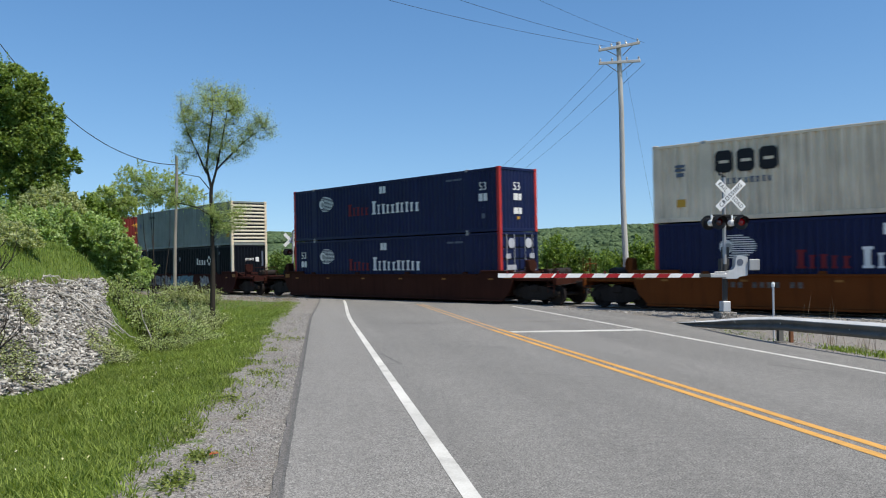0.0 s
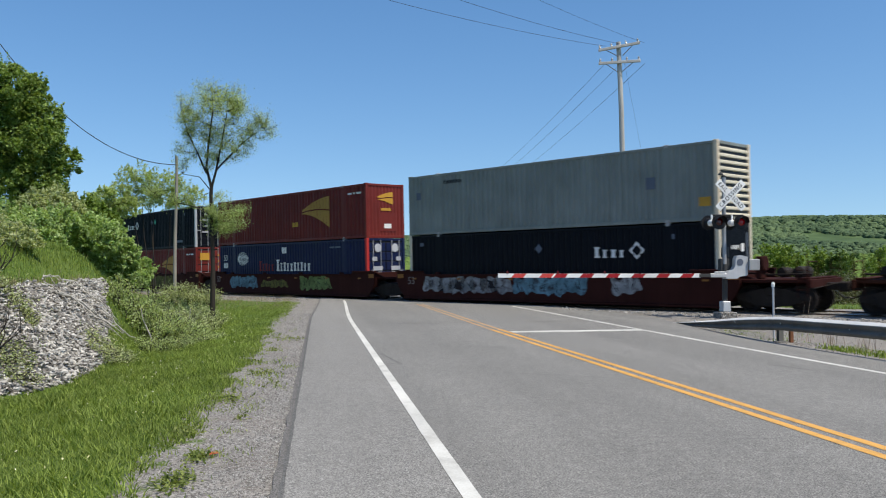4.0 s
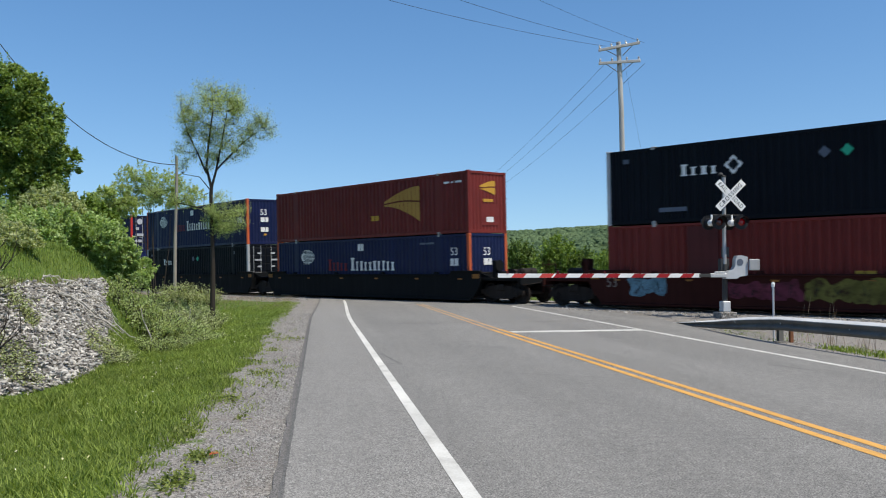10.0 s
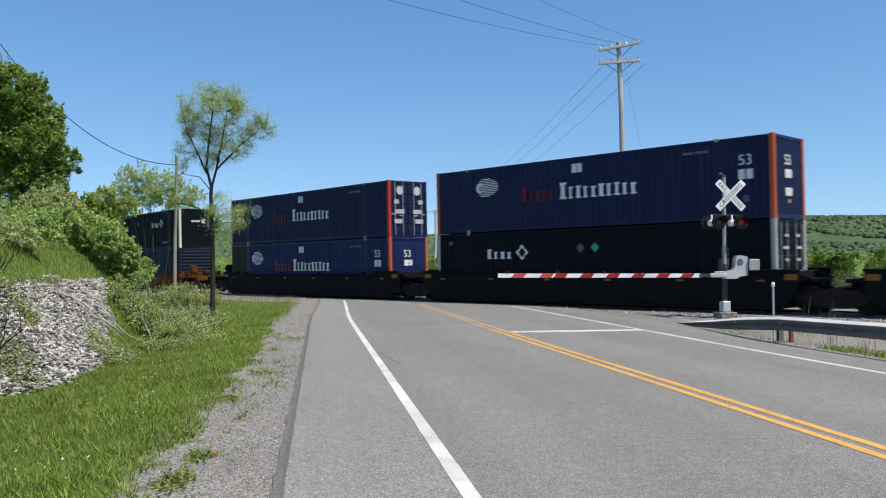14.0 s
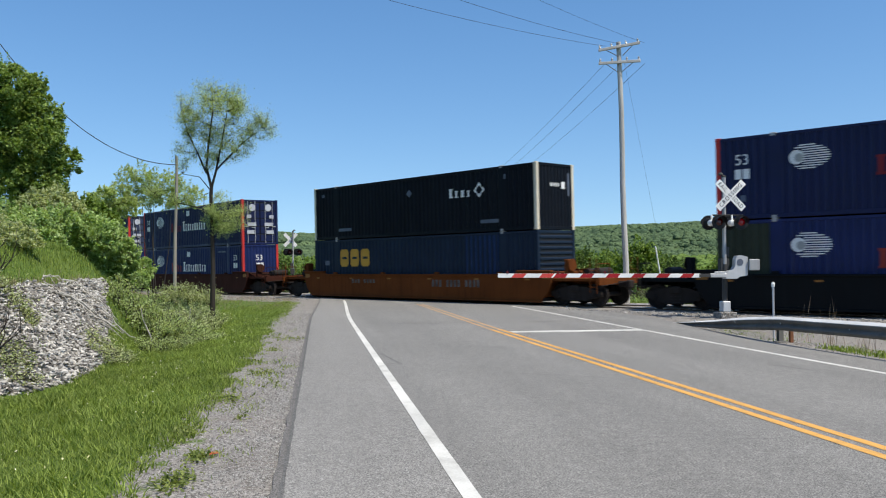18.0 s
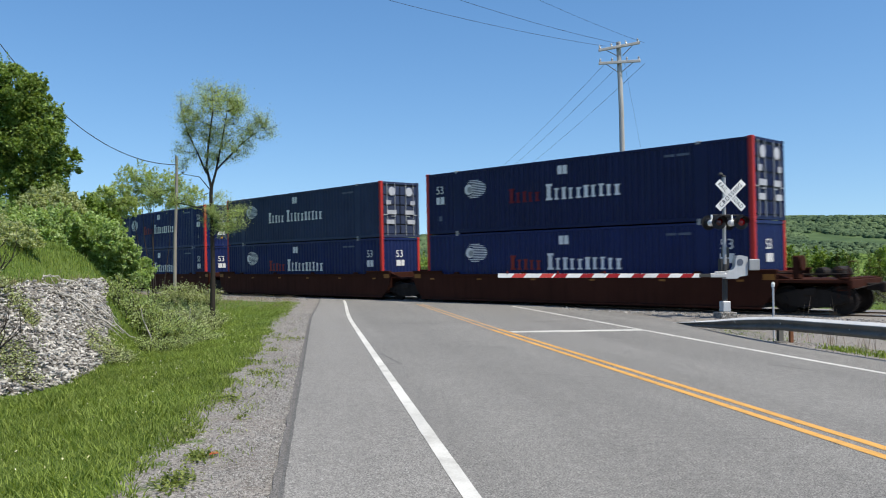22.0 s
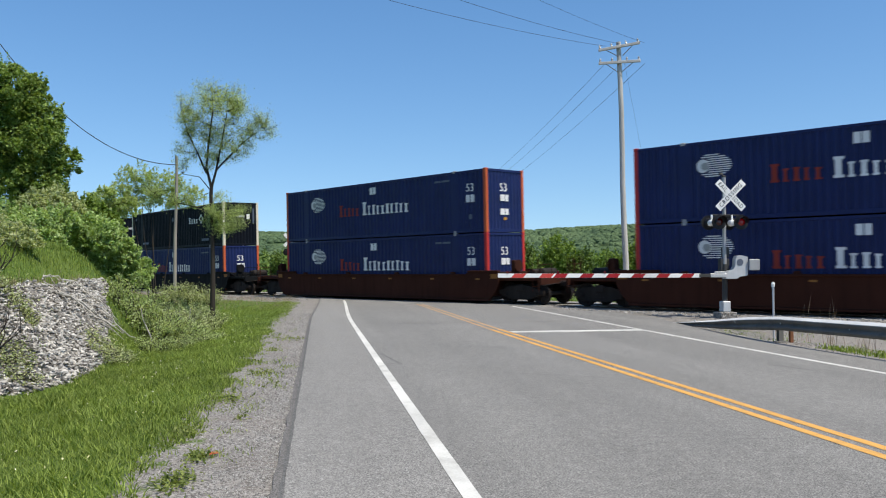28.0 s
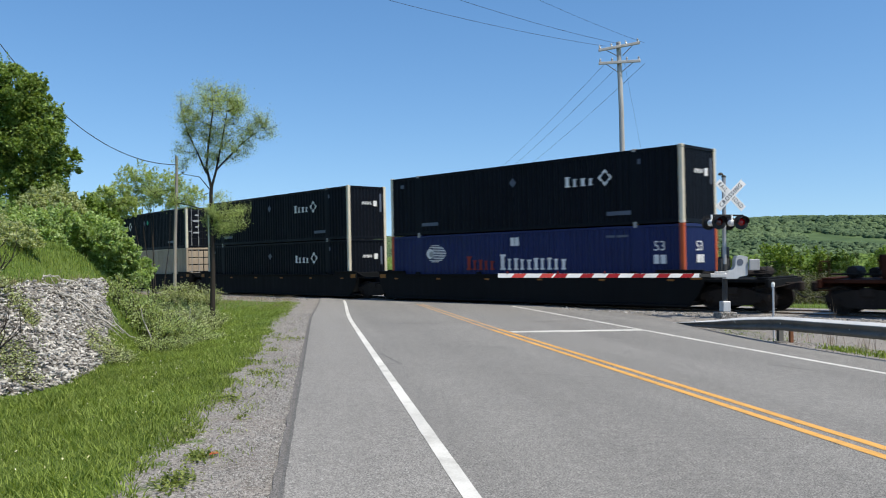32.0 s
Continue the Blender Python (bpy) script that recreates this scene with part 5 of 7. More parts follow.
# ---- crossing signal and gate ----
def signal_mast(at, turn, label, gate=True):
    """Mast with crossbuck, flashing lamps and a gate; local -y faces the road traffic, the arm lies along -x."""
    c = tagged(new("crossing_signal"), label, "crossing signal")
    c.matrix_basis = Matrix.Translation(at) @ Matrix.Rotation(turn, 4, "Z")
    part("foundation", Geo().box(-0.28, 0.28, -0.28, 0.28, -0.35, 0.06, 0.02), M_BALLAST, c, "grey concrete foundation")
    part("junction_box", Geo().box(-0.13, 0.13, -0.15, 0.15, 0.06, 0.40, 0.02).lathe([(0.05, 0.40), (0.05, 0.46), (0.02, 0.54)], 8, "z", (-0.02, -0.03, 0)), M_SILVER, c, "silver junction box at the foot")
    part("mast", Geo().tube([(0, 0, 0.30), (0, 0, 4.42)], 0.062, 14), M_MAST, c, "silver steel mast")
    # dark sleeve paints the gate drive's shade on the lower mast; boxes are fittings
    part("mast_sleeve", Geo().lathe([(0.085, 0.40), (0.085, 1.16), (0.075, 1.20), (0.075, 1.60)], 14).box(-0.14, 0.16, -0.02, 0.20, 1.36, 1.78, 0.02).box(-0.05, 0.17, 0.0, 0.16, 1.82, 2.16, 0.02), M_DARKSTEEL, c, "dark mast fittings and added sleeve coloured as shade")
    part("mast_cap", Geo().lathe([(0.062, 4.42), (0.075, 4.42), (0.075, 4.46), (0.02, 4.50)], 12).lathe([(0.07, 4.49), (0.085, 4.51), (0.06, 4.56), (0.02, 4.58)], 12, "z", (-0.09, 0.03, 0)), M_DARKSTEEL, c, "dark bell on the mast top")
    for ang, words in ((45, "CROSSING"), (-45, "RAIL    ROAD")):
        mt = Matrix.Translation((0.18, -0.095 - (0.012 if ang > 0 else 0.0), 3.83)) @ Matrix.Rotation(radians(-ang), 4, "Y")
        b = part("crossbuck_blade", Geo().box(-0.62, 0.62, -0.004, 0.004, -0.115, 0.115, 0.002), M_WHITE, c, "white crossbuck blade", at=mt)
        part("blade_lettering", text_mesh("blade_lettering", words, 0.185, M_MARKK, 1.28), None, b, "black lettering " + words.replace("    ", ""),
             at=Matrix.Translation((0, -0.008, 0)) @ Matrix.Rotation(radians(90), 4, "X") @ Matrix.Diagonal((0.95 if ang > 0 else 0.80, 1.05, 1, 1)))
    part("crossbuck_bracket", Geo().box(-0.07, 0.26, -0.085, -0.055, 3.78, 3.88, 0.006), M_SILVER, c)
    part("lamp_arm", Geo().tube([(-0.42, -0.06, 3.18), (0.62, -0.06, 3.18)], 0.028, 8).tube([(0, 0, 3.05), (0, -0.06, 3.18)], 0.03, 8), M_BLACK, c)
    for x, face, lens in ((0.46, -1, M_LAMPRED), (-0.28, -1, M_LAMPDIM), (-0.46, 1, M_LAMPDIM), (0.22, 1, M_LAMPDIM)):
        y = 0.16 * face - 0.04
        ln = part("lamp_head", Geo().lathe([(0.10, -0.10 * face), (0.15, -0.02 * face), (0.16, 0.05 * face)], 16, "y", (x, y, 2.95)), M_BLACK, c, "black lamp housing")
        part("backing_disc", Geo().lathe([(0.24, 0.03 * face), (0.24, 0.045 * face)], 24, "y", (x, y, 2.95)), M_BLACK, ln, "round black background disc")
        part("lens", Geo().lathe([(0.115, 0.05 * face), (0.095, 0.075 * face), (0.05, 0.09 * face)], 20, "y", (x, y, 2.95)), lens, ln, "round red lens")
        g = Geo()
        for k in range(13):  # hood
            a = radians(-10 + k * 200 / 12)
            for r, dy in ((0.165, 0.05), (0.175, 0.33 - 0.08 * abs(k - 6) / 6)):
                g.v.append((x + r * math.cos(a), y + dy * face, 2.95 + r * math.sin(a)))
        g.f = [(2 * k, 2 * k + 1, 2 * k + 3, 2 * k + 2) for k in range(12)]
        part("hood", g, M_BLACK, ln)
        if face > 0:
            part("lamp_back", Geo().lathe([(0.02, -0.33), (0.075, -0.31), (0.105, -0.26), (0.11, -0.12)], 14, "y", (x, y, 2.93)).tube([(x, y - 0.22, 3.02), (x, y - 0.2, 3.19)], 0.035, 8), M_WHITE, ln, "bright silver rear of a lamp")
    if gate:
        part("gate_mechanism", Geo().prism([(-0.12, 1.13), (0.26, 1.13), (0.33, 1.19), (0.62, 1.24), (0.62, 1.83), (0.40, 1.88), (0.27, 1.86), (0.22, 1.76), (0.20, 1.52), (0.13, 1.42), (-0.02, 1.37), (-0.12, 1.30)], -0.34, -0.10), M_SILVER, c, "white-grey gate drive housing")
        part("counterweight", Geo().box(0.62, 0.98, -0.44, -0.37, 1.40, 1.76, 0.02), M_MAST, c, "grey gate counterweight")
        part("emblem", Geo().add(*_disc(0.36, 1.66, 0.11, -0.352, 10)), M_MARKB, c, "small dark emblem")
        part("arm_bracket", Geo().box(-0.66, -0.10, -0.40, -0.345, 1.17, 1.30, 0.02).box(-0.5, -0.16, -0.40, -0.345, 1.303, 1.36, 0.01), M_SILVER, c)
        part("arm_link", Geo().box(-1.02, -0.58, -0.394, -0.351, 1.18, 1.285, 0.008), M_DARKSTEEL, c, "dark steel link of the gate arm")
        arm = part("gate_arm", Geo().box(-7.50, -0.98, -0.385, -0.360, 1.165, 1.295, 0.006), M_WHITE, c, "white gate arm with red slanting bands")
        for k, x0 in enumerate((-7.03, -6.15, -5.70, -4.86, -4.02, -3.20, -2.39, -1.60)):
            part("red_band", Geo().prism([(x0 - 0.06, 1.167), (x0 + 0.32, 1.167), (x0 + 0.43, 1.293), (x0 + 0.05, 1.293)], -0.389, -0.356), M_REDFADED if k < 2 else M_REDSHEET, arm)
        for x in (-7.2, -5.6, -4.1):
            part("arm_lamp", Geo().lathe([(0.032, 1.295), (0.036, 1.31), (0.036, 1.355), (0.015, 1.375)], 10, "z", (x, -0.372, 0)), M_LAMPRED, arm, "small red arm lamp")
    return c


signal_mast((9.12, 26.6, 0.0), radians(6.0), "silver crossing mast with crossbuck, flashing lamps and lowered striped gate")
fx, fy = road_xy(-1.85, 60.0)
signal_mast((fx, fy, -0.1), radians(8.6 + 180), "far crossing mast with crossbuck and flashing lamps beyond the track", gate=False)


# ---- guard rail ----
def guard_rail():
    c = tagged(new("guard_rail"), "galvanised corrugated guard rail with a turned-down end beside the road", "guard rail")
    pts = []
    for w, u, z in ((22.4, 10.12, -0.14), (20.6, 9.86, -0.045), (18.7, 9.60, 0.065), (16.9, 9.42, 0.19), (15.6, 9.35, 0.268), (12.0, 9.36, 0.325), (6.0, 9.42, 0.33), (-6.0, 9.5, 0.33)):
        x, y = road_xy(u, w)
        pts.append(Vector((x, y, z)))
    prof = ((0.0, 0.158), (-0.035, 0.150), (-0.082, 0.105), (-0.082, 0.065), (-0.01, 0.02), (-0.01, -0.02), (-0.082, -0.065), (-0.082, -0.105), (-0.035, -0.150), (0.0, -0.158))
    fine = []
    for a, b in zip(pts, pts[1:]):
        fine += [a.lerp(b, k / 5) for k in range(5)]
    fine.append(pts[-1])
    g, n = Geo(), len(prof)
    for i, p in enumerate(fine):
        d = (fine[min(i + 1, len(fine) - 1)] - fine[max(i - 1, 0)])
        out = Vector((d.y, -d.x, 0)).normalized() * -1.0
        out = out if out.dot(Vector((*RU, 0))) > 0 else -out
        squash = 0.30 + 0.54 * smooth(-0.14, 0.20, p.z)
        g.v += [tuple(p + out * o + Vector((0, 0, h * squash))) for o, h in prof]
    g.f = [(i * n + k, i * n + k + 1, (i + 1) * n + k + 1, (i + 1) * n + k) for i in range(len(fine) - 1) for k in range(n - 1)]
    # pale strip laid on the upper slope, sunlight put into its colour
    lip = Geo()
    for p in fine:
        sq = 0.30 + 0.54 * smooth(-0.14, 0.20, p.z)
        lip.v += [tuple(p + Vector((RU[0] * o, RU[1] * o, h * sq))) for o, h in ((-0.028, 0.172), (-0.098, 0.112), (-0.094, 0.098), (-0.026, 0.150))]
    lip.f = [(i * 4 + k, i * 4 + (k + 1) % 4, i * 4 + 4 + (k + 1) % 4, i * 4 + 4 + k) for i in range(len(fine) - 1) for k in range(4)]
    part("top_edge", lip, M_LIP, c, "top edge painted pale for the sun on it")
    rail = part("rail_beam", g, M_GALV, c, "weathered galvanised beam", smoothed=True)
    sol = rail.modifiers.new("thickness", "SOLIDIFY")
    sol.thickness = 0.006
    for w in (15.9, 9.9, 3.9, -2.1):
        x, y = road_xy(9.50, w)
        p = Matrix.Translation((x, y, ground_z(x, y))) @ Matrix.Rotation(RA, 4, "Z")
        g = Geo().box(-0.05, 0.05, -0.05, -0.042, -0.4, 0.52).box(-0.05, 0.05, 0.042, 0.05, -0.4, 0.52).box(-0.004, 0.004, -0.042, 0.042, -0.4, 0.52)
        g.box(-0.12, 0.10, -0.08, 0.08, 0.0, 0.03, 0.008)
        g.box(-0.13, -0.07, -0.06, 0.06, 0.27, 0.52, 0.01)
        part("post", g.moved(p), M_GALV, c, "steel post of the guard rail")
    for w in (19.8, 17.6, 15.6, 13.4, 11.2):
        u = 9.36 + 0.035 * max(0.0, w - 15.6)
        x, y = road_xy(u - 0.02, w)
        g = Geo().lathe([(0.028, -0.012), (0.028, 0.0), (0.012, 0.014)], 8, "x")
        part("bolt", g.moved(Matrix.Translation((x, y, 0.275 - 0.05 * max(0, w - 16.0))) @ Matrix.Rotation(RA + math.pi, 4, "Z")), M_SILVER, c)
    return c


guard_rail()
wx, wy = road_xy(9.80, 16.65)
wp = tagged(new("marker_post"), "slim white marker post with a cap beside the guard rail", "marker post")
wp.matrix_basis = Matrix.Translation((wx, wy, ground_z(wx, wy)))
part("stake", Geo().tube([(0, 0, -0.2), (0, 0, 1.16)], 0.024, 8), M_POSTSILVER, wp)
part("post_cap", Geo().lathe([(0.036, 1.15), (0.042, 1.21), (0.024, 1.25)], 8), M_WHITE, wp)
wx, wy = road_xy(9.78, 15.95)
rp = tagged(new("wooden_stake", Geo().box(-0.04, 0.04, -0.04, 0.04, -0.2, 0.52, 0.012).mesh("wooden_stake", M_RUSTPOST)), "short rust-brown stake behind the guard rail", "stake")
rp.matrix_basis = Matrix.Translation((wx, wy, ground_z(wx, wy)))


lp = tagged(new("leaning_post"), "thin white post leaning in the brush beyond the track", "post")
lp.matrix_basis = Matrix.Translation((11.45, 42.0, ground_z(11.45, 42.0)))
part("stake", Geo().tube([(0, 0, -0.3), (-0.58, 0, 2.70 - ground_z(11.45, 42.0))], 0.040, 8), M_WHITE, lp)


# ---- utility poles and wires ----
def hang(a, b, sag, n=28):
    a, b = Vector(a), Vector(b)
    return [a.lerp(b, k / n) - Vector((0, 0, 4 * sag * (k / n) * (1 - k / n))) for k in range(n + 1)]


def utility_pole(at, height, arms, label, lean=(0, 0), r=0.15, arm_turn=0.0, arm_half=1.25, wood=None):
    c = tagged(new("utility_pole"), label, "utility pole", "utility poles")
    c.matrix_basis = Matrix.Translation(at) @ Matrix.Rotation(lean[0], 4, "Y") @ Matrix.Rotation(lean[1], 4, "X")
    pts = [(0.02 * math.sin(k * 1.3), 0.02 * math.cos(k * 1.7), -0.5 + (height + 0.5) * k / 8) for k in range(9)]
    part("pole", Geo().tube(pts, [r * (1 - 0.035 * k) for k in range(9)], 12), wood or M_WOODPOLE, c, "weathered grey wooden pole")
    rot = Matrix.Rotation(arm_turn, 4, "Z")
    for z, tilt in arms:
        a = part("cross_arm", Geo().box(-arm_half, arm_half, -0.19, -0.09, z - 0.06, z + 0.06, 0.012), M_WOODPOLE, c, "wooden cross arm", at=rot @ Matrix.Translation((0, 0, z)) @ Matrix.Rotation(tilt, 4, "Y") @ Matrix.Translation((0, 0, -z)))
        for sx in (-1, 1):
            part("arm_brace", Geo().tube([(sx * 0.6, -0.14, z - 0.06), (sx * 0.1, -0.14, z - 0.45)], 0.018, 5), M_GALV, a)
            for k in (0.92, 0.35):
                part("insulator", Geo().lathe([(0.02, z + 0.06), (0.05, z + 0.09), (0.03, z + 0.13), (0.055, z + 0.16), (0.02, z + 0.22)], 8, "z", (sx * arm_half * k, -0.14, 0)), M_GLASSCUP, a)
    return c


PX, PY = 8.50, 38.0
utility_pole((PX, PY, -0.6), 12.7, ((12.45, radians(-7.0)), (11.72, 0.0)), "tall weathered wooden utility pole with two cross arms beyond the track", (radians(-1.35), 0), 0.145, radians(-10), 0.95)
for px, up, dist in ((-1.2, 11.6, 132.0), (-13.5, 11.9, 226.0), (-51.0, 11.6, 340.0)):
    zb = ground_z(px, dist)
    utility_pole((px, dist, zb), up - zb, ((up - zb - 0.3, 0.0),), "distant pale utility pole with a cross arm", (0, 0), 0.24, 0.0, 1.5)
zb = ground_z(-14.7, 45.0)
utility_pole((-14.7, 45.0, zb), 7.75 - zb, (), "plain grey wooden pole among the bushes", (radians(0.4), 0), 0.100, wood=M_OLDPOLE)
WIRES = ((hang((PX - 0.9, PY, 11.90), (-27.5, 1.0, 12.6), 1.75), 0.008), (hang((PX - 0.2, PY, 12.0), (-24.0, 1.0, 13.6), 1.75), 0.008),
         (hang((PX + 0.9, PY, 12.05), (-22.0, -2.0, 14.5), 1.5), 0.006),
         (hang((PX - 0.95, PY, 11.08), (-2.4, 132, 11.2), 1.6), 0.007), (hang((PX - 0.3, PY, 11.0), (-1.2, 132, 11.4), 1.6), 0.007), (hang((PX + 0.9, PY, 11.08), (0.0, 132, 11.2), 1.6), 0.007),
         (hang((-14.7, 45.0, 7.29), (-23.8, 40.0, 15.5), 2.2), 0.022))
WIRES += ((hang((PX - 0.10, PY - 0.1, 11.3), (PX + 2.25, PY + 0.6, -0.4), 0.05), 0.004),)
for pts, rad in WIRES:
    tagged(new("overhead_wire", Geo().tube(pts, rad, 5).mesh("overhead_wire", M_WIRE)), "thin dark overhead wire strung between poles", "wire", "overhead wires")


# ---- plants ----
def leaf_quads(pos, size, rng, flat=0.0):
    """Diamond leaves of random turn at the given places."""
    n = len(pos)
    up = rng.normal(scale=0.62, size=(n, 3)) + np.array([0.12, -0.1, 0.85])
    up /= np.linalg.norm(up, axis=1)[:, None]
    a = np.cross(up, rng.normal(size=(n, 3)))
    a /= np.linalg.norm(a, axis=1)[:, None]
    b = np.cross(up, a)
    sz = (size * rng.uniform(0.6, 1.35, n))[:, None]
    out = np.stack([pos - a * sz, pos - b * sz * 0.55, pos + a * sz, pos + b * sz * 0.55], axis=1)
    return out


def puffs(centres, radii, n, rng, shell=0.45):
    """Places inside a set of uneven round clumps, denser towards their skins."""
    centres, radii = np.asarray(centres, float), np.asarray(radii, float)
    vol = radii ** 2
    pick = rng.choice(len(centres), n, p=vol / vol.sum())
    d = rng.normal(size=(n, 3))
    d /= np.linalg.norm(d, axis=1)[:, None]
    r = radii[pick] * (shell + (1 - shell) * rng.random(n) ** 0.6) * (1 + 0.18 * np.sin(d[:, 0] * 7 + pick) * np.cos(d[:, 2] * 6 + pick * 2))
    return centres[pick] + d * r[:, None]


def limbs(g, start, way, length, r, depth, rng, tips, spread=0.6, up=0.25, kids=3):
    """Grows a forked, tapering limb; collects the places of its twigs."""
    pts, p, d = [Vector(start)], Vector(start), Vector(way).normalized()
    n = 4
    for k in range(n):
        d = (d + Vector((rng.uniform(-1, 1), rng.uniform(-1, 1), rng.uniform(-0.5, 1))) * 0.14 + Vector((0, 0, up * 0.1))).normalized()
        p = p + d * length / n
        pts.append(p)
        if depth <= 1:
            tips.append(tuple(p))
    g.tube(pts, [r * (1 - 0.55 * k / n) for k in range(n + 1)], 6 if depth > 1 else 4, caps=False)
    if depth <= 0:
        return
    for k in range(kids):
        q = pts[rng.randint(1, n)] if k else pts[n]
        side = Vector((rng.uniform(-1, 1), rng.uniform(-1, 1), rng.uniform(-0.2, 0.8)))
        limbs(g, q, d * (1 - spread) + side * spread + Vector((0, 0, up)), length * rng.uniform(0.55, 0.8), r * 0.5, depth - 1, rng, tips, spread, up, kids)


def bush(at, blobs, leaf, n, material, label, seed, stems=5, name="bush", category="bush", fill=1.0):
    """A shrub or leafy tree top: stems under clumps of leaves. blobs: (dx, dy, z, radius)."""
    rng, r2 = np.random.default_rng(seed), random.Random(seed)
    c = tagged(new(name), label, category, "roadside bushes" if name == "bush" else "trees")
    c.matrix_basis = Matrix.Translation(at)
    g = Geo()
    for i in range(stems):
        b = blobs[i % len(blobs)]
        tip = Vector(b[:3])
        foot = Vector((tip.x * 0.25 + r2.uniform(-0.2, 0.2), tip.y * 0.25 + r2.uniform(-0.2, 0.2), -0.15))
        mid = foot.lerp(tip, 0.5) + Vector((r2.uniform(-0.2, 0.2), r2.uniform(-0.2, 0.2), 0.1))
        g.tube([foot, mid, tip], [0.02 + 0.028 * b[3], 0.012 + 0.018 * b[3], 0.008], 6)
    part("woody_stem" if name == "bush" else "trunk", g, M_BARK, c, "dark branching stems")
    small = []
    for dx, dy, z, r in blobs:  # break each clump into smaller ones
        for _ in range(40):
            v = Vector((r2.gauss(0, 1), r2.gauss(0, 1), r2.gauss(0, 1))).normalized() * r * r2.uniform(0.6, 1.16)
            small.append((dx + v.x, dy + v.y, z + v.z, r * r2.uniform(0.09, 0.27)))
    pos = np.concatenate([puffs([s[:3] for s in small], [s[3] for s in small], int(n * 0.76), rng, 0.4), puffs([b[:3] for b in blobs], [b[3] * fill for b in blobs], int(n * 0.24), rng, 0.55)])
    shoots = []
    for dx, dy, z, r in blobs:  # feathery shoots that break the outline
        for _ in range(22 if name == "bush" else 14):
            v = Vector((r2.gauss(0, 1), r2.gauss(0, 1), r2.gauss(0.5, 0.9))).normalized()
            s = Vector((dx, dy, z)) + v * r * 0.85
            way = (v + Vector((0, 0, r2.uniform(0.1, 0.9)))).normalized() * r * r2.uniform(0.25, 0.75)
            shoots += [s + way * (k / 26) + Vector((r2.gauss(0, 1), r2.gauss(0, 1), r2.gauss(0, 1))) * leaf * 0.9 * (1.3 - k / 26) for k in range(26)]
    pos = np.concatenate([pos, np.array([tuple(q) for q in shoots])])
    keep = pos[:, 2] > -0.05
    me = quads("leaves", leaf_quads(pos[keep], leaf, rng), material)
    tagged(part("crown" if name == "tree" else "foliage", me, None, c, ""), kind="")
    return c


def on_ground(u, w):
    x, y = road_xy(u, w)
    return x, y, ground_z(x, y)


def seat(x, y):
    return x, y, ground_z(x, y)


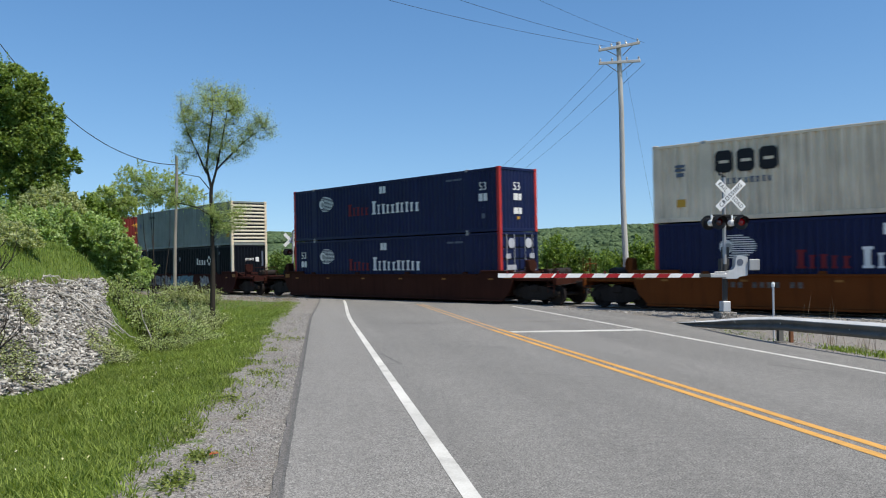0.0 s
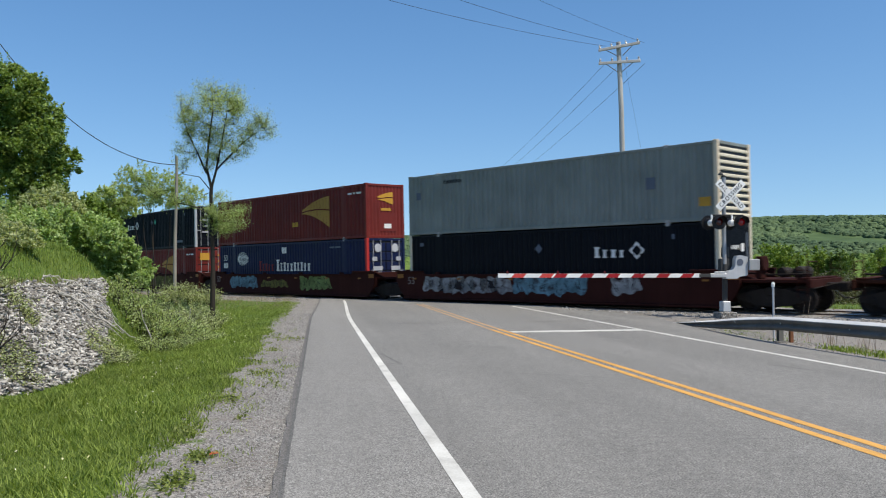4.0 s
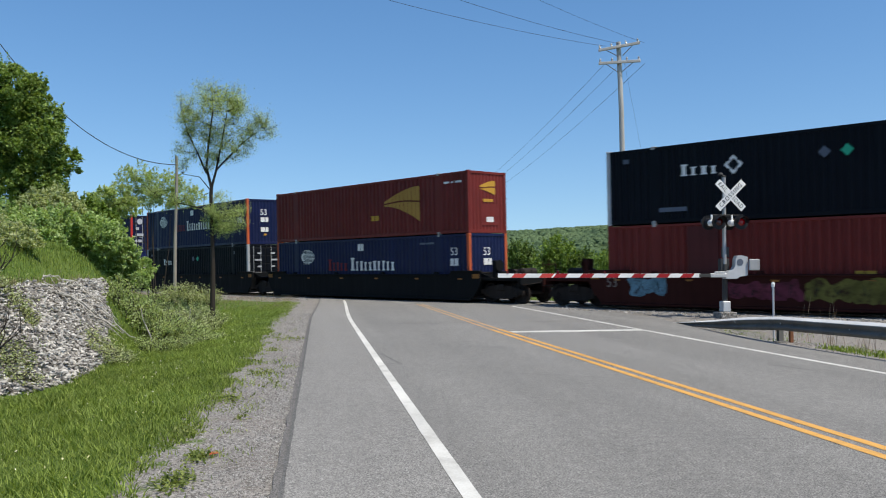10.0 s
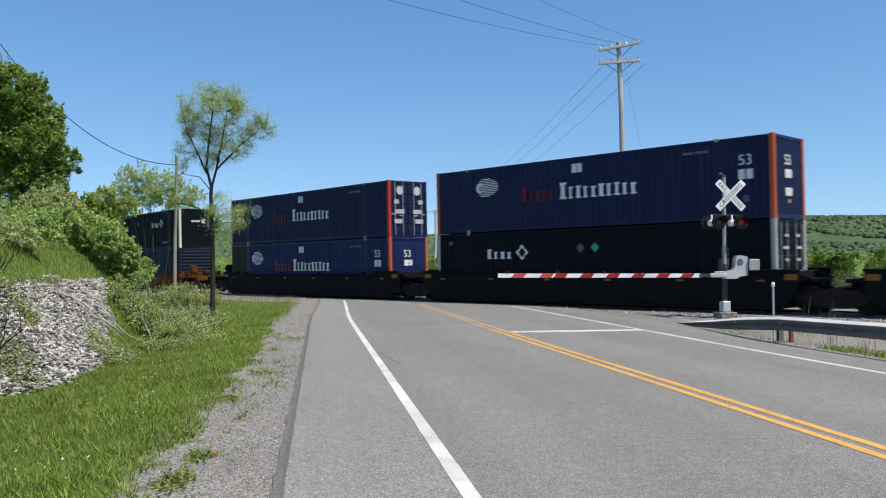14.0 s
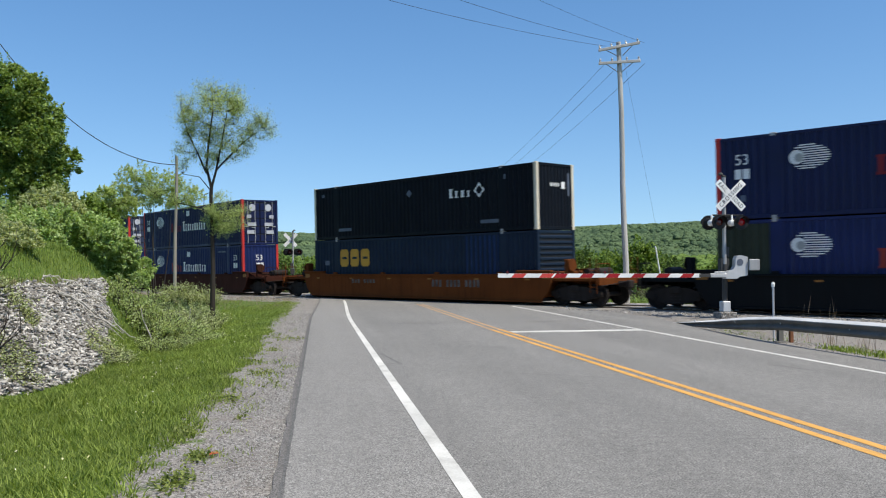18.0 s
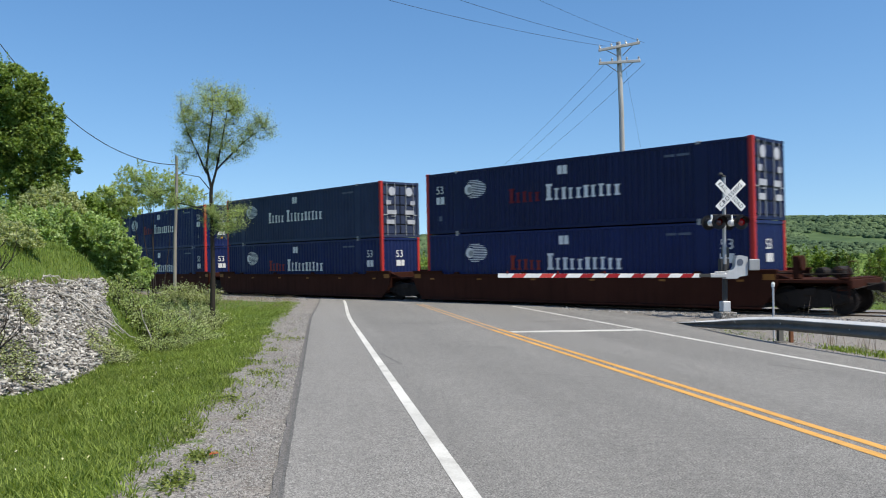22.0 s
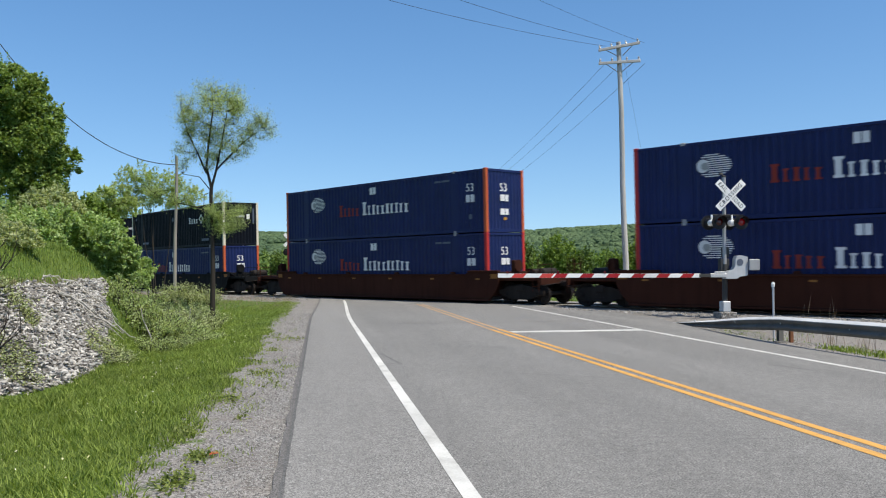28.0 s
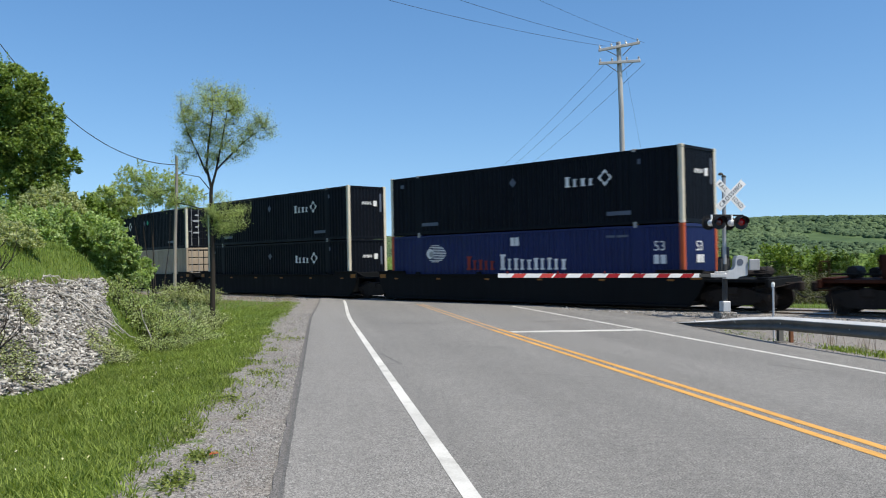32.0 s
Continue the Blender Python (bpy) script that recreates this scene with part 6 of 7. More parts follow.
def slim_tree():
    """Thin young tree with a sparse crown, one limb reaching out to the road's side."""
    rng, nr = random.Random(11), np.random.default_rng(11)
    c = tagged(new("tree"), "slender young tree with dark trunk and sparse spring leaves", "tree", "trees")
    ox, oy = -8.40, 30.0
    oz = ground_z(ox, oy)
    c.matrix_basis = Matrix.Translation((ox, oy, oz))
    g = Geo()
    dz = 1.28 - oz
    fork = Vector((-0.08, 0, dz + 3.15))
    g.tube([(0.0, 0, -0.3), (0.0, 0, dz + 0.2), (-0.06, 0.03, dz + 1.8), (-0.1, 0, dz + 2.9), fork], [0.105, 0.082, 0.070, 0.066, 0.064], 10)
    mains = ([fork, Vector((-0.28, 0.05, dz + 3.9)), Vector((-0.22, 0.1, dz + 4.9)), Vector((-0.05, 0.0, dz + 6.0)), Vector((-0.10, 0, dz + 6.8))],
             [fork, Vector((0.12, -0.1, dz + 3.8)), Vector((0.30, -0.15, dz + 4.7)), Vector((0.45, -0.1, dz + 5.6)), Vector((0.5, 0, dz + 6.4))],
             [Vector((0.12, -0.1, dz + 3.8)), Vector((0.55, 0.0, dz + 4.3)), Vector((1.05, 0.1, dz + 4.85)), Vector((1.75, 0.2, dz + 5.4))],
             [Vector((-0.28, 0.05, dz + 3.7)), Vector((-0.65, 0.1, dz + 4.5)), Vector((-1.0, 0.1, dz + 5.2)), Vector((-1.2, 0.0, dz + 6.0))],
             [Vector((-0.04, 0, dz + 2.1)), Vector((-0.55, -0.05, dz + 2.42)), Vector((-1.2, -0.1, dz + 2.58)), Vector((-2.1, -0.1, dz + 2.82))],
             [Vector((-0.10, 0, dz + 3.05)), Vector((-0.5, -0.05, dz + 3.55)), Vector((-1.1, -0.1, dz + 3.65))],
             [Vector((-0.10, 0, dz + 3.0)), Vector((-0.34, 0.0, dz + 2.9)), Vector((-0.38, 0.05, dz + 2.2)), Vector((-0.25, 0.05, dz + 1.9))])
    for i, m in enumerate(mains):
        n = len(m)
        g.tube(m, [(0.055, 0.05, 0.038, 0.04, 0.03, 0.025, 0.016)[i] * (1 - 0.75 * k / (n - 1)) for k in range(n)], 7)
    nodes = [p for m in mains[:6] for p in m[1:]] + [m[k].lerp(m[k + 1], 0.5) for m in mains[:4] for k in range(1, len(m) - 1)]
    lobes = ((0.05, 0, dz + 5.95, 1.50, 1.30, 100), (1.6, 0.1, dz + 5.4, 0.70, 0.75, 20), (-0.95, 0, dz + 5.8, 0.65, 0.8, 16), (0.9, 0, dz + 6.1, 0.6, 0.7, 12), (-1.05, 0, dz + 4.5, 0.60, 0.55, 9), (-0.5, 0.2, dz + 5.0, 0.9, 0.8, 12), (0.40, 0, dz + 4.5, 0.6, 0.55, 16), (-0.35, 0.1, dz + 4.2, 0.5, 0.5, 9), (0.95, 0.1, dz + 4.75, 0.5, 0.4, 9), (-1.35, -0.1, dz + 2.75, 0.55, 0.28, 9), (-2.05, -0.1, dz + 2.95, 0.5, 0.35, 11))
    leaves = []
    for x, y, z, rx, rz, count in lobes:
        for _ in range(count):
            d = Vector((rng.gauss(0, 1), rng.gauss(0, 1), rng.gauss(0, 1))).normalized() * rng.uniform(0.5, 1.0)
            tip = Vector((x + d.x * rx, y + d.y * rx * 0.85, z + d.z * rz))
            root = min(nodes, key=lambda q: (q - tip).length + 0.5 * max(0.0, q.z - tip.z))
            mid = root.lerp(tip, 0.5) + Vector((rng.uniform(-0.1, 0.1), rng.uniform(-0.1, 0.1), -0.10))
            g.tube([root, mid, tip], [0.011, 0.007, 0.003], 4, caps=False)
            for k in range(3):
                s = root.lerp(mid, 1) if k == 0 else mid.lerp(tip, 0.33 * k)
                e = s + Vector((rng.gauss(0, 0.2), rng.gauss(0, 0.2), rng.uniform(0.0, 0.3)))
                g.tube([s, e], [0.007, 0.003], 3, caps=False)
                leaves += [s.lerp(e, rng.random()) for _ in range(28)]
            leaves += [mid.lerp(tip, rng.uniform(0.1, 1.1)) for _ in range(78)]
    low = []
    for x, z, rx, rz, count in ((0.55, dz + 2.05, 0.62, 0.62, 26), (-0.15, dz + 2.2, 0.4, 0.45, 7), (0.2, dz + 2.7, 0.4, 0.45, 8)):
        for _ in range(count):
            tip = Vector((x + rng.uniform(-rx, rx), rng.uniform(-0.4, 0.4), z + rng.uniform(-rz, rz) * 0.8))
            root = Vector((-0.03, 0.02, tip.z - rng.uniform(0.1, 0.6)))
            g.tube([root, root.lerp(tip, 0.5) + Vector((0, 0, 0.05)), tip], [0.012, 0.009, 0.004], 4, caps=False)
            low += [root.lerp(tip, rng.uniform(0.45, 1.1)) for _ in range(190)]
    part("trunk", g, M_BARK, c, "dark forked trunk and branches")
    pos = np.array([tuple(p) for p in leaves + low])
    pos += nr.normal(scale=0.105, size=pos.shape)
    part("crown", quads("leaves", leaf_quads(pos, 0.025, nr), M_LEAF_Y), None, c, "sparse yellow-green young leaves")
    return c


slim_tree()
# shrubs over the stone slope, the big tree behind them; clumps as (x, y, height, radius)
PLANTS = (
    ("bush", -10.23, 25.0, ((-1.19, -0.61, 2.75, 0.55), (-0.68, 0.26, 2.49, 0.58), (-0.16, -0.12, 2.44, 0.55), (0.27, -0.48, 2.23, 0.55), (-0.51, 0.39, 1.97, 0.58), (0.10, 0.00, 1.80, 0.58), (0.66, -0.27, 1.75, 0.41), (0.96, 0.30, 1.40, 0.34), (0.44, 0.10, 1.28, 0.45), (-0.16, -0.21, 1.28, 0.48), (1.13, -0.26, 1.11, 0.24), (-0.85, 0.21, 1.54, 0.48)), 0.046, 42000, M_LEAF_B, "rounded bright green bush on the bank"),
    ("bush", -13.05, 27.5, ((-0.46, -0.50, 3.55, 0.45), (0.02, 0.23, 3.69, 0.53), (0.49, -0.11, 3.42, 0.49), (-0.08, -0.47, 3.08, 0.53), (-0.65, 0.30, 3.04, 0.45), (0.68, 0.00, 2.99, 0.45)), 0.048, 20000, M_LEAF_G, "grey-green bush on the bank"),
    ("bush", -10.62, 21.5, ((-0.69, -0.52, 2.61, 0.47), (-0.32, 0.20, 2.54, 0.44), (0.13, -0.10, 2.36, 0.44), (0.50, -0.34, 2.10, 0.38), (0.05, 0.21, 1.95, 0.33), (-0.39, 0.00, 2.10, 0.38), (0.72, -0.16, 1.80, 0.24)), 0.042, 26000, M_LEAF_B, "bright green bush on the bank"),
    ("bush", -8.44, 16.0, ((-0.03, -0.44, 2.00, 0.40), (0.25, 0.14, 1.61, 0.31), (-0.14, -0.07, 1.39, 0.33), (-0.58, -0.48, 1.89, 0.55), (0.14, 0.20, 1.89, 0.31), (0.36, 0.00, 1.39, 0.20)), 0.032, 18000, M_LEAF_G, "straggly grey-green flowering shrub above the stones"),
    ("bush", -13.35, 31.0, ((0.04, -0.32, 3.42, 0.64), (-0.71, 0.11, 3.57, 0.53), (0.68, -0.04, 3.20, 0.43)), 0.060, 7000, M_LEAF_D, "dense dark green bush behind the bank"),
    ("tree", -16.81, 33.0, ((-0.31, -0.54, 8.44, 1.09), (0.35, 0.19, 7.70, 0.90), (-0.65, -0.12, 6.62, 1.59), (0.82, -0.38, 6.35, 0.95), (1.46, 0.18, 5.83, 0.59), (-0.08, 0.00, 4.80, 1.36), (0.94, -0.26, 4.80, 0.86), (-1.90, 0.48, 7.40, 1.50), (-2.36, 0.12, 5.48, 1.82), (0.25, -0.13, 8.70, 0.55), (1.16, -0.30, 4.30, 0.59)), 0.060, 140000, M_LEAF_T, "big broad leafy green tree rising behind the bushes"),
    ("tree", -18.59, 46.0, ((-0.37, -0.38, 5.34, 0.76), (0.32, 0.16, 5.50, 0.82), (0.89, -0.06, 4.99, 0.63), (-0.85, -0.23, 4.86, 0.57)), 0.075, 6500, M_LEAF_Y, "small yellow-green tree near the wooden pole"),
    ("tree", -16.20, 47.0, ((-1.88, -0.26, 6.75, 0.62), (-1.20, 0.12, 6.95, 0.66), (-0.36, -0.06, 6.35, 0.75), (0.61, -0.21, 6.45, 0.62), (-0.69, 0.17, 5.65, 0.75), (-1.65, 0.1, 5.75, 0.6), (0.35, 0.1, 5.5, 0.65), (1.26, 0.00, 5.85, 0.75), (2.05, -0.15, 5.60, 0.55)), 0.055, 11500, M_LEAF_Y, "airy pale green tree behind the wooden pole"),
)
for i, (kind, x, y, blobs, leaf, n, mt, lb) in enumerate(PLANTS):
    z = ground_z(x, y)
    bush((x, y, z), [(a, b, c - z, r) for a, b, c, r in blobs], leaf, n, mt, lb, 40 + i, 9 if n > 20000 else 5, kind, kind, 0.7 if leaf == 0.055 else 1.0)


def scrub(cx, cy, wide, deep, high, n, leaf, material, label, seed):
    """Loose twiggy scrub: many thin arching stems, leaves strung along each."""
    r2, rng = random.Random(seed), np.random.default_rng(seed)
    zc = ground_z(cx, cy)
    c = tagged(new("scrub"), label, "scrub", "roadside bushes")
    c.matrix_basis = Matrix.Translation((cx, cy, zc))
    g, pos = Geo(), []
    for _ in range(n):
        a, q = r2.uniform(0, 6.283), math.sqrt(r2.random())
        x, y = math.cos(a) * q * wide, math.sin(a) * q * deep
        s = Vector((x, y, ground_z(cx + x, cy + y) - zc - 0.03))
        h = high * r2.uniform(0.45, 1.1) * (1.0 - 0.45 * q * q)
        lean = Vector((r2.gauss(x / wide * 0.22, 0.22), r2.gauss(0, 0.2), 0)) * high
        mid = s + lean * 0.35 + Vector((0, 0, h * 0.62))
        tip = s + lean + Vector((0, 0, h))
        g.tube([s, mid, tip], [0.007, 0.005, 0.002], 4, caps=False)
        for k in range(3):
            f = s.lerp(mid, 0.6 + 0.4 * r2.random()) if k else mid.lerp(tip, 0.4)
            e = f + Vector((r2.gauss(0, 0.16), r2.gauss(0, 0.16), r2.uniform(0.0, 0.16)))
            g.tube([f, e], [0.004, 0.002], 3, caps=False)
            pos += [f.lerp(e, r2.uniform(0.2, 1.1)) for _ in range(7)]
        pos += [mid.lerp(tip, r2.uniform(-0.5, 1.05)) for _ in range(16)]
    part("woody_stem", g, M_BARK, c, "thin twiggy stems")
    p = np.array([tuple(v) for v in pos])
    p += rng.normal(scale=leaf * 1.1, size=p.shape)
    part("foliage", quads("leaves", leaf_quads(p, leaf, rng), material), None, c)


scrub(-6.95, 19.3, 0.72, 0.9, 1.15, 150, 0.031, M_LEAF_Y, "loose bright green scrub at the foot of the bank", 71)
scrub(-6.80, 20.6, 0.80, 0.8, 0.72, 110, 0.025, M_LEAF_Y, "thin grey-green twiggy scrub beside the verge", 72)
scrub(-7.55, 24.5, 0.90, 0.9, 0.85, 150, 0.028, M_LEAF_G, "sparse grey-green twiggy scrub near the young tree", 73)
scrub(-6.22, 15.3, 0.40, 0.6, 0.36, 90, 0.022, M_LEAF_G, "low pale green weeds at the foot of the stones", 74)
scrub(-10.6, 31.5, 1.6, 0.8, 0.8, 110, 0.034, M_LEAF_G, "thin weeds in front of the track ballast", 76)

scrub(-6.72, 12.8, 0.30, 0.4, 0.30, 80, 0.019, M_LEAF_G, "small pale leafy shrub among the stones", 77)
scrub(-6.12, 11.7, 0.32, 0.35, 0.26, 85, 0.018, M_LEAF_G, "low pale leafy shrub at the foot of the stones", 78)
scrub(-13.4, 42.8, 1.7, 0.7, 1.35, 200, 0.040, M_LEAF_G, "thin weeds round the foot of the wooden pole", 80)
scrub(-6.15, 17.9, 0.55, 0.5, 0.34, 130, 0.021, M_LEAF_Y, "low yellow-green weeds at the foot of the scrub", 81)
scrub(-5.95, 19.6, 0.6, 0.6, 0.30, 130, 0.021, M_LEAF_Y, "low yellow-green weeds at the foot of the scrub", 82)
scrub(-7.35, 12.0, 0.55, 0.7, 0.55, 170, 0.024, M_LEAF_G, "pale leafy shrub on the stone bank", 83)
scrub(-6.95, 22.3, 0.5, 0.5, 0.55, 90, 0.024, M_LEAF_G, "thin grey-green twiggy scrub beside the verge", 79)


def line_of_trees():
    """Bright trees along the field beyond the track."""
    r2 = random.Random(5)
    k = 0
    for tb in (-0.20, -0.155, -0.11, -0.03, 0.04, 0.10, 0.13, 0.165, 0.20, 0.235, 0.28, 0.33, 0.37, 0.41, 0.45, 0.49, 0.53, 0.57, 0.61):
        y = r2.uniform(95, 150)
        x = tb * y
        h = r2.uniform(6.0, 8.4) * (1.0 if tb > 0 else 0.7)
        blobs = [(r2.uniform(-1.6, 1.6), r2.uniform(-1.2, 1.2), h * r2.uniform(0.25, 0.80), r2.uniform(1.3, 2.1)) for _ in range(7)]
        bush(seat(x, y), blobs, 0.17, 3600, (M_FOREST, M_LEAF_D, M_FOREST, M_LEAF_D, M_LEAF_D)[k % 5], "leafy green tree in the field beyond the track", 200 + k, 4, "tree", "tree")
        k += 1


line_of_trees()


def brush():
    """Dull twiggy brush in front of the trees beyond the track."""
    rng, r2 = np.random.default_rng(23), random.Random(23)
    out = []
    for k in range(430):
        y = r2.uniform(60, 92)
        x = r2.choice((r2.uniform(0.30, 0.66), r2.uniform(0.30, 0.66), r2.uniform(-0.2, 0.3))) * y if k < 230 else r2.uniform(0.27, 0.50) * y
        h = r2.uniform(1.2, 2.6) * (1.0 if x > 0.26 * y else 0.55) * (1.0 if k < 230 else 1.15)
        n = 150
        d = rng.normal(size=(n, 3)) * np.array([0.8, 0.8, 0.0]) * h * 0.5
        pos = np.array([x, y, ground_z(x, y)]) + d
        pos[:, 2] += rng.random(n) ** 0.8 * h * (1 - 0.25 * np.abs(d[:, 0]) / h)
        out.append(leaf_quads(pos, 0.10, rng))
    tagged(new("brush", quads("brush", np.concatenate(out), M_BRUSH)), "dull grey-green twiggy brush beyond the track", "brush", kind="stuff")


brush()


def far_woods():
    """Wooded valley and hillside: a great many rounded, lumpy tree crowns with loose sprays on them."""
    rng = np.random.default_rng(17)
    rings, turns = 4, 9
    ang = np.arange(turns) * 2 * math.pi / turns
    for name, mt, lb, groups in (("valley_woods", M_VALLEY, "green deciduous woods across the valley floor", ((1900, 165, 420, 1.8, 3.4, 0.40, 46), (3600, 420, 900, 3.0, 5.5, 0.75, 24))),
                                 ("hill_woods", M_HAZY_WOOD, "distant hill woods, haze mixed into their dull green", ((4200, 900, 1300, 3.2, 5.6, 0.9, 9), (9500, 1200, 2050, 4.2, 7.4, 1.2, 6)))):
        corners = []
        for n, y0, y1, r0, r1, leaf, per in groups:
            for _ in range(n):
                y = y0 + (y1 - y0) * rng.random() ** 0.8
                x = rng.uniform(-0.45, 0.72) * y
                if noise.noise(Vector((x * 0.006, y * 0.004, 7.0))) > 0.5 and y < 1500:
                    continue
                r = rng.uniform(r0, r1)
                tall = 1.1 if y < 420 else 0.9 if y < 900 else 0.8
                mid = np.array([x, y, ground_z(x, y) + r * 0.35 * tall])
                shell = []
                for k in range(rings + 1):
                    e = -0.35 + (math.pi / 2 + 0.35) * k / rings
                    rr = r * (1 + rng.uniform(-0.22, 0.22, turns)) if k < rings else np.full(turns, r * 1.1)
                    shell.append(mid + np.stack([rr * math.cos(e) * np.cos(ang + 0.35 * k), rr * math.cos(e) * np.sin(ang + 0.35 * k), rr * tall * math.sin(e)], 1))
                for a, b in zip(shell, shell[1:]):
                    corners.append(np.stack([a, np.roll(a, -1, 0), np.roll(b, -1, 0), b], 1))
                d = rng.normal(size=(per, 3))
                d /= np.linalg.norm(d, axis=1)[:, None]
                d[:, 2] = (np.abs(d[:, 2]) * 1.1 - 0.2) * tall
                corners.append(leaf_quads(mid + d * r * rng.uniform(0.92, 1.15, (per, 1)), leaf, rng))
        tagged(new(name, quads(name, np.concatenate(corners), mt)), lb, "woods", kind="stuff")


far_woods()


def blades(name, spots, height, width, material, label, category, seed, lean=0.5):
    """Tapered grass blades, bent over a little, at the given (x, y, z, scale) places."""
    rng = np.random.default_rng(seed)
    p = np.asarray(spots, float)
    n = len(p)
    a = rng.uniform(0, 2 * math.pi, n)
    side = np.stack([np.cos(a), np.sin(a), np.zeros(n)], 1)
    b = rng.uniform(0, 2 * math.pi, n)
    bend = np.stack([np.cos(b), np.sin(b), np.zeros(n)], 1) * (rng.uniform(0.1, lean, n) * height * p[:, 3])[:, None]
    h = (height * p[:, 3] * rng.uniform(0.55, 1.2, n))[:, None]
    w = (width * (0.7 + 0.3 * p[:, 3]))[:, None]
    up = np.array([[0, 0, 1.0]])
    base = p[:, :3] - up * 0.02
    mid = base + up * h * 0.55 + bend * 0.35
    tip = base + up * h + bend
    q = np.stack([base - side * w, base + side * w, mid + side * w * 0.75, mid - side * w * 0.75], 1)
    t = np.stack([mid - side * w * 0.75, mid + side * w * 0.75, tip + side * w * 0.1, tip - side * w * 0.1], 1)
    me = quads(name, np.stack([q, t], 1), material)
    return tagged(new(name, me), label, category, kind="stuff")


def grass():
    rng = random.Random(3)
    spots = []
    for w0, w1, n in ((3.2, 6, 17000), (6, 9, 24000), (9, 14, 32000), (14, 22, 30000), (22, 41, 20000)):
        for _ in range(n):
            w = rng.uniform(w0, w1)
            u = rng.uniform(min(-4.2, toe(w) - 0.3), -0.55)
            x, y = road_xy(u, w)
            d = off_track(x, y)
            edge = -1.17 + 0.24 * noise.noise(Vector((w * 0.9, 3.3, 0))) + flare(w) + 0.18 * noise.noise(Vector((w * 4.0, u * 3, 0)))
            if u > edge and rng.random() > 0.006 + 0.10 * (noise.noise(Vector((x * 1.7, y * 1.1, 8.0))) > 0.33):
                continue
            if d < 3.8 + rng.random():
                continue
            if u < toe(w) - 0.05 and w < 17:
                continue
            patch = 0.75 + 0.55 * noise.noise(Vector((x * 0.8, y * 0.8, 1.0)))
            k = patch * (0.86 + 0.14 * smooth(-1.1, -1.8, u))
            spots.append((x, y, ground_z(x, y), max(0.25, k)))
    for _ in range(24):  # weedy tufts in the gravel
        w = 4.0 + 17 * rng.random() ** 1.5
        u = rng.uniform(-1.15, -0.42) + flare(w)
        r = rng.uniform(0.03, 0.13)
        for _ in range(int(30 + 260 * r)):
            x, y = road_xy(u + rng.gauss(0, r), w + rng.gauss(0, r * 1.6))
            spots.append((x, y, ground_z(x, y), rng.uniform(0.22, 0.5)))
    blades("verge_grass", spots, 0.15, 0.0065, M_GRASS, "lush uneven green grass along the road verge", "grass", 1, 1.1)
    spots = []
    for _ in range(46000):  # grassy shelf over the stones and the slope beyond them
        w = rng.uniform(9, 25)
        q = rng.uniform(0.0, 6.0) ** 1.0
        u = toe(w) - q
        if q < 1.22 and w - 4.0 * clip01(q / 1.25) < 15.9:
            continue
        x, y = road_xy(u, w)
        spots.append((x, y, ground_z(x, y), rng.uniform(0.6, 1.2)))
    for _ in range(15000):
        u, w = rng.uniform(-15, -4.0), rng.uniform(21, 46)
        x, y = road_xy(u, w)
        if off_track(x, y) > 3.5 + rng.random() * 1.5:
            spots.append((x, y, ground_z(x, y), rng.uniform(0.5, 1.1)))
    blades("bank_grass", spots, 0.16, 0.0065, M_GRASS, "green grass on top of the bank", "grass", 2)
    spots = []
    for _ in range(9000):  # weeds and grass behind the guard rail and beyond the track
        u, w = rng.uniform(9.3, 16), rng.uniform(6, 24)
        x, y = road_xy(u, w)
        if off_track(x, y) < 4.2 or u < right_edge(w) + 0.1 or noise.noise(Vector((x * 0.7, y * 0.7, 4))) < 0.12:
            continue
        spots.append((x, y, ground_z(x, y), rng.uniform(0.15, 0.42)))
    for _ in range(2600):
        u, w = 9.45 + abs(rng.gauss(0, 0.5)), rng.uniform(7.0, 14.6)
        x, y = road_xy(u, w)
        if noise.noise(Vector((x * 1.3, y * 1.3, 9))) > -0.15:
            spots.append((x, y, ground_z(x, y), rng.uniform(0.2, 0.6)))
    for _ in range(12000):
        s, d = rng.uniform(-40, 40), -rng.uniform(4.5, 22)
        x, y, h = arc(s)
        x, y = x - math.sin(h) * -d, y + math.cos(h) * -d
        spots.append((x, y, ground_z(x, y), rng.uniform(0.8, 1.8)))
    blades("rough_grass", spots, 0.22, 0.014, M_GRASS, "rough weedy grass on gravel behind the guard rail", "grass", 3)
    spots = []
    for cu, cw, n, h in ((11.95, 17.8, 10, 0.98), (12.20, 18.2, 14, 1.02), (11.30, 17.9, 7, 1.10), (12.75, 17.6, 5, 0.8), (12.45, 17.9, 4, 0.9), (10.0, 14.0, 20, 0.4), (10.6, 13.0, 24, 0.4)):
        for _ in range(n):
            x, y = road_xy(cu + rng.gauss(0, 0.10), cw + rng.gauss(0, 0.1))
            spots.append((x, y, ground_z(x, y), h * rng.uniform(0.5, 1.1)))
    for _ in range(4200):  # straw along the foot of the ballast
        s, d = rng.uniform(-45, -3), 3.3 + abs(rng.gauss(0, 1.1))
        x, y, h = arc(s)
        x, y = x + math.sin(h) * d, y - math.cos(h) * d
        if uw(x, y)[0] < -1.0:
            spots.append((x, y, ground_z(x, y), rng.uniform(0.10, 0.30)))
    for _ in range(2600):  # withered patches in the grass before the track
        s, d = rng.uniform(-32, -4), rng.uniform(4.2, 10.0)
        x, y, h = arc(s)
        x, y = x + math.sin(h) * d, y - math.cos(h) * d
        if uw(x, y)[0] < -1.2 and noise.noise(Vector((x * 0.5, y * 0.5, 15.0))) > -0.05:
            spots.append((x, y, ground_z(x, y), rng.uniform(0.12, 0.34)))
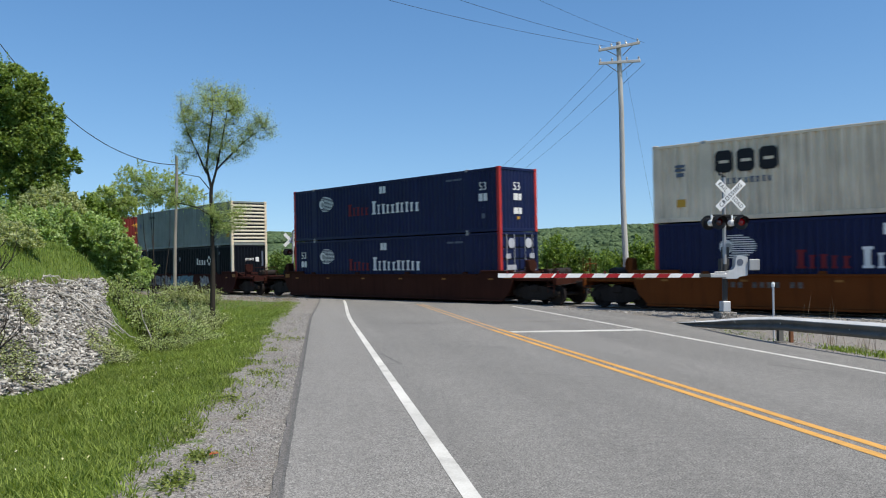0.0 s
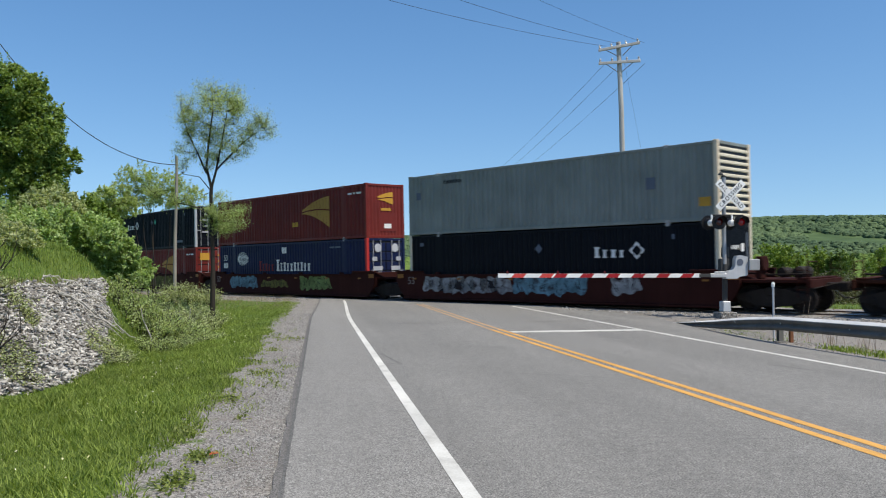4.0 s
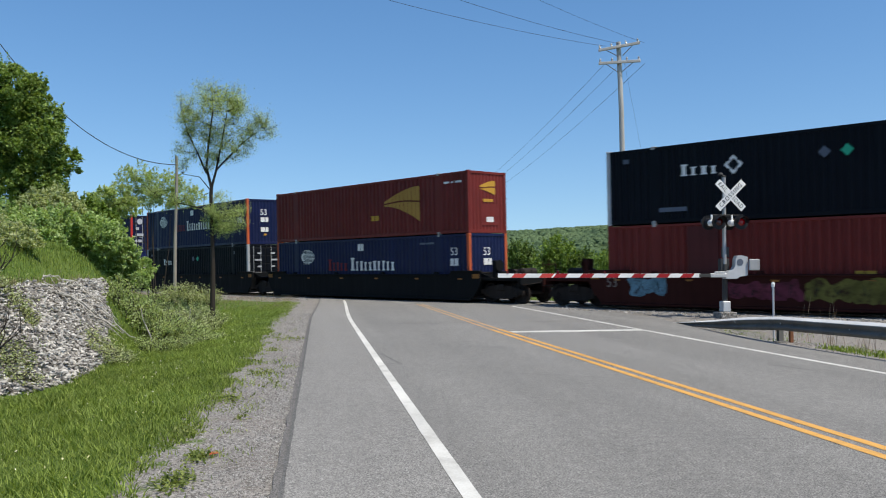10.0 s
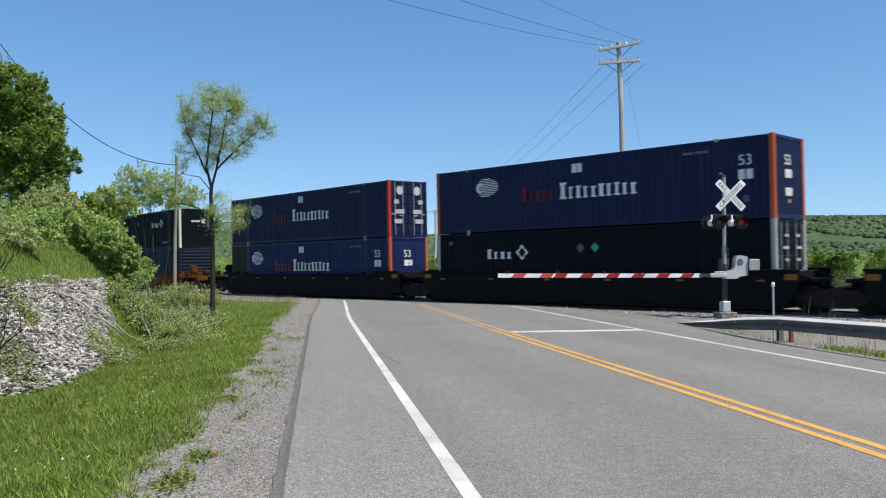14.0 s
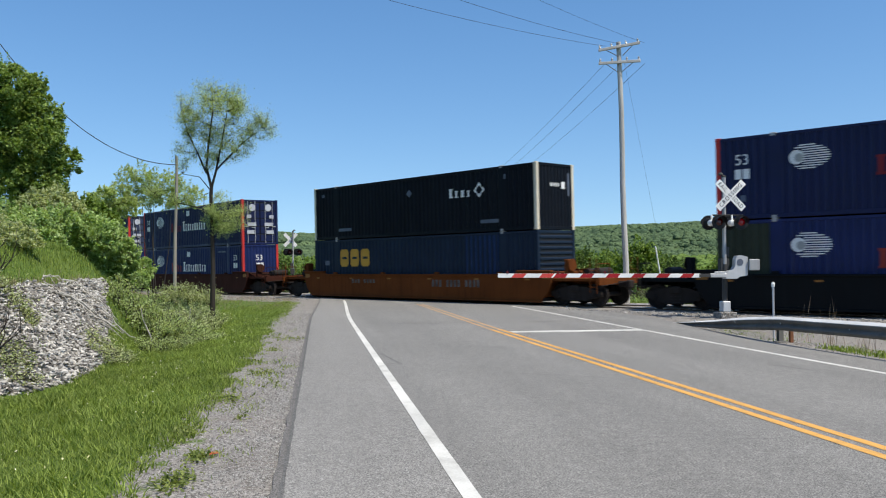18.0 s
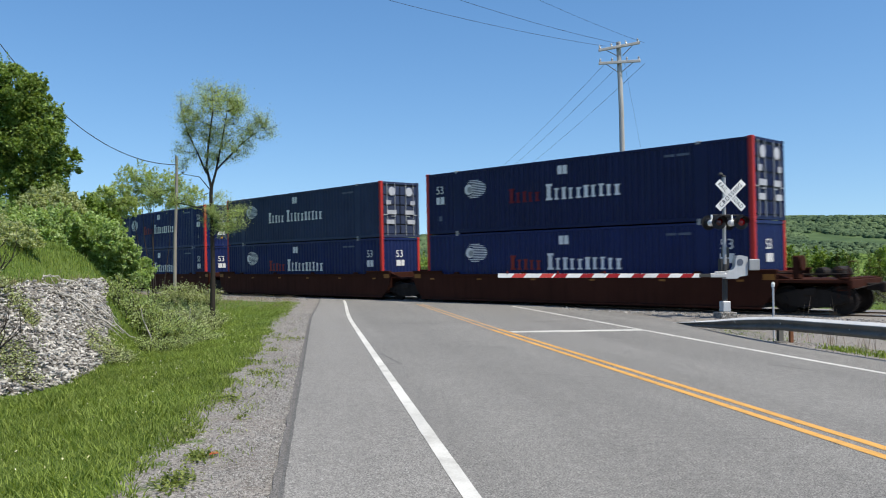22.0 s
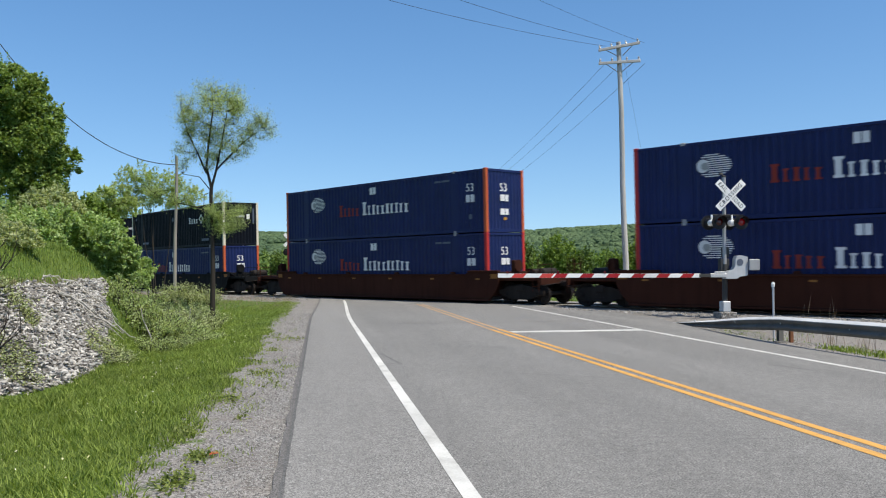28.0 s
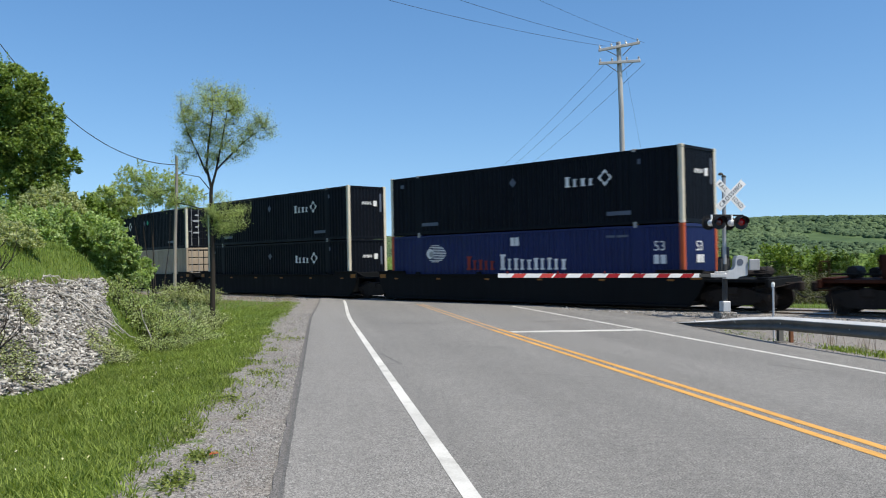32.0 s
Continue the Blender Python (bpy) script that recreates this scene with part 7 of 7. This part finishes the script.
    for _ in range(1500):  # withered fringe over the stones
        w = rng.uniform(10, 20)
        x, y = road_xy(toe(w) - 1.28 - abs(rng.gauss(0, 0.10)), w)
        spots.append((x, y, ground_z(x, y), rng.uniform(0.08, 0.22)))
    blades("dry_weeds", spots, 1.0, 0.006, M_DRYGRASS, "dry straw-coloured weed stalks behind the guard rail", "weeds", 4, 0.3)


grass()


def verge_weeds():
    """Low broad-leaved weeds in the gravel beside the asphalt."""
    rng, nr = random.Random(61), np.random.default_rng(61)
    pos = []
    for u, w, r, n in ((-0.83, 15.7, 0.16, 170), (-0.80, 12.1, 0.20, 260), (-1.00, 9.7, 0.20, 300), (-0.90, 6.65, 0.10, 200), (-0.97, 5.9, 0.13, 330), (-1.17, 7.65, 0.12, 280), (-0.62, 11.0, 0.14, 60),
                       (-1.05, 13.6, 0.2, 160), (-0.75, 8.4, 0.07, 40), (-0.66, 18.4, 0.3, 170), (-1.20, 11.2, 0.16, 200), (-1.1, 5.2, 0.12, 160)):
        for _ in range(n):
            x, y = road_xy(u + rng.gauss(0, r * 0.55), w + rng.gauss(0, r * 1.1))
            pos.append((x, y, ground_z(x, y) + abs(rng.gauss(0.012, 0.028))))
    for _ in range(170):  # taller clumps where the verge meets the ballast
        s, d = rng.uniform(-30, -3), rng.uniform(4.0, 9.5)
        x0, y0, h = arc(s)
        x0, y0 = x0 + math.sin(h) * d, y0 - math.cos(h) * d
        if uw(x0, y0)[0] > -1.3:
            continue
        tall = rng.uniform(0.12, 0.32)
        for _ in range(36):
            x, y = x0 + rng.gauss(0, 0.16), y0 + rng.gauss(0, 0.16)
            pos.append((x, y, ground_z(x, y) + tall * rng.random()))
    me = quads("verge_weeds", leaf_quads(np.array(pos), 0.019, nr), M_WEED)
    tagged(new("verge_weeds", me), "low broad-leaved weeds in the roadside gravel", "weeds", kind="stuff")


M_WEED = leafy("weed_leaves", (0.09, 0.13, 0.025), (0.33, 0.38, 0.11), 0.4, 2.0)
verge_weeds()


def flowers():
    """Tiny pale and yellow flower heads in the grass."""
    rng = random.Random(31)
    pos = []
    for _ in range(900):
        w = 4 + 22 * rng.random() ** 1.3
        u = rng.uniform(min(-3.6, toe(w)), -1.5)
        x, y = road_xy(u, w)
        if noise.noise(Vector((x * 0.5, y * 0.5, 12.0))) < -0.1:
            continue
        pos.append((x, y, ground_z(x, y) + rng.uniform(0.08, 0.16)))
    me = quads("flower_heads", leaf_quads(np.array(pos), 0.013, np.random.default_rng(31)), M_PETAL)
    tagged(new("flower_heads", me), "tiny pale yellow flowers dotted through the grass", "flowers", kind="stuff")


M_PETAL = leafy("petals", (0.75, 0.70, 0.25), (0.85, 0.85, 0.75), 0.3)
flowers()


def thicket(x, y, seed, label):
    """Bare dark twigs of a half-dead shrub."""
    rng, tips = random.Random(seed), []
    g = Geo()
    for k in range(7):
        a = k * 0.9
        limbs(g, (0, 0, -0.05), (math.cos(a) * 0.8, math.sin(a) * 0.5, 0.75), rng.uniform(0.35, 0.6), 0.014, 2, rng, tips, 0.6, 0.2, 3)
    ob = tagged(new("bare_shrub", g.mesh("bare_shrub", M_BARK)), label, "shrub")
    ob.matrix_basis = Matrix.Translation((x, y, ground_z(x, y)))


thicket(-6.35, 11.6, 5, "bare dark twiggy shrub at the edge of the stones")
thicket(-7.3, 13.2, 6, "bare dark twiggy shrub above the stones")


def twigs():
    """Bleached dead branches lying on the stones and standing in the scrub."""
    rng = random.Random(8)
    for x, y, x2, y2, r in ((-7.15, 15.4, -6.70, 17.2, 0.020), (-7.05, 15.7, -6.82, 16.9, 0.015), (-7.10, 15.1, -6.85, 16.4, 0.012), (-6.90, 16.0, -6.62, 17.7, 0.017),
                            (-7.02, 16.8, -6.72, 17.3, 0.013), (-6.80, 16.2, -6.55, 16.9, 0.010), (-7.2, 14.7, -6.95, 15.5, 0.011),
                            *((a, b, a + rng.uniform(0.12, 0.5), b + rng.uniform(-0.2, 0.9), rng.uniform(0.006, 0.015)) for a, b in [(rng.uniform(-7.5, -6.7), rng.uniform(14.6, 17.2)) for _ in range(16)])):
        pts = []
        for k in range(7):
            q = k / 6
            px, py = x + (x2 - x) * q + rng.gauss(0, 0.025), y + (y2 - y) * q + rng.gauss(0, 0.05)
            pts.append((px, py, ground_z(px, py) + 0.14 + 0.13 * math.sin(q * 3.1) * rng.uniform(0.4, 1.0)))
        g = Geo().tube(pts, [1.35 * r * (1 - 0.11 * k) for k in range(7)], 5)
        tagged(new("dead_branch", g.mesh("dead_branch", M_TWIG)), "bleached dead branch lying on the stone bank", "branch", "dead branches")
    for x, y, h, s in ((-6.40, 18.35, 0.95, -0.36), (-6.75, 21.2, 0.75, -0.05), (-7.3, 23.4, 0.7, 0.1)):
        z = ground_z(x, y)
        g = Geo().tube([(x, y, z - 0.1), (x + s * 0.35, y, z + h * 0.35), (x + s * 0.85, y + 0.05, z + h * 0.7), (x + s, y + 0.05, z + h)], [0.020, 0.017, 0.012, 0.006], 6)
        tagged(new("dead_branch", g.mesh("dead_branch", M_TWIG)), "thin pale sapling stem standing in the scrub", "branch", "dead branches")


twigs()
x, y, z = on_ground(-0.82, 6.75)
leaf = tagged(new("fallen_leaf", Geo().prism([(-0.04, 0.0), (-0.02, 0.010), (0.02, 0.012), (0.045, 0.003), (0.02, 0.004)], -0.025, 0.025).mesh("fallen_leaf", M_POSTORANGE)), "small orange scrap lying on the gravel edge", "litter")
leaf.matrix_basis = Matrix.Translation((x, y, z + 0.012)) @ Matrix.Rotation(0.6, 4, "Z")


# ---- pieces: stones of the bank, gravel, sleepers ----
def shard_mesh(seed, name, material):
    """Flat broken stone: an uneven many-sided slab."""
    rng = random.Random(seed)
    n = rng.choice((5, 5, 6, 6))
    sx, sy, t = rng.uniform(0.42, 0.68), rng.uniform(0.20, 0.40), rng.uniform(0.06, 0.17)
    bm = bmesh.new()
    rings = []
    for lift, k in ((-t, 0.9), (t, 0.82)):
        off = rng.uniform(0, 0.5)
        rings.append([bm.verts.new((sx * k * rng.uniform(0.8, 1.15) * math.cos(a), sy * k * rng.uniform(0.8, 1.15) * math.sin(a), lift * rng.uniform(0.6, 1.1)))
                      for a in [2 * math.pi * (i + off * 0.4) / n for i in range(n)]])
    bm.faces.new(rings[0][::-1])
    bm.faces.new(rings[1])
    for i in range(n):
        bm.faces.new((rings[0][i], rings[0][(i + 1) % n], rings[1][(i + 1) % n], rings[1][i]))
    bmesh.ops.triangulate(bm, faces=bm.faces)
    me = bpy.data.meshes.new(name)
    bm.to_mesh(me)
    bm.free()
    me.materials.append(material)
    return me


def tumbled(rng, x, y, z, size, loose=0.6, turn=6.28):
    return Matrix.Translation((x, y, z)) @ Euler((rng.gauss(0, loose * 0.5), rng.gauss(0, loose * 0.5) , rng.uniform(-0.5, 0.5) * turn)).to_matrix().to_4x4() @ Matrix.Diagonal((size, size, size, 1))


def joined(name, pieces, material):
    """One mesh of many placed copies."""
    vs, fs, n = [], [], 0
    for me, m in pieces:
        co = np.empty(len(me.vertices) * 3)
        me.vertices.foreach_get("co", co)
        co = co.reshape(-1, 3) @ np.array(m.to_3x3()).T + np.array(m.translation)
        ix = np.empty(len(me.loops), dtype=np.int32)
        me.loops.foreach_get("vertex_index", ix)
        vs.append(co)
        fs.append(ix + n)
        n += len(co)
    vs, fs = np.concatenate(vs).astype(np.float32), np.concatenate(fs)
    me = bpy.data.meshes.new(name)
    me.vertices.add(len(vs))
    me.vertices.foreach_set("co", vs.ravel())
    me.loops.add(len(fs))
    me.loops.foreach_set("vertex_index", fs)
    me.polygons.add(len(fs) // 3)
    me.polygons.foreach_set("loop_start", np.arange(0, len(fs), 3, dtype=np.int32))
    me.update(calc_edges=True)
    me.polygons.foreach_set("use_smooth", [False] * len(me.polygons))
    me.materials.append(material)
    return me


def rock_tone(name, dark, light):
    m, nt, b = shader(name, 0.9, 0.0, 0.3)
    co = space(nt, True)
    geo = nt.nodes.new("ShaderNodeNewGeometry")
    info = nt.nodes.new("ShaderNodeObjectInfo")
    add = nt.nodes.new("ShaderNodeMath")
    add.operation = "ADD"
    nt.links.new(geo.outputs["Random Per Island"], add.inputs[0])
    nt.links.new(info.outputs["Random"], add.inputs[1])
    fr = nt.nodes.new("ShaderNodeMath")
    fr.operation = "FRACT"
    nt.links.new(add.outputs[0], fr.inputs[0])
    base = ramp(nt, fr.outputs[0], [(0.0, dark), (1.0, light)])
    fine = noise_at(nt, co, 22.0, 4.0, 0.7)
    base = blend(nt, 0.5, base, ramp(nt, fine, [(0.3, 0.25), (0.7, 0.75)]), "OVERLAY")
    base = blend(nt, ramp(nt, noise_at(nt, co, 2.0, 3.0), [(0.55, 0.0), (0.75, 0.35)]), base, (0.12, 0.10, 0.08))
    nt.links.new(base, b.inputs["Base Color"])
    bump(nt, b, fine, 0.5, 0.02)
    return m


M_ROCK = rock_tone("riprap_rock", (0.085, 0.076, 0.066), (0.61, 0.58, 0.53))
M_CHIP = rock_tone("gravel_chip", (0.15, 0.142, 0.132), (0.46, 0.445, 0.42))


def stone_bank():
    rng = random.Random(21)
    bank = tagged(new("stone_bank"), "bank of loose pale grey broken stones", "stone bank", kind="structure")
    kinds = [shard_mesh(300 + k, "stone", M_ROCK) for k in range(14)]
    near, rest = [], []
    for _ in range(62000):
        w = rng.uniform(8.0, 21.0)
        q = rng.uniform(-0.15, 1.45)
        u = toe(w) - q
        e = noise.noise(Vector((u * 1.1, w * 0.8, 5.0)))
        if w - 4.0 * clip01(q / 1.25) > 16.1 + 0.9 * e or q < 0.05 + 0.2 * e or q > 1.25 + 0.12 * e:
            continue
        x, y, z = on_ground(u, w)
        size = rng.choice((0.040, 0.048, 0.055, 0.062, 0.070, 0.085, 0.12))
        m = tumbled(rng, x, y, z + 0.012 + size * rng.uniform(0.0, 1.0), size, 0.8, 1.9)
        (near if len(near) < 300 and 10.5 < w < 14.5 and size > 0.066 else rest).append((rng.choice(kinds), m))
    for me, m in near:
        ob = part("stone", me, None, bank)
        ob.matrix_basis = m
    tagged(part("stone_fill", joined("stone_fill", rest, M_ROCK), None, bank), kind="stuff")


def gravel():
    rng = random.Random(22)
    kinds = [shard_mesh(330 + k, "chip", M_CHIP) for k in range(8)]
    out = []
    for w0, w1, n, a, b in ((3, 7, 9500, 0.005, 0.017), (7, 13, 7500, 0.007, 0.022), (13, 30, 4000, 0.010, 0.030)):
        for _ in range(n):
            w = rng.uniform(w0, w1)
            u = -0.285 + flare(w) - abs(rng.gauss(0, 0.45))
            x, y, z = on_ground(u, w)
            s = rng.uniform(a, b)
            out.append((rng.choice(kinds), tumbled(rng, x, y, z + s * 0.15, s, 1.2)))
    for _ in range(9000):  # ballast shoulder of the track near the crossing
        s, d = rng.uniform(-60, 26), rng.gauss(2.6, 0.8)
        if abs(d) < 1.9 and s > 0:
            continue
        if in_road(s - d) and in_road(s - d - 1.5):
            continue
        x, y, h = arc(s)
        x, y = x + math.sin(h) * d, y - math.cos(h) * d
        u, w = uw(x, y)
        if -0.6 < u < max(9.4, right_edge(w)):
            continue
        size = rng.uniform(0.04, 0.09)
        bed = -0.155 - 0.028 * d if abs(d) < 1.45 else -0.19 - 0.39 * max(0.0, abs(d) - 2.0) - 0.03 * d
        out.append((rng.choice(kinds), tumbled(rng, x, y, max(ground_z(x, y), bed) + size * 0.2, size, 1.2)))
    for _ in range(9000):  # stony strip behind the guard rail
        u, w = 9.3 + abs(rng.gauss(0, 1.9)), rng.uniform(8, 27)
        x, y = road_xy(u, w)
        if off_track(x, y) < 2.6 or u < right_edge(w) + 0.08:
            continue
        size = rng.uniform(0.010, 0.034)
        out.append((rng.choice(kinds), tumbled(rng, x, y, ground_z(x, y) + size * 0.2, size, 1.2)))
    tagged(new("loose_gravel", joined("loose_gravel", out, M_CHIP)), "loose grey gravel along the road and track", "gravel", kind="stuff")


def sleepers():
    me = Geo().box(-0.115, 0.115, -1.28, 1.28, -0.33, -0.145, 0.012).mesh("sleeper", M_TIE)
    s = -78.0
    while s < 60:
        if not (S_IN - 0.5 < s < S_OUT + 0.5):
            ob = part("sleeper", me, None, track)
            ob.matrix_basis = rail_pose(s)
        s += 0.52
    # timber panels of the crossing between and beside the rails
    k = 0
    panel = Geo().box(-1.2, 1.2, -0.66, 0.66, -0.12, -0.004, 0.012).mesh("crossing_panel", M_TAR)
    while S_IN + 1.2 + k * 2.42 < S_OUT - 1.0:
        ob = part("crossing_panel", panel, None, track, "dark rubber crossing panel")
        ob.matrix_basis = rail_pose(S_IN + 1.2 + k * 2.42)
        k += 1


stone_bank()
gravel()
sleepers()


# ---- movement ----
def motions():
    times = [float(t) for t in range(33)]
    for ob, mid, z in CONVOY:
        walk(ob, [(t, rail_pose(mid + gone(t)) @ Matrix.Translation((0, 0, z))) for t in times])
    step = 2.0 / FPS
    for axle, x, mid in WHEELSETS:
        rows, last = [], None
        for i in range(int(32.0 / step) + 1):
            t = i * step
            s = mid + x + gone(t)
            if -62.0 < s < 24.0 or i in (0, int(32.0 / step)):
                rows.append((t, Matrix.Translation((x, 0, WR)) @ Matrix.Rotation((max(-62.0, min(24.0, s)) / WR) % (2 * math.pi), 4, "Y")))
        walk(axle, rows)


motions()
